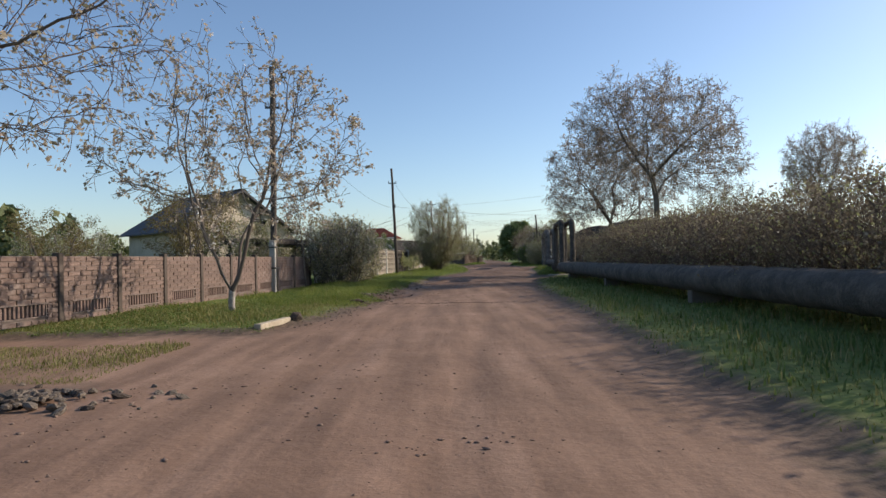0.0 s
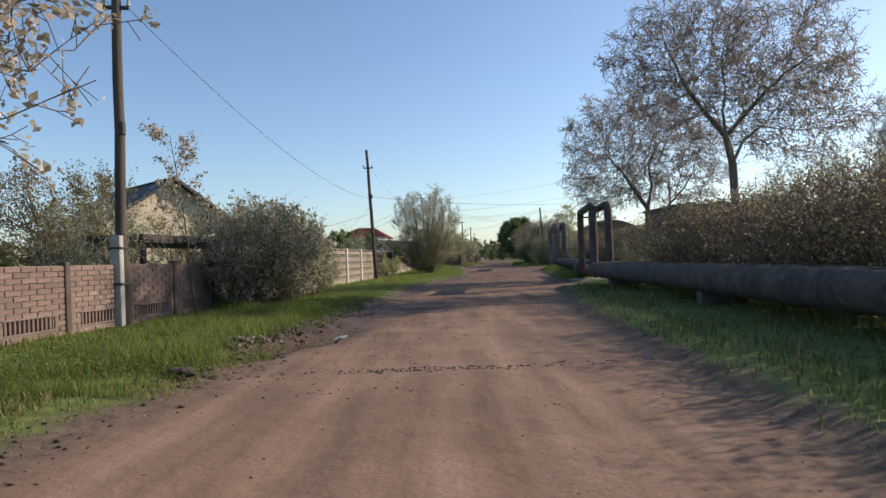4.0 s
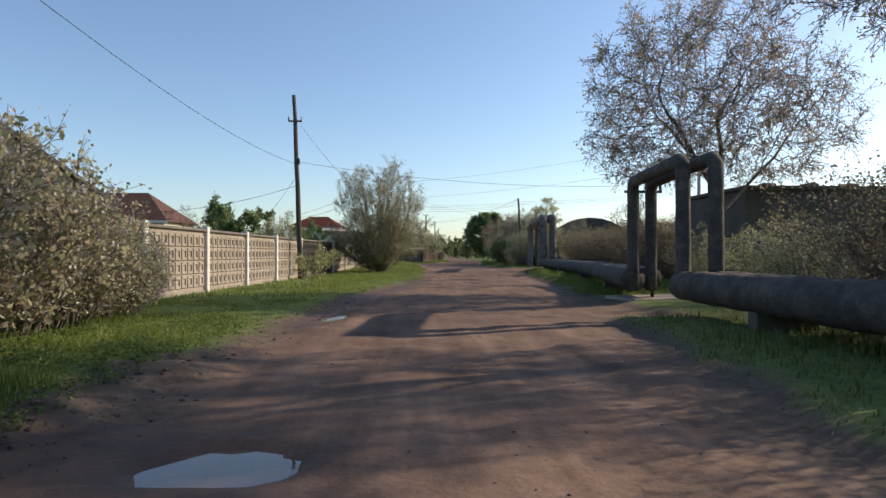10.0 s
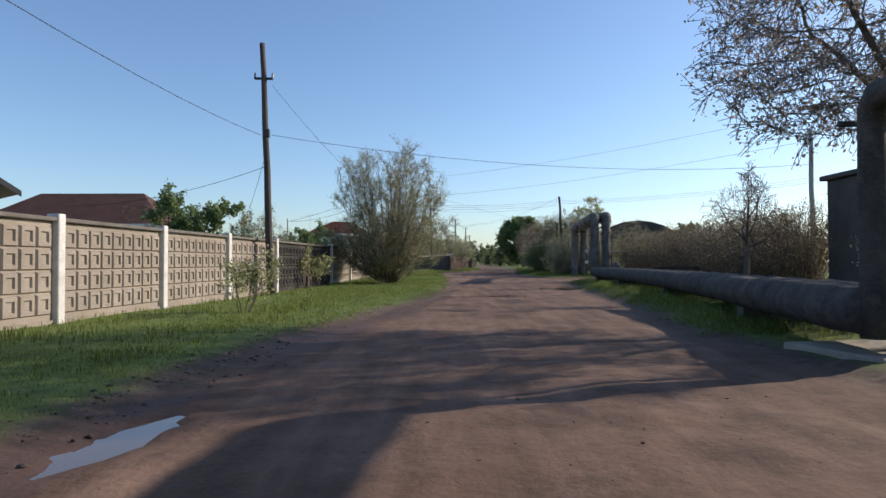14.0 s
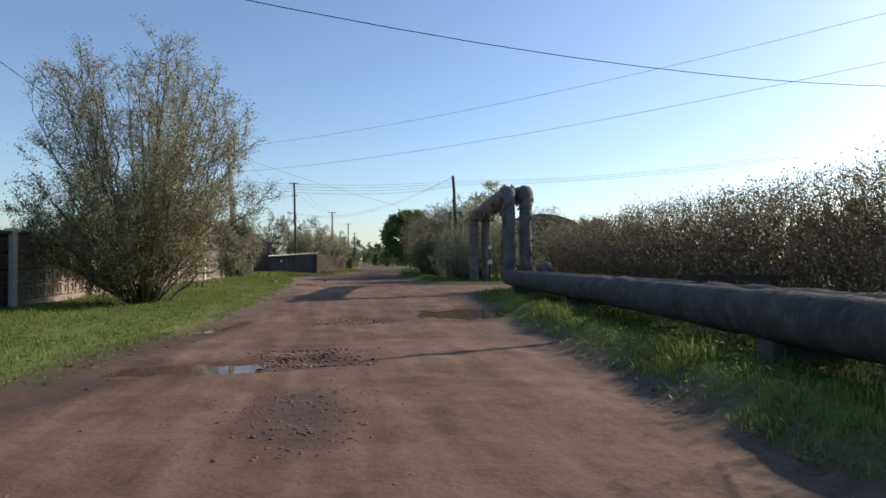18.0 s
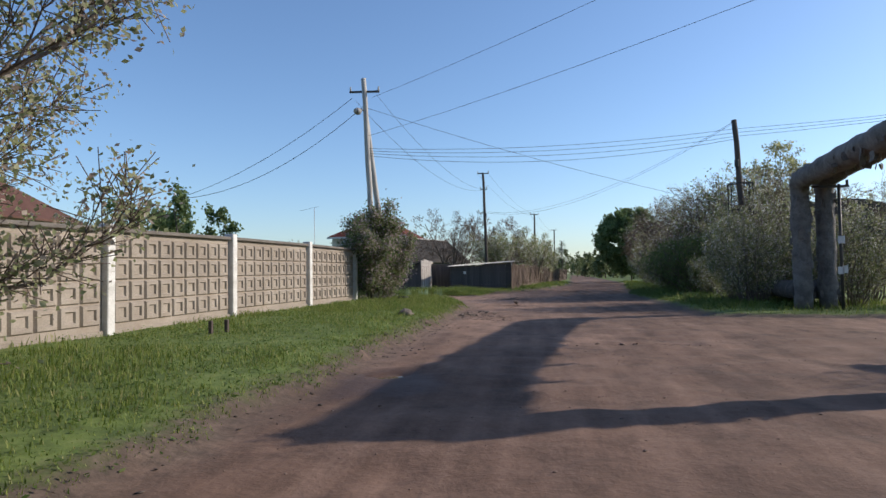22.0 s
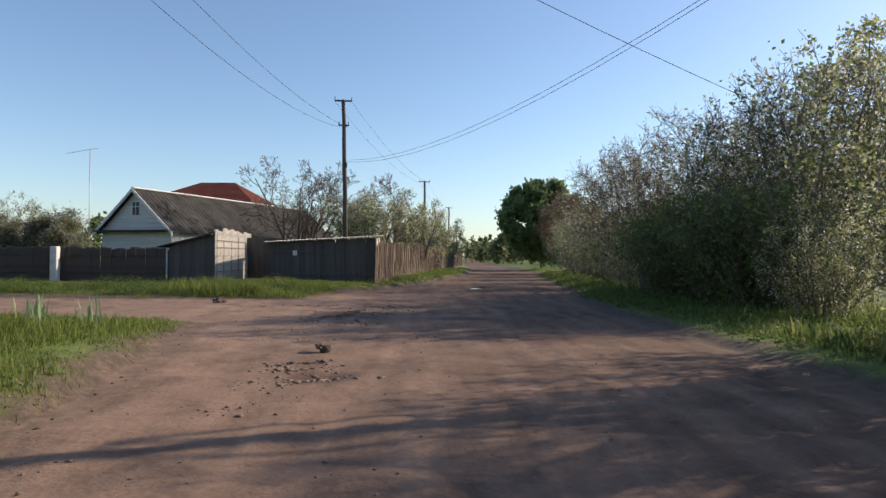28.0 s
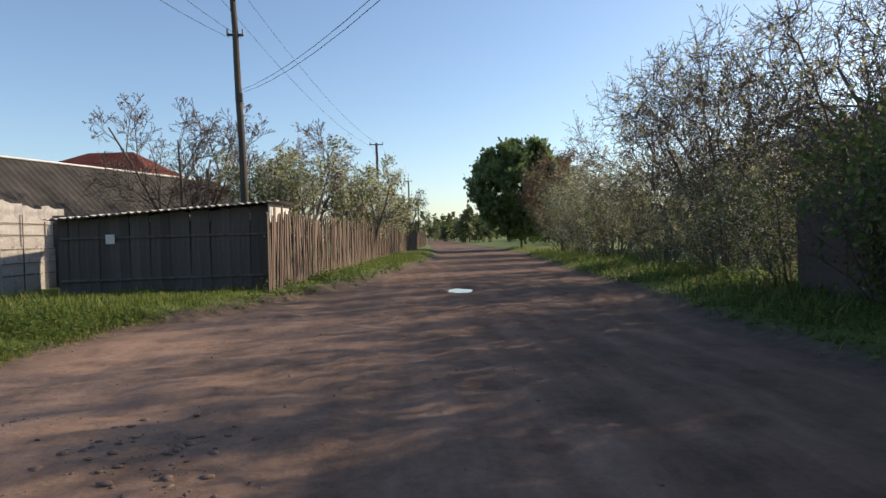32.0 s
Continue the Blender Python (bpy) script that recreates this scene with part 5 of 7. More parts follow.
# roofs behind the fence
def hip_house(label, loc, rz, w, d, eave, ridge, wall, roof, r0=0.32, r1=0.68):
    """House with a hipped roof; r0, r1: ends of the ridge along x."""
    root = thing("house", label, "house", loc, rz)
    bm = bmesh.new()
    for a in ((0, w, 0, 0.3), (0, w, d - 0.3, d), (0, 0.3, 0.3, d - 0.3), (w - 0.3, w, 0.3, d - 0.3)):
        box(bm, *a, 0, eave)
    part("wall", bm, wall, root)
    o = 0.5
    ra, rb = Vector((w * r0, d / 2, ridge)), Vector((w * r1, d / 2, ridge))
    c = [Vector(p) for p in ((-o, -o, eave), (w + o, -o, eave), (w + o, d + o, eave), (-o, d + o, eave))]
    for f in ((c[0], c[1], rb, ra), (c[1], c[2], rb), (c[2], c[3], ra, rb), (c[3], c[0], ra)):
        bm = bmesh.new()
        up = [bm.verts.new(p) for p in f]
        lo = [bm.verts.new(p - Vector((0, 0, 0.12))) for p in f]
        bm.faces.new(up)
        bm.faces.new(lo[::-1])
        for i in range(len(f)):
            j = (i + 1) % len(f)
            bm.faces.new((up[j], up[i], lo[i], lo[j]))
        part("roof_slope", bm, roof, root)
    part("fascia", box_bm(-o, w + o, -o - 0.03, -o - 0.003, eave - 0.25, eave - 0.02), "white_trim", root)
    return root


hip_house("long house with brown metal tile roof behind the concrete fence", (-41, 90.5, 0), 0, 17, 9, 4.9, 8.2, "cream_plaster", "roof_brown", 0.2, 0.8)

# ---- insulated pipes on the right ----
PIPE = [(-12, 5.3), (5, 5.6), (9, 5.75), (20, 6.05), (35.7, 6.6), (39.3, 6.92), (43, 7.6), (47, 8.5), (52, 9.4), (58, 10.2), (65, 10.9), (71.1, 11.62), (84, 13.2), (92, 14.1)]


def pipe_run(label, off, r, mat, stretches, seed):
    """One insulated pipe, rising in arches over the drives; stretches of (y, z) corner points."""
    root = thing("heating_pipe", label, "pipe", (0, 0, 0), 0, "heating pipes")
    side = lambda y: interp(PIPE, y) + off * (1 + 0.38 * float(sstep(62, 70, y)) - 0.45 * float(sstep(71.4, 73.2, y) - sstep(81.0, 83.4, y)))
    for i, st in enumerate(stretches):
        pts = []
        for (ya, za), (yb, zb) in zip(st, st[1:]):
            n = max(2, int(math.hypot(yb - ya, zb - za) / 0.35))
            for j in range(n):
                u = j / n
                pts.append((side(ya + (yb - ya) * u), ya + (yb - ya) * u, za + (zb - za) * u))
        ya, za = st[-1]
        pts.append((side(ya), ya, za))
        amp = 0.045 if i == 3 else 0.025
        rr = [r[i] * (1 + amp * math.sin(j * 1.7 + seed) + 0.5 * amp * math.sin(j * 4.1)) * (1.16 if i == 3 and pts[j][2] > 3.95 else 1.0) for j in range(len(pts))]
        part("pipe_run", pipe_mesh("pipe_run", pts, rr, 14, (0.06, 0.05, 0.06, 0.13, 0.06)[i], seed + i), mat[i], root, "torn grey insulation wrapping" if i % 2 else "dark wrapped insulation")
    return root


def torn_flaps(y0, y1, z0, z1, off, r, n, seed):
    """Ragged strips of wrapping that hang off a pipe run."""
    q = random.Random(seed)
    bm = bmesh.new()
    for _ in range(n):
        u = q.random()
        y, z = y0 + (y1 - y0) * u, z0 + (z1 - z0) * u
        x = float(interp(PIPE, y)) + off
        a = q.uniform(0, 6.283)
        level = abs(z1 - z0) < 0.5
        c = Vector((x + r * math.cos(a), y, z + r * math.sin(a))) if level else Vector((x + r * math.cos(a), y + r * math.sin(a), z))
        w, L = q.uniform(0.03, 0.11), q.uniform(0.06, 0.24)
        side = Vector((q.uniform(-1, 1), q.uniform(-1, 1), 0.2)).normalized() * w
        out = (c - Vector((x, y if not level else c.y, z if level else c.z))).normalized()
        rows = []
        for k_ in range(4):
            v = k_ / 3
            p = c + out * (0.045 * v * q.random() - 0.01) - Vector((0, 0, L * v))
            s_ = side * (1 - 0.6 * v * q.random())
            rows.append([bm.verts.new(p - s_), bm.verts.new(p + s_), bm.verts.new(p + s_ + out * 0.012), bm.verts.new(p - s_ + out * 0.012)])
        for a_, b_ in zip(rows, rows[1:]):
            for e in range(4):
                f = (e + 1) % 4
                bm.faces.new((a_[e], a_[f], b_[f], b_[e]))
        bm.faces.new(rows[0][::-1])
        bm.faces.new(rows[-1])
    return bm


LOW = 0.66
for off, sd, dz, dy in ((0.0, 3, 0.0, 0.0), (0.54, 17, 0.05, 0.15)):
    a1, a2, b1, b2 = 35.45 - 2.0 * dy, 39.08 + 1.5 * dy, 71.1 + dy, 84.0 + dy
    run = pipe_run("heating pipe in dark wrapped insulation on low supports", off, [0.30, 0.15, 0.30, 0.262, 0.3], ["wrap", "wrap", "wrap", "wrap_grey", "wrap"],
             [[(-12, LOW), (a1, LOW)], [(a1, LOW), (a1, 3.06), (a1 + 0.15, 3.2), (a2 - 0.15, 3.16), (a2, 3.02), (a2, 0.35)], [(a2, LOW), (b1, LOW)], [(b1, LOW), (b1, 3.98 + dz), (b1 + 0.16, 4.07 + dz), (b2 - 0.2, 4.06 + dz), (b2, 3.92 + dz), (b2, 0.1)], [(b2, LOW), (92, LOW)]], sd)
    for fy0, fy1, fz0, fz1, fn, fo in ((b1, b1, 0.9, 4.0, 70, 1.38), (b1 - 0.1, b1 + 0.5, 4.2, 4.12, 26, 1.3), (b1 + 2.0, b2 - 3.2, 4.05, 4.0, 56, 0.93), (b2, b2, 0.6, 3.7, 30, 1.38)):
        tagged(part("torn_wrapping", torn_flaps(fy0, fy1, fz0, fz1, off * fo, 0.27, fn, sd + fn), "wrap_grey", run, "ragged torn strips of insulation"), kind="stuff")
sup = [-4.0, 6.0, 15.0, 24.0, 32.5, 44.0, 53.0, 62.0, 69.5]
for y in sup:
    x = float(interp(PIPE, y)) + 0.36
    root = thing("pipe_support", "low concrete saddle block carrying the heating pipes", "support", (x, y, gz(x, y)), 0, "pipe supports")
    part("block", box_bm(-0.5, 0.5, -0.13, 0.13, -0.15, 0.36, bevel=0.02), "coping", root)
for y, hx, off in ((39.65, 2.95, 0.64), (83.2, 3.7, 0.86)):
    x = float(interp(PIPE, y)) + off
    root = thing("pipe_trestle", "slim steel post and bracket holding the raised pipe arch", "support", (x, y, gz(x, y)), 0, "pipe supports")
    part("post", pipe_mesh("post", [(0, 0, -0.1), (0, 0, hx)], 0.045, 8), "steel_dark", root)
    part("bracket", box_bm(-0.75, 0.28, -0.03, 0.03, hx - 0.10, hx - 0.03, bevel=0.008), "steel_dark", root)
    if y > 50:
        for nz, nx_, nw in ((1.05, -0.05, 0.08), (1.08, 0.07, 0.07), (1.95, 0.0, 0.09)):
            part("notice", box_bm(nx_ - nw, nx_ + nw, -0.062, -0.052, nz, nz + 0.22), "white_trim", root, "small torn paper notice")
    part("bracket_tip", box_bm(0.2, 0.26, -0.03, 0.03, hx - 0.026, hx + 0.12, bevel=0.008), "steel_dark", root)

# ---- right side trees, hedge ----
def old_walnut(seed, lines, blobs, floor, loc, n=1500):
    grown = colonize(seed, lines, cloud(seed, n, blobs, 0.5, floor), 0.34, 6.0, 0.5, 0.03, 0.16, 0.0085, 0.515, 0.07, 6, 0.62, 0.35)
    return make_tree("walnut_tree", "tall old walnut tree with dense fine twigs and opening buds", "tree", seed, "bark", [("young_foliage", "leaf_grey", 1.7, 0.05, 0.05)], loc, twig="twig_grey", min_r=0.0075, grown=grown)


big = old_walnut(26, [(-1, [(0, 0, -0.1), (0.05, 0, 1.5), (-0.05, 0.05, 3.0), (-0.1, 0, 4.3), (-0.3, 0, 5.3)]), (4, [(-0.9, 0.2, 6.2), (-1.4, 0.3, 7.0)]), (4, [(0.5, -0.2, 6.2), (1.2, -0.2, 6.9)]), (3, [(0.6, 0.6, 5.2), (1.5, 1.0, 5.8)]), (3, [(-0.6, -0.7, 5.1), (-1.0, -1.4, 6.0)])],
                 [(-0.1, 0, 7.9, 4.3, 4.0, 3.0, 1.0), (-2.0, 0, 8.4, 2.7, 2.6, 2.2, 0.35), (2.6, 0.6, 6.4, 2.4, 2.6, 2.2, 0.45)], 4.3, (11.2, 33.0, 0.0))
old_walnut(27, [(-1, [(0, 0, -0.1), (0, 0, 1.2), (-0.1, 0, 2.4), (-0.05, 0, 3.6)]), (3, [(-0.8, -0.1, 4.6), (-1.4, -0.2, 5.6)]), (3, [(0.3, 0.2, 4.8), (0.2, 0.3, 6.0)]), (2, [(0.7, -0.3, 3.4), (1.5, -0.5, 4.3)]), (3, [(-0.4, 0.8, 4.7), (-0.8, 1.4, 5.6)])],
           [(-0.9, 0, 6.9, 3.6, 3.8, 3.4, 1.0), (-2.4, 0, 5.2, 2.2, 2.6, 1.7, 0.3), (2.0, 0, 6.2, 2.8, 3.0, 2.6, 0.6)], 2.8, (11.7, 44.2, 0.0), 1500)


put(big, 26.0, 43.3, 200, 0.66, 0.93)
garage = thing("garage", "dark weathered sheet-metal garage behind the pipes", "garage", (13.7, 45.9, 0))
part("wall", box_bm(0, 6.5, 0, 5, 0, 3.7, bevel=0.02), "garage", garage)
part("roof", box_bm(-0.15, 6.65, -0.15, 5.15, 3.704, 3.85, bevel=0.02), "garage", garage)
for gxx in (0.9, 2.6, 4.2):
    part("roof_lump", box_bm(gxx, gxx + 0.5, 0.3, 0.9, 3.854, 4.0, bevel=0.06), "garage", garage)


def hedge_run(label, pts, height, depth, seed, per_m, mats):
    """Dense vine-grown hedge along a line: stems, twigs and small leaves with gaps and an uneven top."""
    r = np.random.RandomState(seed)
    pts = [Vector(p) for p in pts]
    total = sum((b - a).length for a, b in zip(pts, pts[1:]))
    n = int(total * per_m)
    segs, tips = [], []
    d = np.sort(r.rand(n)) * total
    acc = [0]
    for a, b in zip(pts, pts[1:]):
        acc.append(acc[-1] + (b - a).length)
    for s in d:
        i = max(j for j in range(len(pts)) if acc[j] <= s)
        i = min(i, len(pts) - 2)
        c = pts[i].lerp(pts[i + 1], (s - acc[i]) / (acc[i + 1] - acc[i]))
        top = height * (0.88 + 0.10 * float(vnoise(s * 0.35 + seed, 3.3)) + 0.10 * (r.rand() - 0.5))
        p = np.array([c.x + r.normal() * depth * 0.4, c.y + r.normal() * 0.1, 0.0])
        dirn = np.array([r.normal() * 0.25, r.normal() * 0.25, 1.0])
        m = 5
        for q in range(m):
            dirn = dirn + r.normal(size=3) * 0.22
            dirn[2] = max(dirn[2], 0.35)
            dirn /= np.linalg.norm(dirn)
            e = p + dirn * top / m * 1.05
            segs.append((*p, *e, 0.014 - 0.002 * q, 0.012 - 0.002 * q))
            for w in range(2):
                td = r.normal(size=3)
                td /= np.linalg.norm(td)
                f = e + td * r.uniform(0.12, 0.34)
                segs.append((*e, *f, 0.006, 0.004))
                tips.append((*f, *td))
                tips.append((*((e + f) / 2), *td))
            p = e
    root = thing("hedge", label, "hedge", (0, 0, 0))
    tagged(part("brushwood", mesh_np("brushwood", *tubes(segs, 3)), "twig", root), kind="stuff")
    tips = np.array(tips)
    for i, (nm, mat, per, size, spread) in enumerate(mats):
        tagged(part(nm, leaf_mesh(nm, seed + i, tips, per, size, spread), mat, root), kind="stuff")
    return root


hedge_run("tall tangled vine-grown hedge behind the pipes", [(7.3, -6), (7.6, 10), (8.0, 22), (8.6, 33)], 2.62, 0.42, 41, 70, [("leaves", "leaf_vine", 3.0, 0.039, 0.12), ("fresh_leaves", "leaf_olive", 0.6, 0.036, 0.11)])
hedge_run("dense dark hedge grown over the board fence", [(12.9, 95.4), (13.15, 99.5), (13.35, 102.4)], 2.95, 0.42, 43, 95, [("leaves", "leaf_under", 3.4, 0.055, 0.13)])
hedge_run("dry tangled hedge along the heating pipes", [(13.7, 51.2), (14.3, 57), (14.8, 64), (15.1, 73.5)], 3.1, 0.5, 42, 76, [("leaves", "leaf_vine", 3.0, 0.034, 0.12), ("fresh_leaves", "leaf_olive", 0.5, 0.035, 0.10)])

# ---- bushes ----
bush = make_tree("flowering_bush", "dense flowering bush with brownish leaves leaning over the verge", "bush", 51, "bark", [("leaves", "leaf_bush", 0.8, 0.066, 0.05), ("blossom", "blossom", 0.22, 0.04, 0.05)], (-4.7, 29.4, 0.05), twig="twig_grey", limbs=False, min_r=0.004, grown=fan_bush(51, 20, 3.25, 1.75, 0.75, 0.026, 12, 3, 0.5))
for x, y, a, s, sz in ((-4.75, 30.3, 200, 0.95, 1.0), (-4.9, 31.2, 70, 1.0, 0.97), (-4.7, 32.1, 330, 0.95, 0.97), (-4.75, 33.0, 160, 0.9, 0.84), (-4.7, 33.9, 100, 0.84, 0.74), (-4.7, 34.8, 250, 0.76, 0.64), (-4.6, 35.6, 10, 0.66, 0.54), (-6.1, 30.8, 300, 1.0, 1.05), (-5.0, 28.7, 120, 0.85, 0.92), (-4.9, 36.6, 280, 0.55, 0.46)):
    put(bush, x, y, a, s, sz)
willow = make_tree("willow_bush", "large rounded willow bush with fine twigs and fresh yellow-green leaves", "bush", 64, "bark", [("leaves", "leaf_willow", 3.2, 0.033, 0.09), ("young_foliage", "leaf_grey", 1.3, 0.03, 0.07)], (-0.75, 66.0, 0.1), twig="twig", min_r=0.0045, limbs=False, grown=fan_bush(64, 52, 7.0, 3.55, 0.5, 0.055, 21, 5, 0.25, skew=0.38, full=3.8))
lilac = make_tree("lilac_bush", "dense dark green lilac bush", "bush", 71, "bark", [("leaves", "leaf_lilac", 20.0, 0.06, 0.16)], (-1.45, 88.4, 0.2), stems=12, height=3.4, radius=0.04, levels=2, kids=(9, 6), ratio=0.42, angle=50, wobble=0.13, tropism=0.02, stem_spread=0.5, first=0.04, foot=0.2, limbs=False, fit=(3.8, 1.6))
shrub = make_tree("shrub", "small rose shrub in the grass before the fence", "shrub", 81, "bark", [("leaves", "leaf_olive", 2.2, 0.05, 0.06)], (-2.55, 46.2, 0.05), stems=5, height=1.25, radius=0.016, levels=2, kids=(6, 4), ratio=0.5, angle=45, wobble=0.16, tropism=0.03, stem_spread=0.6, first=0.25, min_r=0.004, limbs=False)
put(shrub, -3.9, 59.6, 80, 1.25)
put(shrub, -3.75, 61.8, 200, 1.2)

# ---- far side: sheds, house, picket fence ----
def sheet_wall(name, w, h, pitch, amp, top_wave, mat, parent, label=""):
    """Upright corrugated sheets side by side: w along x, wavy top edge, real thickness."""
    n = max(4, int(w / pitch) * 4)
    bm = bmesh.new()
    cols = []
    for i in range(n + 1):
        x = w * i / n
        y = amp * math.sin(2 * math.pi * x / pitch)
        z = h + top_wave * math.sin(2 * math.pi * x / 1.1) + 0.02 * math.sin(9.1 * x)
        cols.append([bm.verts.new(p) for p in ((x, y, 0), (x, y, z), (x, y + 0.02, z), (x, y + 0.02, 0))])
    for a, c in zip(cols, cols[1:]):
        for i in range(4):
            j = (i + 1) % 4
            bm.faces.new((a[i], c[i], c[j], a[j]))
    for c in (cols[0], cols[-1]):
        bm.faces.new(c)
    return part(name, bm, mat, parent, label)


def board_mesh(w, h, t, seed):
    r = random.Random(seed)
    bm = bmesh.new()
    vs = box(bm, -w / 2, w / 2, -t / 2, t / 2, 0, h)
    for v in vs[4:]:
        v.co.z += r.uniform(-0.05, 0.05)
        v.co.x += r.uniform(-0.012, 0.012)
    me = bpy.data.meshes.new("board")
    bm.to_mesh(me)
    bm.free()
    return me


# corner shed
shed = thing("shed", "grey board shed with corrugated slate roof at the road corner", "shed", (-0.95, 107.9, 0.2), 2.5)
W, D = 4.35, 3.4
boards = [board_mesh(0.205, 1.72, 0.03, s) for s in range(6)]
for m_ in boards:
    m_.materials.append(M["grey_board"])
rr = random.Random(5)
nb = 21
for i in range(nb):
    h = (1.66 + 0.22 * i / nb) / 1.72
    ob = part("board", boards[i % 6], None, shed)
    ob.matrix_basis = pose(0.1 + (W - 0.2) * i / (nb - 1), rr.uniform(-0.012, 0.012), 0, 0, rr.uniform(-0.6, 0.6), 0) @ Matrix.Diagonal((1, 1, h, 1))
bm = bmesh.new()
box(bm, 0.0, 0.1, 0.05, D, 0, 1.62)
box(bm, W - 0.1, W, 0.05, D, 0, 1.85)
box(bm, 0.1, W - 0.1, D - 0.1, D, 0, 1.7)
part("wall", bm, "grey_board", shed)
part("back_wall", box_bm(-2.1, -0.02, D + 0.25, D + 0.35, 0, 1.95, bevel=0.01), "grey_board", shed, "dark board wall between the sheds")
for z in (0.35, 1.25):
    part("rail", box_bm(0.05, W - 0.05, -0.055, -0.02, z, z + 0.05, bevel=0.006), "grey_board", shed)
bm = bmesh.new()
n = 88
vs = []
for i in range(n + 1):
    x = -0.15 + (W + 0.45) * i / n
    dz = 0.022 * math.sin(2 * math.pi * x / 0.15)
    zz = 1.68 + 0.30 * (x + 0.15) / (W + 0.45)
    vs.append([bm.verts.new(p) for p in ((x, -0.3, zz + dz), (x, D + 0.2, zz + 0.14 + dz), (x, D + 0.2, zz + 0.125 + dz), (x, -0.3, zz - 0.015 + dz))])
for a, c in zip(vs, vs[1:]):
    for i in range(4):
        j = (i + 1) % 4
        bm.faces.new((a[i], c[i], c[j], a[j]))
part("roof", bm, "asbestos", shed)
bm = bmesh.new()
roof_slab(bm, (W + 0.03, -0.2, 1.93), (W + 0.03, D, 2.06), (W + 0.06, D, 2.06), (W + 0.06, -0.2, 1.93), 0.42)
part("end_panel", bm, "white_siding", shed, "pale boarded end under the eaves")
part("notice", box_bm(0.98, 1.16, -0.075, -0.06, 1.14, 1.34), "white_trim", shed, "small pale notice plate")

# pale sheet shed beside it
shed2 = thing("shed", "old shed clad in pale wavy asbestos sheets", "shed", (-2.85, 107.1, 0.2), 0)
rw = random.Random(31)
for row, (z0, hh) in enumerate(((0.0, 1.12), (1.02, 1.12))):
    for i in range(5):
        e = sheet_wall("sheet", 1.02, hh + (rw.uniform(-0.05, 0.1) if row else 0), 0.17, 0.028, 0.03 if row else 0.0, "asbestos", shed2)
        e.matrix_basis = pose(-0.012 * i % 0.024 - 0.03 * row, 0.98 * i + 0.01, z0, 0, rw.uniform(-0.6, 0.6), 88)
fr = [board_mesh(0.2, 2.0, 0.03, 40 + s) for s in range(4)]
for m_ in fr:
    m_.materials.append(M["grey_board"])
for i in range(9):
    ob = part("board", fr[i % 4], None, shed2)
    ob.matrix_basis = pose(-0.12 - 0.2 * i, 0.0, 0, 0, 0, 0) @ Matrix.Diagonal((1, 1, 1.02 - 0.035 * i, 1))
bm = bmesh.new()
box(bm, -1.85, -0.05, 4.9, 5.0, 0, 1.6)
box(bm, -1.9, -1.8, 0.05, 5.0, 0, 1.3)
part("wall", bm, "grey_board", shed2)
bm = bmesh.new()
roof_slab(bm, (-0.1, -0.25, 1.97), (-2.2, -0.25, 1.45), (-2.2, 5.2, 1.45), (-0.1, 5.2, 1.97), 0.05)
part("roof", bm, "slate", shed2)
for z in (0.45, 0.74, 1.08, 1.42, 1.7):
    part("rail", box_bm(0.03, 0.048, 0.1, 4.4, z, z + 0.016), "picket", shed2)
for y_ in (0.06, 0.9, 1.9, 2.9, 3.9):
    part("batten", box_bm(0.032, 0.05, y_, y_ + 0.018, 0.0, 1.85 + rw.uniform(-0.2, 0.1)), "picket", shed2)

dark_boards = [board_mesh(0.19, 1.65, 0.03, 60 + s) for s in range(5)]
for m_ in dark_boards:
    m_.materials.append(M["dark_post"])

# picket fences
pk = [board_mesh(0.07 + 0.012 * (s % 3), 1.62 + 0.05 * (s % 4), 0.025, 90 + s) for s in range(7)]
for m_ in pk:
    m_.materials.append(M["picket"])


def picket_fence(label, pts, step, seed, h=1.0, rails=(0.45, 1.2), rag=0.065):
    root = thing("picket_fence", label, "fence")
    r = random.Random(seed)
    for (xa, ya), (xb, yb) in zip(pts, pts[1:]):
        L = math.hypot(xb - xa, yb - ya)
        a = math.degrees(math.atan2(yb - ya, xb - xa))
        n = int(L / step)
        for i in range(n):
            u = (i + 0.5) / n
            x, y = xa + (xb - xa) * u, ya + (yb - ya) * u
            ob = part("picket", pk[r.randrange(7)], None, root)
            ob.matrix_basis = pose(x, y, gz(x, y) - 0.05, r.uniform(-3, 3), r.gauss(0, 2.6), a + r.uniform(-5, 5)) @ Matrix.Diagonal((1, 1, h * r.uniform(1 - rag, 1 + rag), 1))
        for z in rails:
            b_ = part("rail", box_bm(0, L, 0.03, 0.07, z, z + 0.05), "picket", root)
            b_.matrix_basis = pose(xa, ya, gz(xa, ya), 0, -math.degrees(math.atan2(gz(xb, yb) - gz(xa, ya), L)), a)
    return root


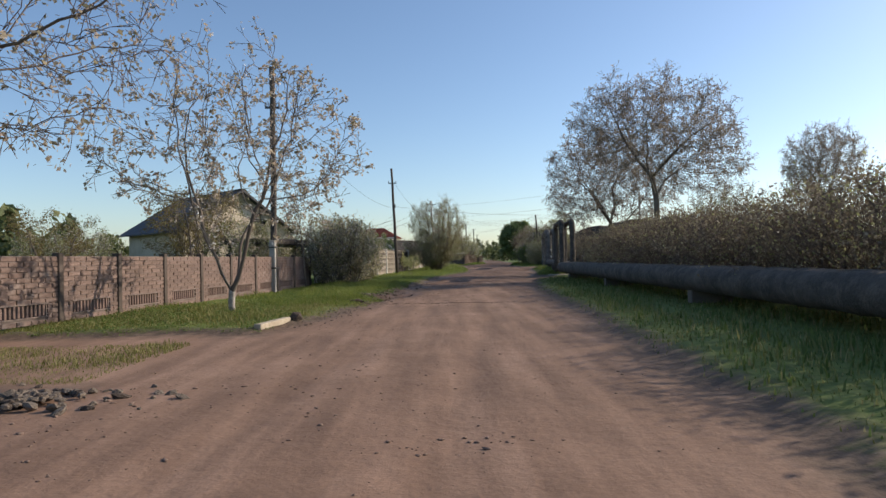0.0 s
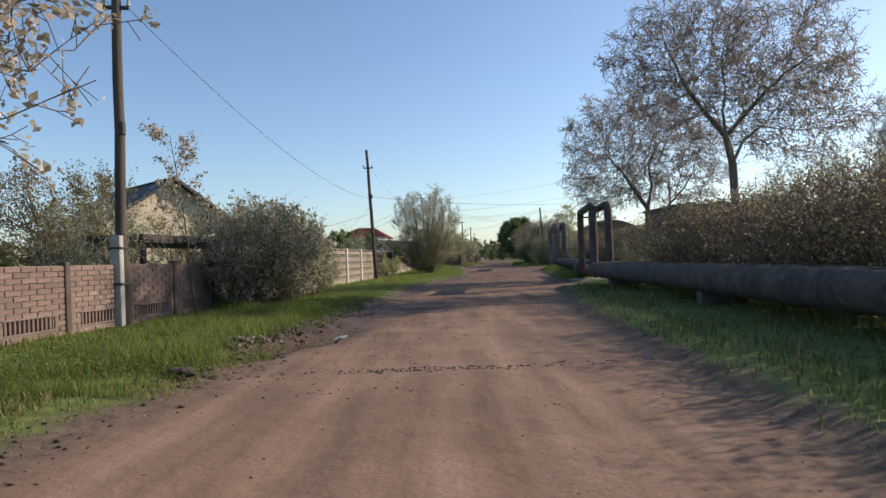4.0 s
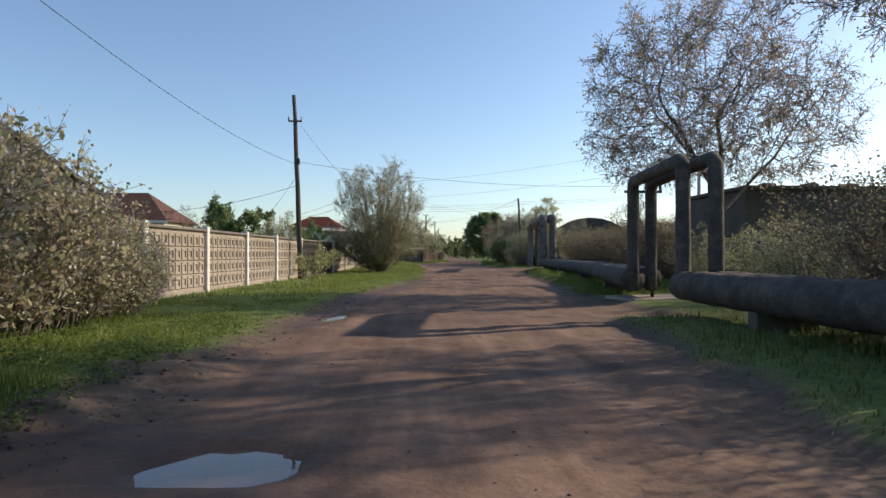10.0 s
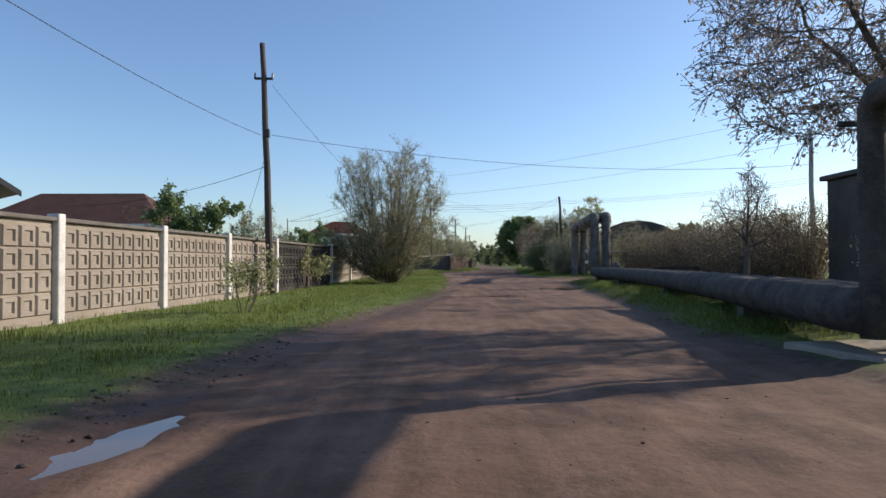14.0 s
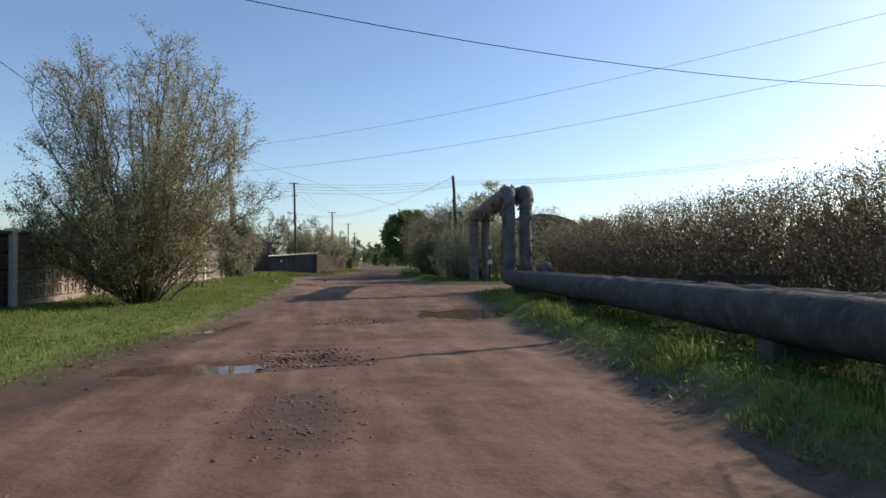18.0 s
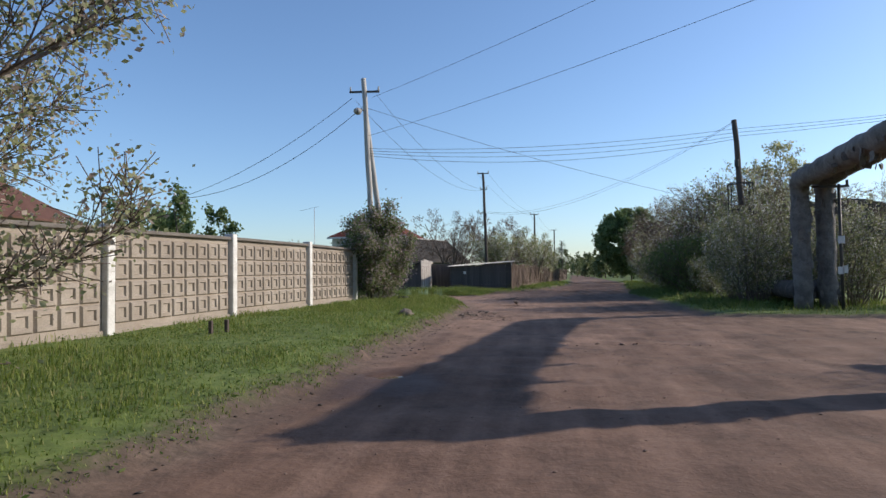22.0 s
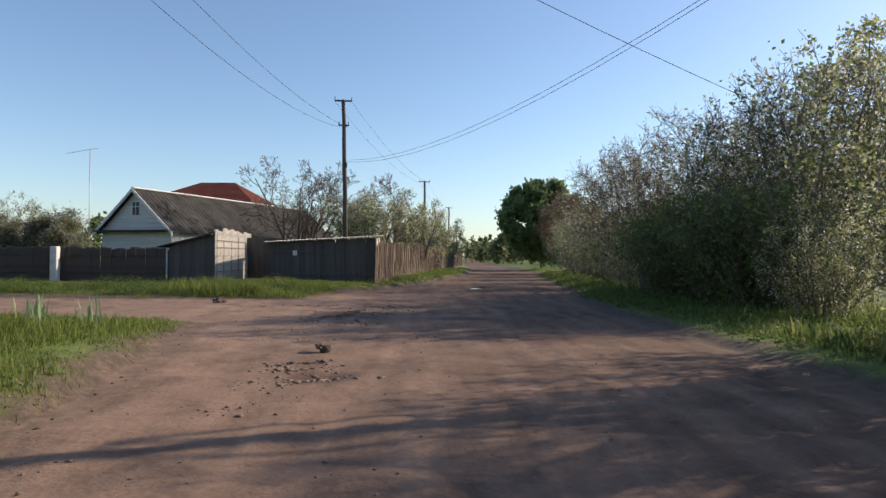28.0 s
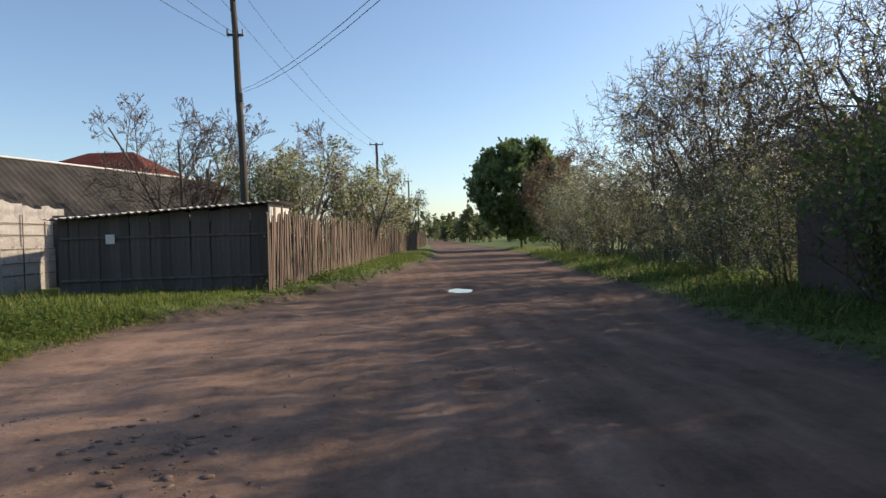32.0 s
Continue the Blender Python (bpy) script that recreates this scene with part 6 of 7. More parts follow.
picket_fence("weathered brown picket fence along the road verge", [(3.42, 107.7), (4.0, 112.6), (4.9, 120.0), (6.3, 134.0)], 0.105, 1, 1.0, (0.45, 1.2), 0.1)
picket_fence("weathered brown picket fence along the road verge", [(6.3, 134.0), (8.2, 150.0), (10.5, 175)], 0.16, 2)
yard = thing("board_fence", "low close-boarded dark fence along the side street", "fence")
for (xa, ya), (xb, yb) in zip([(-4.75, 107.0), (-9.5, 106.3)], [(-9.5, 106.3), (-16.0, 105.4)]):
    L_ = math.hypot(xb - xa, yb - ya)
    a_ = math.degrees(math.atan2(yb - ya, xb - xa))
    nb_ = int(L_ / 0.18)
    for i in range(nb_):
        u = (i + 0.5) / nb_
        bx, by = xa + (xb - xa) * u, ya + (yb - ya) * u
        ob = part("board", dark_boards[rr.randrange(5)], None, yard)
        ob.matrix_basis = pose(bx, by, gz(bx, by) - 0.05, rr.uniform(-1.5, 1.5), rr.gauss(0, 0.8), a_) @ Matrix.Diagonal((1, 1, 0.82 + rr.uniform(-0.03, 0.03), 1))
    for z in (0.35, 1.0):
        b_ = part("rail", box_bm(0, L_, 0.03, 0.07, z, z + 0.06), "dark_post", yard)
        b_.matrix_basis = pose(xa, ya, gz(xa, ya), 0, -math.degrees(math.atan2(gz(xb, yb) - gz(xa, ya), L_)), a_)
gp = thing("gatepost", "pale concrete gatepost in the board fence", "post", (-8.6, 106.2, 0.1))
part("shaft", box_bm(-0.13, 0.13, -0.13, 0.13, -0.1, 1.5, bevel=0.02), "white_post", gp)

# houses
gable_house("old house with white boarded gable and long slate roof", (-11.2, 118.5, 0), -22, 5.2, 17, 2.75, 5.0, "white_siding", "slate", 0.35, [(0.0, 3.6, 0.5, 0.75)], "white_trim", 0.34)


hip_house("tall house with dark red hipped metal roof beyond the sheds", (-20.5, 141, 0), -4, 9.5, 9, 6.3, 8.6, "cream_plaster", "roof_red")
gable_house("small outbuilding with corrugated slate roof in the yard", (-17.5, 121, 0), 70, 4, 5, 2.2, 3.1, "grey_board", "slate", 0.3, [], "dark_post", 0.34)
ant = thing("aerial_mast", "thin steel mast with television aerial", "antenna", (-16.6, 123.6, 0))
part("mast", pipe_mesh("mast", [(0, 0, 0), (0, 0, 8.2)], 0.03, 6), "metal_sheet", ant)
part("aerial", pipe_mesh("aerial", [(-1.5, 0, 7.9), (0, 0, 8.2), (0.5, 0, 8.25)], 0.014, 5), "metal_sheet", ant)

# arched hangar beyond the side road
hang = thing("hangar", "arched metal hangar with dark roof beyond the trees", "hangar", (26, 116, 0), -10)
bm = bmesh.new()
prof = [(7.5 * math.cos(math.pi * i / 14) + 2.5, 6.8 * math.sin(math.pi * i / 14)) for i in range(15)]
for r_, y0 in ((1.0, 0.0),):
    a_ = [bm.verts.new((x, 0, z)) for x, z in prof]
    b_ = [bm.verts.new((x, 22, z)) for x, z in prof]
    for i in range(14):
        bm.faces.new((a_[i], b_[i], b_[i + 1], a_[i + 1]))
    bm.faces.new(a_[::-1])
    bm.faces.new(b_)
part("shell", bm, "roof_dark", hang)
bm = bmesh.new()
for (xa, za), (xb, zb) in zip(prof[1:4], prof[2:5]):
    roof_slab(bm, (xa * 1.005, -0.3, za + 0.12), (xb * 1.005, -0.3, zb + 0.12), (xb * 1.005, 0.1, zb + 0.12), (xa * 1.005, 0.1, za + 0.12), 0.2)
part("edge_trim", bm, "metal_sheet", hang, "bright metal edge")

# ---- far trees, right-hand thicket ----
dome = colonize(101, [(-1, [(0, 0, -0.1), (0, 0, 1.5), (0, 0, 3.0)])], cloud(101, 520, [(0, 0, 5.4, 4.7, 4.7, 4.4, 1.0)], 0.35, 1.2), 0.5, 8.0, 0.8, 0.02, 0.12, 0.012, 0.45, 0.06, 5, 0.7, 0.1)
chestnut = make_tree("chestnut_tree", "large round dark green chestnut tree beside the road", "tree", 101, "bark", [("leaves", "leaf_dark", 7.0, 0.24, 0.20)], (17.7, 150, 0), limbs=False, grown=dome)
orchard = make_tree("apple_tree", "apple tree with white blossom and young leaves", "tree", 111, "bark", [("leaves", "leaf_olive", 2.0, 0.07, 0.11), ("low_leaves", "leaf_under", 1.0, 0.07, 0.12), ("blossom", "blossom", 1.3, 0.055, 0.11)], (5.0, 124, 0), stems=3, height=4.2, radius=0.10, levels=3, kids=(7, 6, 4), ratio=0.52, angle=48, wobble=0.17, tropism=0.02, stem_spread=0.6, first=0.2, limbs=False, fit=(4.9, 2.7))
for x, y, a, s in ((2.6, 119, 40, 1.0), (4.2, 130, 110, 1.05), (5.8, 138, 190, 0.95), (0.6, 121, 260, 0.95), (7.2, 147, 20, 1.0)):
    put(orchard, x, y, a, s)
bare = make_tree("bare_tree", "bare fruit tree with fine upright twigs", "tree", 121, "bark", [("young_foliage", "leaf_grey", 0.12, 0.05, 0.06)], (-2.4, 121.5, 0), stems=5, height=5.4, radius=0.12, levels=4, kids=(8, 7, 5, 3), ratio=0.5, angle=46, wobble=0.12, tropism=0.05, stem_spread=0.65, first=0.16, foot=0.05, limbs=False, min_r=0.010, fit=(7.2, 4.0))
put(bare, 1.4, 125.0, 100, 0.9)
put(bare, 16.4, 104.5, 50, 0.85)
put(bare, 15.8, 111.0, 250, 0.8)
dfence = thing("board_fence", "tall dark weathered board fence overgrown by the thicket", "fence", (0, 0, 0))
n_ = 38
for i in range(n_):
    u = (i + 0.5) / n_
    bx, by = 12.75 + 0.47 * u, 97.4 + 7.1 * u
    ob = part("board", dark_boards[i % 5], None, dfence)
    ob.matrix_basis = pose(bx, by, gz(bx, by) - 0.05, 0, rr.uniform(-0.8, 0.8), 86.2) @ Matrix.Diagonal((1, 1, 1.0 + rr.uniform(-0.03, 0.03), 1))
for z in (0.5, 1.4):
    b_ = part("rail", box_bm(0, 7.1, -0.08, -0.03, z, z + 0.07, bevel=0.008), "dark_post", dfence)
    b_.matrix_basis = pose(12.75, 97.4, gz(12.75, 97.4), 0, 0, 86.2)
# thicket along the right: blossoming hawthorn, plum and wild apple
thorn = make_tree("hawthorn_bush", "dense wild plum thicket with pale blossom", "bush", 131, "bark", [("leaves", "leaf_olive", 1.1, 0.05, 0.06), ("low_leaves", "leaf_under", 0.6, 0.05, 0.08), ("blossom", "blossom", 0.85, 0.034, 0.06)], (14.2, 88.4, 0), twig="twig_grey", limbs=False, min_r=0.004, grown=fan_bush(131, 24, 4.2, 2.4, 0.7, 0.035, 12, 3, 0.6))
for x, y, a, s in ((14.6, 96.6, 80, 0.75), (14.9, 99.8, 170, 0.8), (17.8, 103.5, 310, 1.1), (15.4, 97.8, 250, 1.5), (16.8, 101.6, 130, 1.4), (13.8, 105.4, 280, 0.72), (14.6, 109.5, 30, 0.75), (15.3, 115, 140, 0.85), (15.8, 121, 240, 1.1), (16.6, 127, 330, 1.1), (17.4, 133, 60, 1.15), (15.4, 86.0, 300, 0.75), (13.2, 90.0, 220, 0.85), (12.9, 87.4, 130, 0.8), (13.4, 94.2, 10, 0.55), (17.2, 88.6, 50, 0.9), (19.5, 84.5, 90, 0.8)):
    put(thorn, x, y, a, s)
crooked = colonize(141, [(-1, [(0, 0, -0.05), (-0.05, 0, 0.5), (-0.1, 0.05, 1.0)]), (2, [(-0.5, 0.1, 1.6), (-0.9, 0.2, 2.2)]), (2, [(0.3, -0.2, 1.7), (0.5, -0.5, 2.4)]), (2, [(0.0, 0.5, 1.6), (0.1, 1.0, 2.3)]), (1, [(0.5, 0.3, 1.2), (1.1, 0.4, 1.8)])],
                   cloud(141, 620, [(-0.2, 0, 3.9, 3.3, 3.2, 2.4, 1.0), (0.3, 0, 5.2, 1.8, 1.8, 1.4, 0.25)], 0.6, 1.3), 0.3, 5.0, 0.48, 0.06, 0.24, 0.0075, 0.47, 0.03, 4, 0.55, -0.1)
wild = make_tree("wild_apple_tree", "rough wild apple tree with crooked branches", "tree", 141, "bark", [("leaves", "leaf_olive", 0.42, 0.05, 0.05), ("blossom", "blossom", 0.3, 0.04, 0.05)], (15.8, 98.2, 0), limbs=False, grown=crooked)
for x, y, a, s in ((14.9, 103.6, 150, 1.0), (14.8, 108.8, 20, 1.0), (15.2, 114.2, 260, 1.05), (18.6, 86.5, 40, 0.75), (15.0, 88.6, 120, 0.8), (14.6, 31.2, 80, 0.72), (16.2, 37.5, 10, 0.8)):
    put(wild, x, y, a, s)
tiers = colonize(145, [(-1, [(0, 0, -0.05), (-0.05, 0.0, 1.6), (-0.1, 0.1, 3.2), (-0.05, 0.05, 4.8), (-0.1, 0.0, 6.4), (-0.05, 0, 7.8)])],
                 cloud(145, 420, [(-0.3, 0, 4.2, 2.6, 2.2, 0.5, 1.0), (-0.2, 0, 5.6, 2.3, 2.0, 0.42, 0.9), (-0.3, 0, 6.8, 1.8, 1.6, 0.4, 0.7), (-0.1, 0, 7.9, 0.9, 0.9, 0.5, 0.4), (0, 0, 2.8, 2.2, 2.0, 0.5, 0.7)], 0.5, 1.8), 0.3, 5.0, 0.5, 0.0, 0.16, 0.0075, 0.47, 0.02, 4, 0.5, 0.0)
make_tree("wild_pear_tree", "tall wild pear with level tiers of pale young leaves", "tree", 145, "bark", [("tufted_foliage", "leaf_olive", 6.0, 0.085, 0.09, 0.7), ("leaves", "leaf_olive", 0.8, 0.06, 0.06)], (18.6, 100.1, 0), limbs=False, grown=tiers)
rust_dome = colonize(147, [(-1, [(0, 0, -0.1), (0, 0, 1.0), (0.1, 0, 1.8)])], cloud(147, 300, [(0, 0, 4.2, 2.9, 2.9, 2.9, 1.0)], 0.35, 0.9), 0.4, 7.0, 0.65, 0.03, 0.14, 0.011, 0.46, 0.05, 5, 0.6, 0.05)
make_tree("pear_tree", "round pear tree with reddish-brown young leaves", "tree", 147, "bark", [("leaves", "leaf_russet", 3.0, 0.09, 0.12)], (17.6, 136.0, 0), limbs=False, grown=rust_dome)
make_tree("pollard_tree", "pollarded bare tree with a spray of thin shoots", "tree", 151, "bark", [("young_foliage", "leaf_grey", 0.2, 0.035, 0.05)], (11.0, 50.5, 0), stems=1, height=3.0, radius=0.13, levels=3, kids=(13, 9, 6), ratio=0.55, angle=58, wobble=0.16, tropism=0.05, first=0.45, fit=(4.2, 1.55))
cherry = make_tree("cherry_tree", "small cherry tree with tufted dark leaves behind the fence", "tree", 161, "bark", [("leaves", "leaf_dark", 9.0, 0.10, 0.10)], (-8.3, 57.4, 0), stems=5, height=3.4, radius=0.07, levels=2, kids=(9, 5), ratio=0.4, angle=46, wobble=0.1, tropism=0.06, stem_spread=0.8, first=0.3, foot=0.04, limbs=False, fit=(4.25, 2.4))
put(cherry, -8.5, 86.0, 140, 1.0)
put(bare, -12.5, 66, 20, 0.6)
put(thorn, -12.5, 84, 60, 0.75)
put(thorn, -10.2, 83.0, 160, 0.65, 0.75)
put(orchard, -6.6, 60.5, 40, 0.55, 0.75)
put(thorn, -7.0, 66.0, 20, 0.7)
put(thorn, -10.5, 40.5, 20, 0.75)
put(thorn, -12.5, 22.0, 20, 0.6)
put(thorn, -15.0, 26.0, 90, 0.65)
put(thorn, -19.0, 30.0, 190, 0.7)
put(thorn, -8.6, 27.2, 290, 0.75)
put(thorn, 10.6, 38.0, 30, 0.5, 0.5)
put(thorn, 11.6, 40.8, 130, 0.6, 0.5)
put(thorn, 10.2, 34.6, 230, 0.5, 0.45)
put(thorn, 10.6, 43.2, 300, 0.5, 0.5)
put(lilac, -9.5, 107.7, 40, 0.8, 0.7)
put(lilac, -11.6, 107.6, 140, 0.8, 0.65)
put(thorn, -14.6, 113.0, 10, 0.85, 0.9)
put(thorn, -17.5, 112.0, 60, 0.9)
put(thorn, -11.9, 112.6, 90, 0.6, 0.75)
brown = make_tree("plum_tree", "garden tree with brownish young leaves behind the fence", "tree", 181, "bark", [("leaves", "leaf_brown", 5.0, 0.06, 0.13)], (-13.2, 33.5, 0), stems=4, height=4.6, radius=0.08, levels=2, kids=(9, 7), ratio=0.5, angle=46, wobble=0.15, tropism=0.02, stem_spread=0.6, first=0.15, limbs=False, fit=(5.2, 2.8))
put(brown, -10.6, 36.5, 80, 0.7)
put(brown, -12.2, 31.5, 40, 0.95)
put(brown, -12.0, 19.5, 160, 0.55)
sapling = make_tree("sapling", "slim sapling with sparse young leaves", "tree", 191, "bark", [("leaves", "leaf_walnut", 3.0, 0.06, 0.06)], (-5.9, 26.9, 0.05), stems=1, height=4.6, radius=0.035, levels=2, kids=(16, 5), ratio=0.32, angle=48, wobble=0.08, tropism=0.06, first=0.3, min_r=0.004, limbs=False, fit=(4.9, 1.1))


def wood_line(label, seed, boxes):
    """A far belt of small trees, joined: short trunks and many leaf clumps."""
    r = np.random.RandomState(seed)
    segs, tips = [], []
    for x0, x1, y0, y1, n, h in boxes:
        for _ in range(n):
            x, y = r.uniform(x0, x1), r.uniform(y0, y1)
            hh = h * r.uniform(0.6, 1.25)
            segs.append((x, y, 0, x + r.normal() * 0.4, y, hh * 0.7, 0.16, 0.06))
            for _k in range(60):
                u = r.rand()
                w = hh * 0.30 * math.sin(math.pi * min(1, 0.18 + u * 0.85))
                a = r.rand() * 6.283
                k_ = w * math.sqrt(r.rand())
                tips.append((x + k_ * math.cos(a), y + k_ * math.sin(a), hh * (0.15 + 0.85 * u), 0, 0, 1))
    root = thing("woodland", label, "trees", kind="stuff")
    part("trunks", mesh_np("trunks", *tubes(segs, 5)), "bark", root)
    part("foliage", leaf_mesh("foliage", seed, np.array(tips), 5, 0.55, 0.35), "leaf_far", root)


wood_line("far belt of hazy green trees at the end of the road", 171, [(-8, 11, 215, 300, 26, 6.0), (-2, 40, 330, 380, 40, 9.0), (19, 40, 160, 300, 30, 6.5), (-70, -14, 175, 240, 50, 7.0), (24, 120, 150, 260, 60, 7.0), (40, 110, 60, 140, 50, 6.0), (-80, -24, 40, 110, 50, 5.0), (-70, -20, 0, 40, 26, 4.5), (30, 90, 0, 60, 30, 5.5)])

# ---- cables ----
def cable(a, b_, sag, r=0.008):
    a, b_ = Vector(a), Vector(b_)
    n = 14
    pts = [a.lerp(b_, i / n) - Vector((0, 0, 4 * sag * (i / n) * (1 - i / n))) for i in range(n + 1)]
    ob = part("overhead_cable", pipe_mesh("overhead_cable", pts, r, 4, caps=False), "cable")
    tagged(ob, "thin black overhead power cable between the poles", "cable", "overhead cables")


def at(base, top, z, dx=0.0):
    u = (z - base[2]) / (top[2] - base[2])
    return Vector(base).lerp(Vector(top), u) + Vector((dx, 0, 0))


SVC = (-12.4, 92.0, 5.2)
utility_pole("slim grey service pole in the garden behind the fence", (-12.4, 92.0, 0), (-12.4, 92.0, 5.5), 0.07, 0.06, "pole_concrete")
cable(at(P0B, P0T, 7.3, 0.25), at(PAB, PAT, 5.75), 0.9)
cable(at(P0B, P0T, 7.3), (-9.5, -20, 7.6), 0.6)
cable(at(PAB, PAT, 5.85), at(PSB, PST, 5.6), 0.65)
cable(at(PAB, PAT, 7.6, 0.3), (-1.0, 66, 4.5), 0.3)
cable(at(PAB, PAT, 4.7), (-13.5, 58, 3.6), 0.35, 0.011)
cable(at(PAB, PAT, 5.2), (-10.0, 70, 3.4), 0.3)
cable(at(PBB, PBT, 6.4), at(PRB, PRT, 6.75), 0.35)
cable(at(PBB, PBT, 6.3), at(PRB, PRT, 6.6), 0.42)
cable(at(PBB, PBT, 6.5), at(PRB, PRT, 6.9), 0.3)
cable(at(PBB, PBT, 6.2), at(PRB, PRT, 6.5), 0.55)
cable(at(PRB, PRT, 6.9), (34, 86, 8.5), 0.4)
cable(at(PRB, PRT, 6.75), (34, 84, 8.2), 0.4)
cable(at(PRB, PRT, 6.6), (34, 82, 7.9), 0.4)
cable(at(PBB, PBT, 8.2), (16.5, 98.0, 4.4), 0.3)
cable(at(PBB, PBT, 8.6, -0.55), SVC, 0.5, 0.013)
cable(at(PBB, PBT, 8.3), SVC, 0.9, 0.015)
cable(at(PBB, PBT, 8.6, 0.3), (24, 62, 9.5), 0.6)
cable(at(PBB, PBT, 7.0), (26, 60, 8.2), 0.7)
cable(at(PCB, PCT, 8.4, 0.2), at(PBB, PBT, 8.7, 0.5), 0.9)
cable(at(PCB, PCT, 8.4, -0.2), at(PBB, PBT, 8.5, -0.4), 1.1)
cable(at(PCB, PCT, 6.6, 0.1), at(PRB, PRT, 7.2), 1.22)
cable(at(PCB, PCT, 6.5, 0.1), at(PRB, PRT, 7.15), 1.3)
cable(at(PCB, PCT, 9.8, 0.45), (5.5, 146, 8.9), 0.7)
cable(at(PCB, PCT, 9.8, -0.45), (4.6, 146, 8.9), 0.7)
cable((5.5, 146, 8.9), (9.4, 190, 9.8), 0.9)
cable((4.6, 146, 8.9), (8.4, 190, 9.8), 0.9)

# ---- stones, clods and litter on the road ----
def stone_mesh(seed, flat=0.6, lo=0.45):
    r = np.random.RandomState(seed)
    bm = bmesh.new()
    bmesh.ops.create_icosphere(bm, subdivisions=1, radius=1.0)
    for v in bm.verts:
        v.co *= r.uniform(lo, 1.85 - lo)
        v.co.x *= 1.0 + 0.5 * r.rand()
        v.co.z *= flat
    me = bpy.data.meshes.new("stone")
    bm.to_mesh(me)
    bm.free()
    return me


def scatter(name, label, mat, seed, spots):
    """Loose stones as one mass. spots: x, y, half width, half length, number, least and largest size."""
    r = np.random.RandomState(seed)
    kinds = []
    for s in range(5):
        m_ = stone_mesh(seed * 10 + s)
        kinds.append((np.array([v.co for v in m_.vertices]), np.array([p.vertices[:] for p in m_.polygons])))
    vs, fs, base = [], [], 0
    for x, y, ax, ay, n, s0, s1 in spots:
        px_ = x + r.normal(size=n) * ax * 0.5
        py_ = y + (r.rand(n) * 2 - 1) * ay
        z = ground_z(px_, py_)
        for i in range(n):
            v, f_ = kinds[r.randint(5)]
            s = (s0 + (s1 - s0) * r.rand() ** 4) * 0.7
            a = r.rand() * 6.283
            ca, sa = math.cos(a) * s, math.sin(a) * s
            vs.append(np.stack([px_[i] + v[:, 0] * ca - v[:, 1] * sa, py_[i] + v[:, 0] * sa + v[:, 1] * ca, z[i] + s * (0.05 + v[:, 2] * 0.8)], 1))
            fs.append(f_ + base)
            base += len(v)
    tagged(part(name, mesh_np(name, np.concatenate(vs), np.concatenate(fs)), mat), label, name.replace("_", " "), kind="stuff")


edge_spots = [(float(interp(L_EDGE, y)) - 0.15, y, 0.6, 1.0, 110, 0.008, 0.05) for y in np.arange(13, 42, 2.0)]
edge_spots += [(float(interp(L_EDGE, y)) - 0.05, y, 0.4, 1.0, 26, 0.008, 0.045) for y in np.arange(42, 92, 2.0)]
edge_spots += [(-2.45, 19.6, 0.8, 2.4, 900, 0.012, 0.075), (-2.25, 23.0, 0.9, 2.6, 900, 0.012, 0.07), (-1.9, 26.5, 0.9, 2.2, 500, 0.012, 0.06), (-0.6, 20.0, 1.6, 3.5, 700, 0.006, 0.026), (2.6, 76.0, 0.6, 3.0, 160, 0.01, 0.06)]
scatter("edge_clods", "dark clods and stones along the ragged road edge", "soil_clod", 3, edge_spots)
road_spots = [(4.1, 55.8, 0.8, 0.5, 1100, 0.008, 0.04), (5.0, 60.4, 1.2, 0.35, 360, 0.008, 0.035), (3.7, 82.4, 1.2, 1.5, 900, 0.006, 0.03), (4.1, 87.4, 0.5, 0.8, 80, 0.01, 0.05), (4.2, 88.6, 0.7, 0.5, 90, 0.012, 0.06), (3.4, 84.6, 1.2, 1.2, 200, 0.006, 0.025), (0.3, 17.9, 2.4, 0.14, 500, 0.01, 0.05), (-1.2, 6.0, 2.2, 1.6, 160, 0.008, 0.035), (-3.0, 5.0, 1.0, 1.5, 120, 0.01, 0.05), (0.0, 4.3, 0.7, 0.25, 50, 0.01, 0.04), (4.0, 96.0, 0.6, 0.7, 200, 0.012, 0.06), (7.15, 74.9, 0.9, 0.16, 260, 0.01, 0.06), (4.45, 88.6, 0.3, 0.3, 150, 0.015, 0.075), (3.8, 81.6, 0.8, 0.9, 350, 0.01, 0.05), (6.9, 64.6, 1.0, 0.4, 200, 0.01, 0.05), (4.7, 60.05, 0.75, 0.22, 420, 0.01, 0.042), (5.6, 60.85, 0.6, 0.38, 420, 0.014, 0.055), (4.2, 55.0, 0.7, 0.45, 900, 0.012, 0.05), (4.2, 52.0, 0.6, 1.2, 700, 0.008, 0.03), (4.1, 89.35, 0.4, 0.35, 300, 0.012, 0.06), (3.9, 92.6, 2.6, 1.2, 500, 0.008, 0.03), (2.2, 48.3, 0.7, 0.2, 350, 0.008, 0.032), (3.3, 54.5, 0.9, 0.2, 350, 0.008, 0.035)]
road_spots += [(3.9, 95.6, 1.3, 1.6, 700, 0.008, 0.05), (2.2, 98.6, 2.2, 0.5, 260, 0.01, 0.05), (4.6, 97.6, 0.7, 0.7, 200, 0.01, 0.06)]
road_spots += [(float(0.5 * (interp(L_EDGE, y) + interp(R_EDGE, y))), y, 4.6, 2.0, 240, 0.005, 0.026) for y in np.arange(5, 116, 3.0)]
scatter("loose_gravel", "loose reddish gravel and crumbs on the dirt road", "clod", 4, road_spots)


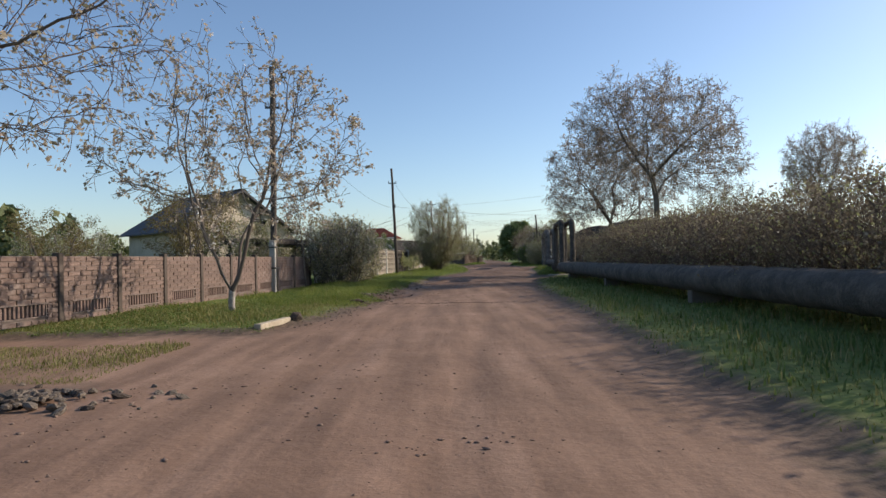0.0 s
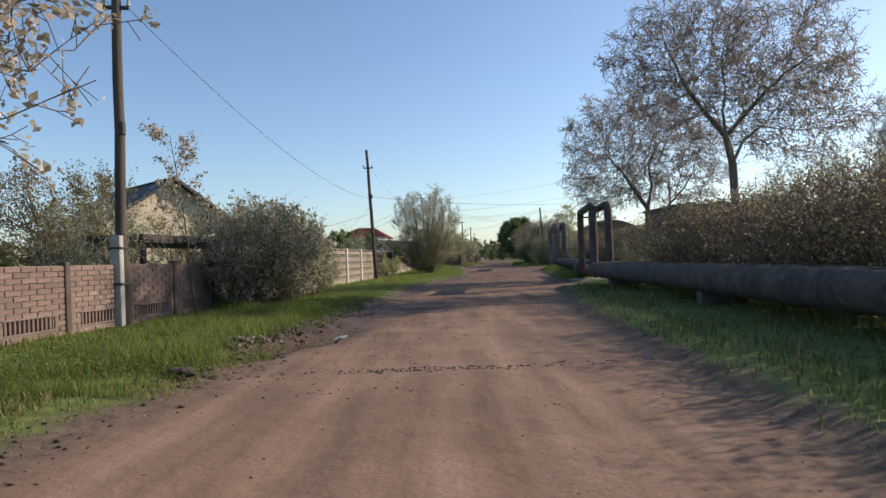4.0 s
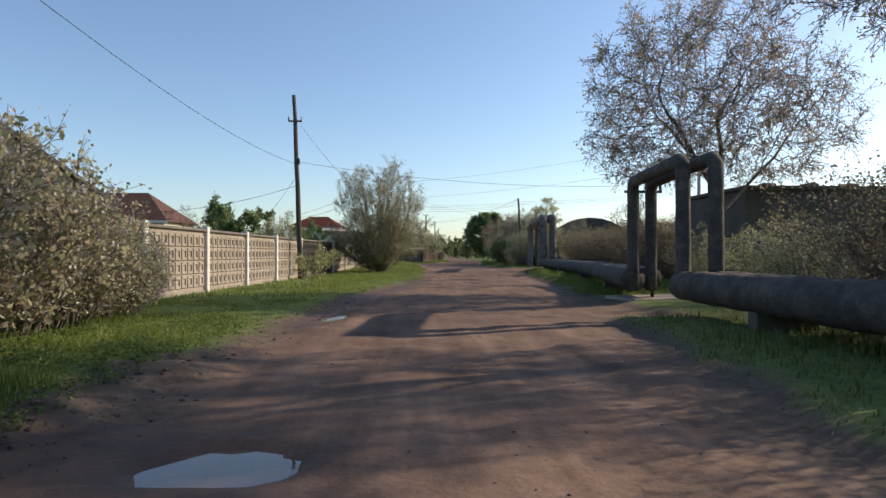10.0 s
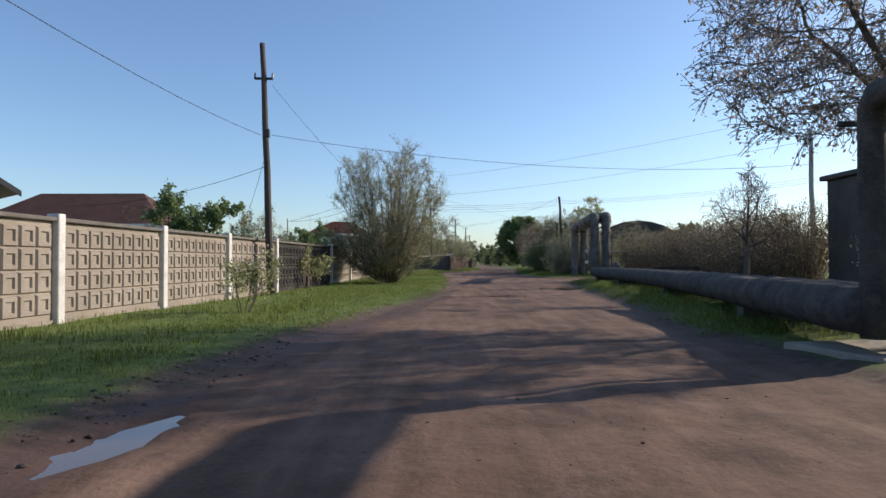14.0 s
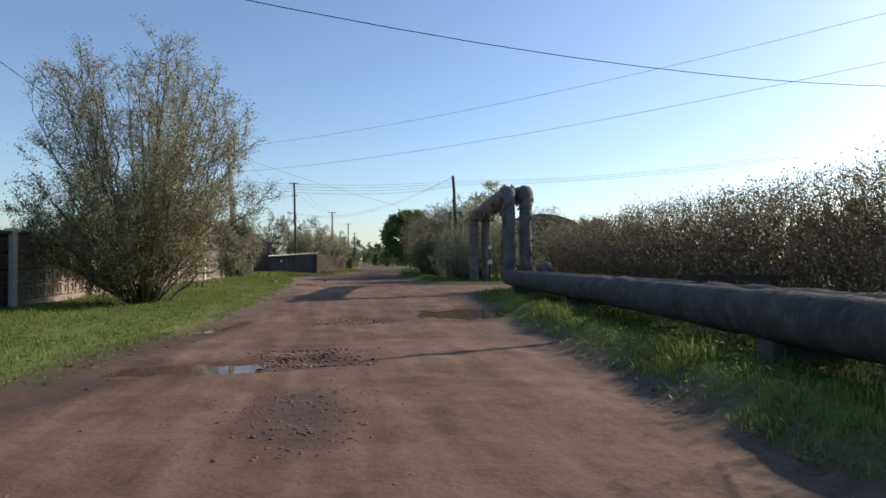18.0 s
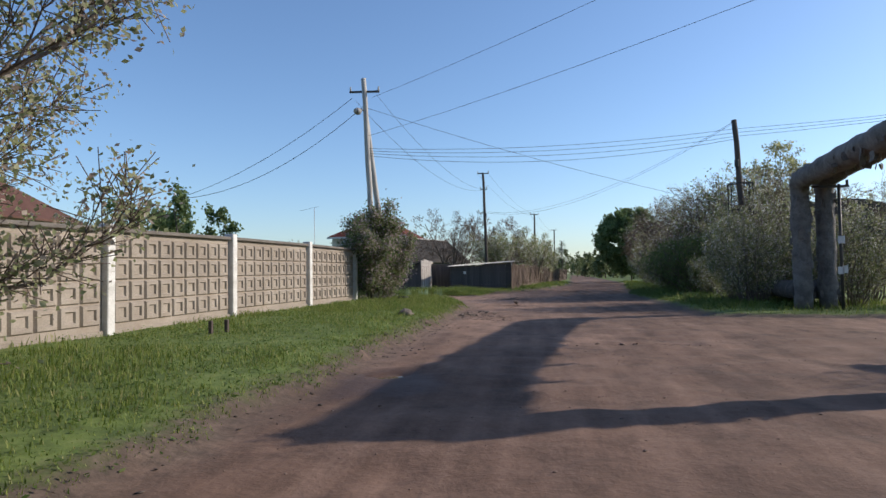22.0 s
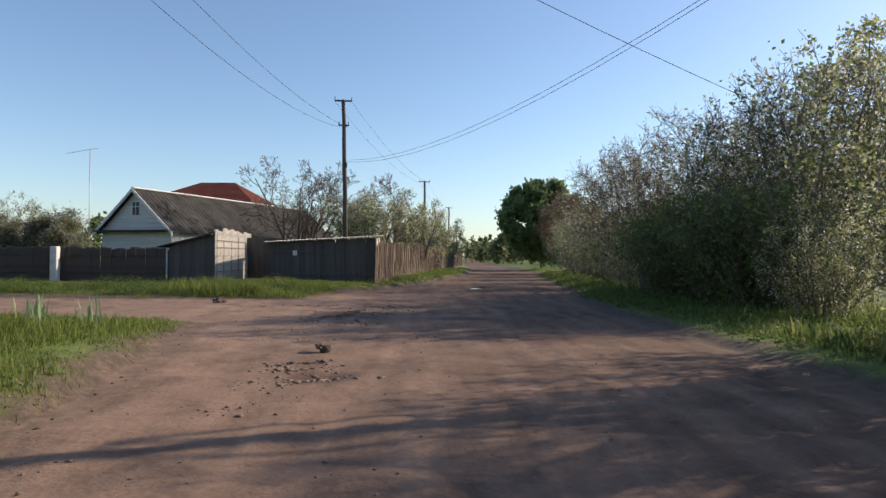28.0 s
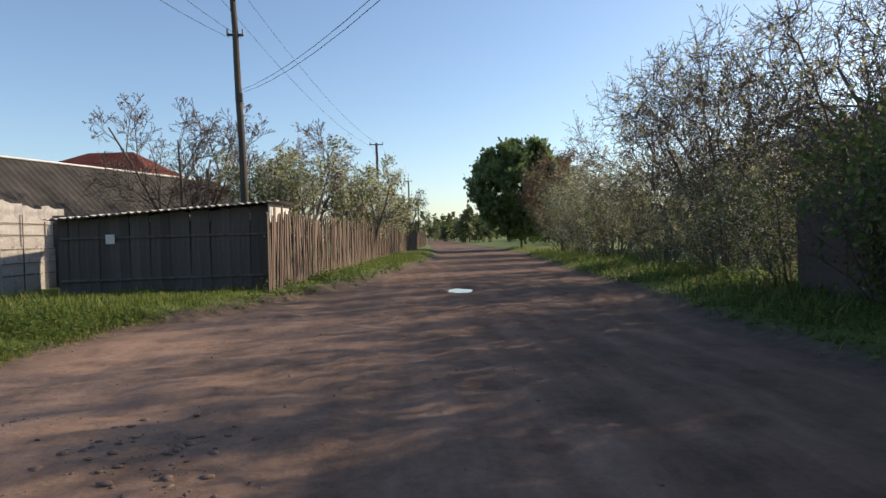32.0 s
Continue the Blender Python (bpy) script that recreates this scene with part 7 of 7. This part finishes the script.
def rock_pile(label, cx, cy, n, spread, s0, s1, seed, mat="stone"):
    r = random.Random(seed)
    root = thing("rubble_pile", label, "rubble", (cx, cy, gz(cx, cy)), 0)
    for i in range(n):
        me = stone_mesh(seed * 50 + i, r.uniform(0.5, 0.85), 0.72)
        me.materials.append(M[mat if r.random() < 0.7 else "soil_clod"])
        ob = part("chunk", me, None, root)
        s = r.uniform(s0, s1)
        u = abs(r.gauss(0, 0.5))
        a = r.uniform(0, 6.283)
        ob.matrix_basis = pose(u * spread * math.cos(a), u * spread * math.sin(a) * 0.7, max(0.0, 0.07 - 0.09 * u) + s * 0.1, r.uniform(-30, 30), r.uniform(-30, 30), r.uniform(0, 360)) @ Matrix.Diagonal((s * r.uniform(0.7, 1.1), s, s, 1))


rock_pile("heap of broken concrete and earth on the verge", -3.85, 5.75, 170, 1.1, 0.018, 0.075, 5)
rock_pile("broken stones at the foot of the grassy bank", -2.45, 17.6, 10, 1.0, 0.035, 0.09, 6, "soil_clod")
rock_pile("tan broken stones at the foot of the grassy bank", -2.65, 20.2, 110, 1.2, 0.014, 0.05, 11, "stone_tan")
rock_pile("tan broken stones at the foot of the grassy bank", -2.5, 22.0, 70, 1.1, 0.014, 0.045, 12)
rock_pile("lumps of broken concrete lying in the grass", 1.85, 79.0, 4, 0.25, 0.10, 0.22, 7)
rock_pile("flat broken stones at the edge of the grass", 1.4, 87.4, 5, 0.5, 0.06, 0.16, 8)
beam = thing("timber_beam", "pale squared timber beam lying on the verge", "beam", (-3.28, 12.05, gz(-3.28, 12.05) + 0.01), 82)
part("beam", box_bm(-0.7, 0.7, -0.07, 0.07, 0.0, 0.11, bevel=0.012), "plank", beam)
rock_pile("dark clods at the end of the timber beam", -3.0, 12.85, 5, 0.25, 0.07, 0.14, 14, "soil_clod")
for tx, ty, lab in ((-0.15, 88.0, "old black tyre lying in the grass under the bush"),):
    tyre = thing("tyre", lab, "tyre", (tx, ty, gz(tx, ty) + 0.06), 0)
    bm = bmesh.new()
    n, m_ = 28, 10
    ring = [[bm.verts.new(((0.17 + 0.06 * math.cos(2 * math.pi * j / m_)) * math.cos(2 * math.pi * i / n), (0.17 + 0.06 * math.cos(2 * math.pi * j / m_)) * math.sin(2 * math.pi * i / n), 0.085 * math.sin(2 * math.pi * j / m_) + (0.006 if (i % 2 and abs(j) < 3) else 0))) for j in range(m_)] for i in range(n)]
    for i in range(n):
        for j in range(m_):
            bm.faces.new((ring[i][j], ring[(i + 1) % n][j], ring[(i + 1) % n][(j + 1) % m_], ring[i][(j + 1) % m_]))
    part("carcass", bm, "rubber", tyre)
for sx, sy in ((-0.88, 74.2), (-0.72, 74.5)):
    st = thing("stake", "short dark wooden stake in the grass", "stake", (sx, sy, gz(sx, sy)), 0, "stakes")
    part("shaft", box_bm(-0.035, 0.035, -0.035, 0.035, -0.1, 0.24, bevel=0.01), "dark_post", st)
r_ = np.random.RandomState(77)
for cx, cy in ((0.35, 90.5), (0.0, 91.0), (0.75, 90.9), (-0.4, 90.4)):
    iris = thing("iris_clump", "clump of grey-green iris leaves in the corner grass", "plant", (cx, cy, gz(cx, cy) - 0.02), 0, "iris clumps")
    for q_ in range(16):
        a_, L_, w_ = r_.rand() * 6.283, r_.uniform(0.28, 0.5), r_.uniform(0.012, 0.02)
        ox, oy, ln = r_.normal() * 0.09, r_.normal() * 0.09, r_.uniform(0.05, 0.35)
        bm = bmesh.new()
        rows = []
        for u_ in (0.0, 0.35, 0.7, 0.95):
            ww = w_ * (1 - u_ ** 3)
            c_ = Vector((ox + math.cos(a_) * ln * L_ * u_ * u_, oy + math.sin(a_) * ln * L_ * u_ * u_, L_ * u_))
            s_ = Vector((-math.sin(a_), math.cos(a_), 0)) * ww
            rows.append((bm.verts.new(c_ - s_), bm.verts.new(c_ + s_)))
        for (p_, q2), (r2, s2) in zip(rows, rows[1:]):
            bm.faces.new((p_, q2, s2, r2))
        part("leaf", bm, "leaf_iris", iris)
tread = thing("tyre_print", "tractor tyre print pressed into the damp mud", "tyre print", (0, 0, 0))
for i in range(15):
    u = i / 14
    tx_, ty_ = 3.5 + 0.52 * u + 0.05 * math.sin(u * 5), 95.3 + 1.75 * u
    lug = box_bm(-0.17, 0.17, -0.045, 0.045, -0.04, 0.035, bevel=0.024)
    ob = part("tread_lug", lug, "soil_clod" if i % 3 else "clod", tread)
    ob.matrix_basis = pose(tx_, ty_, gz(tx_, ty_), rr.uniform(-8, 8), rr.uniform(-6, 6), 22 + rr.uniform(-8, 8))
rock_pile("large dry clod of earth lying in the road", 4.22, 90.2, 3, 0.1, 0.07, 0.12, 19, "clod")
rock_pile("reddish broken clods lying in the side street", -0.15, 99.3, 6, 0.22, 0.05, 0.11, 15, "clod")
rock_pile("scatter of tan stones in the washed-out road edge", 2.95, 82.8, 90, 1.25, 0.010, 0.042, 16, "stone_tan")
rock_pile("scatter of tan stones in the washed-out road edge", 3.3, 84.0, 70, 1.0, 0.010, 0.038, 17, "stone_tan")
slab = thing("concrete_slab", "worn concrete slab bridging the ditch under the pipes", "slab", (8.0, 39.9, gz(8.0, 39.9)), 10)
part("slab", box_bm(-1.3, 1.3, -0.8, 0.8, -0.08, 0.06, bevel=0.02), "concrete", slab)
trough = thing("metal_trough", "dark sheet-metal trough lying across the heating pipes", "trough", (10.95, 55.85, 0.975), -10)
bm = bmesh.new()
box(bm, -0.84, 0.84, -0.13, 0.13, 0.0, 0.012)
box(bm, -0.84, 0.84, -0.142, -0.13, 0.0, 0.085)
box(bm, -0.84, 0.84, 0.13, 0.142, 0.0, 0.085)
part("tray", bm, "steel_dark", trough)
part("prop", box_bm(0.66, 0.74, -0.04, 0.04, -0.98, -0.004, bevel=0.006), "dark_post", trough)
roll = thing("insulation_roll", "slumped grey bundle of pipe insulation lying on the pipe", "insulation", (12.08, 67.9, 0.93), 82)
part("wrapping", pipe_mesh("wrapping", [(-0.42, 0, 0.02), (-0.34, 0.01, 0.1), (-0.15, 0.02, 0.17), (0.08, 0, 0.19), (0.3, -0.01, 0.15), (0.44, 0, 0.04)], [0.1, 0.16, 0.19, 0.18, 0.17, 0.1], 12, 0.16, 5), "wrap_grey", roll)
canopy = thing("canopy", "low flat sheet-metal canopy on thin posts behind the pipes", "canopy", (13.0, 72.4, 0), 6)
part("sheet", box_bm(0, 1.6, 0, 1.2, 1.93, 1.97, bevel=0.006), "metal_sheet", canopy)
for cx, cy in ((0.08, 0.08), (1.52, 0.08), (0.08, 1.12), (1.52, 1.12)):
    part("post", box_bm(cx - 0.025, cx + 0.025, cy - 0.025, cy + 0.025, -0.1, 1.926), "rust", canopy)
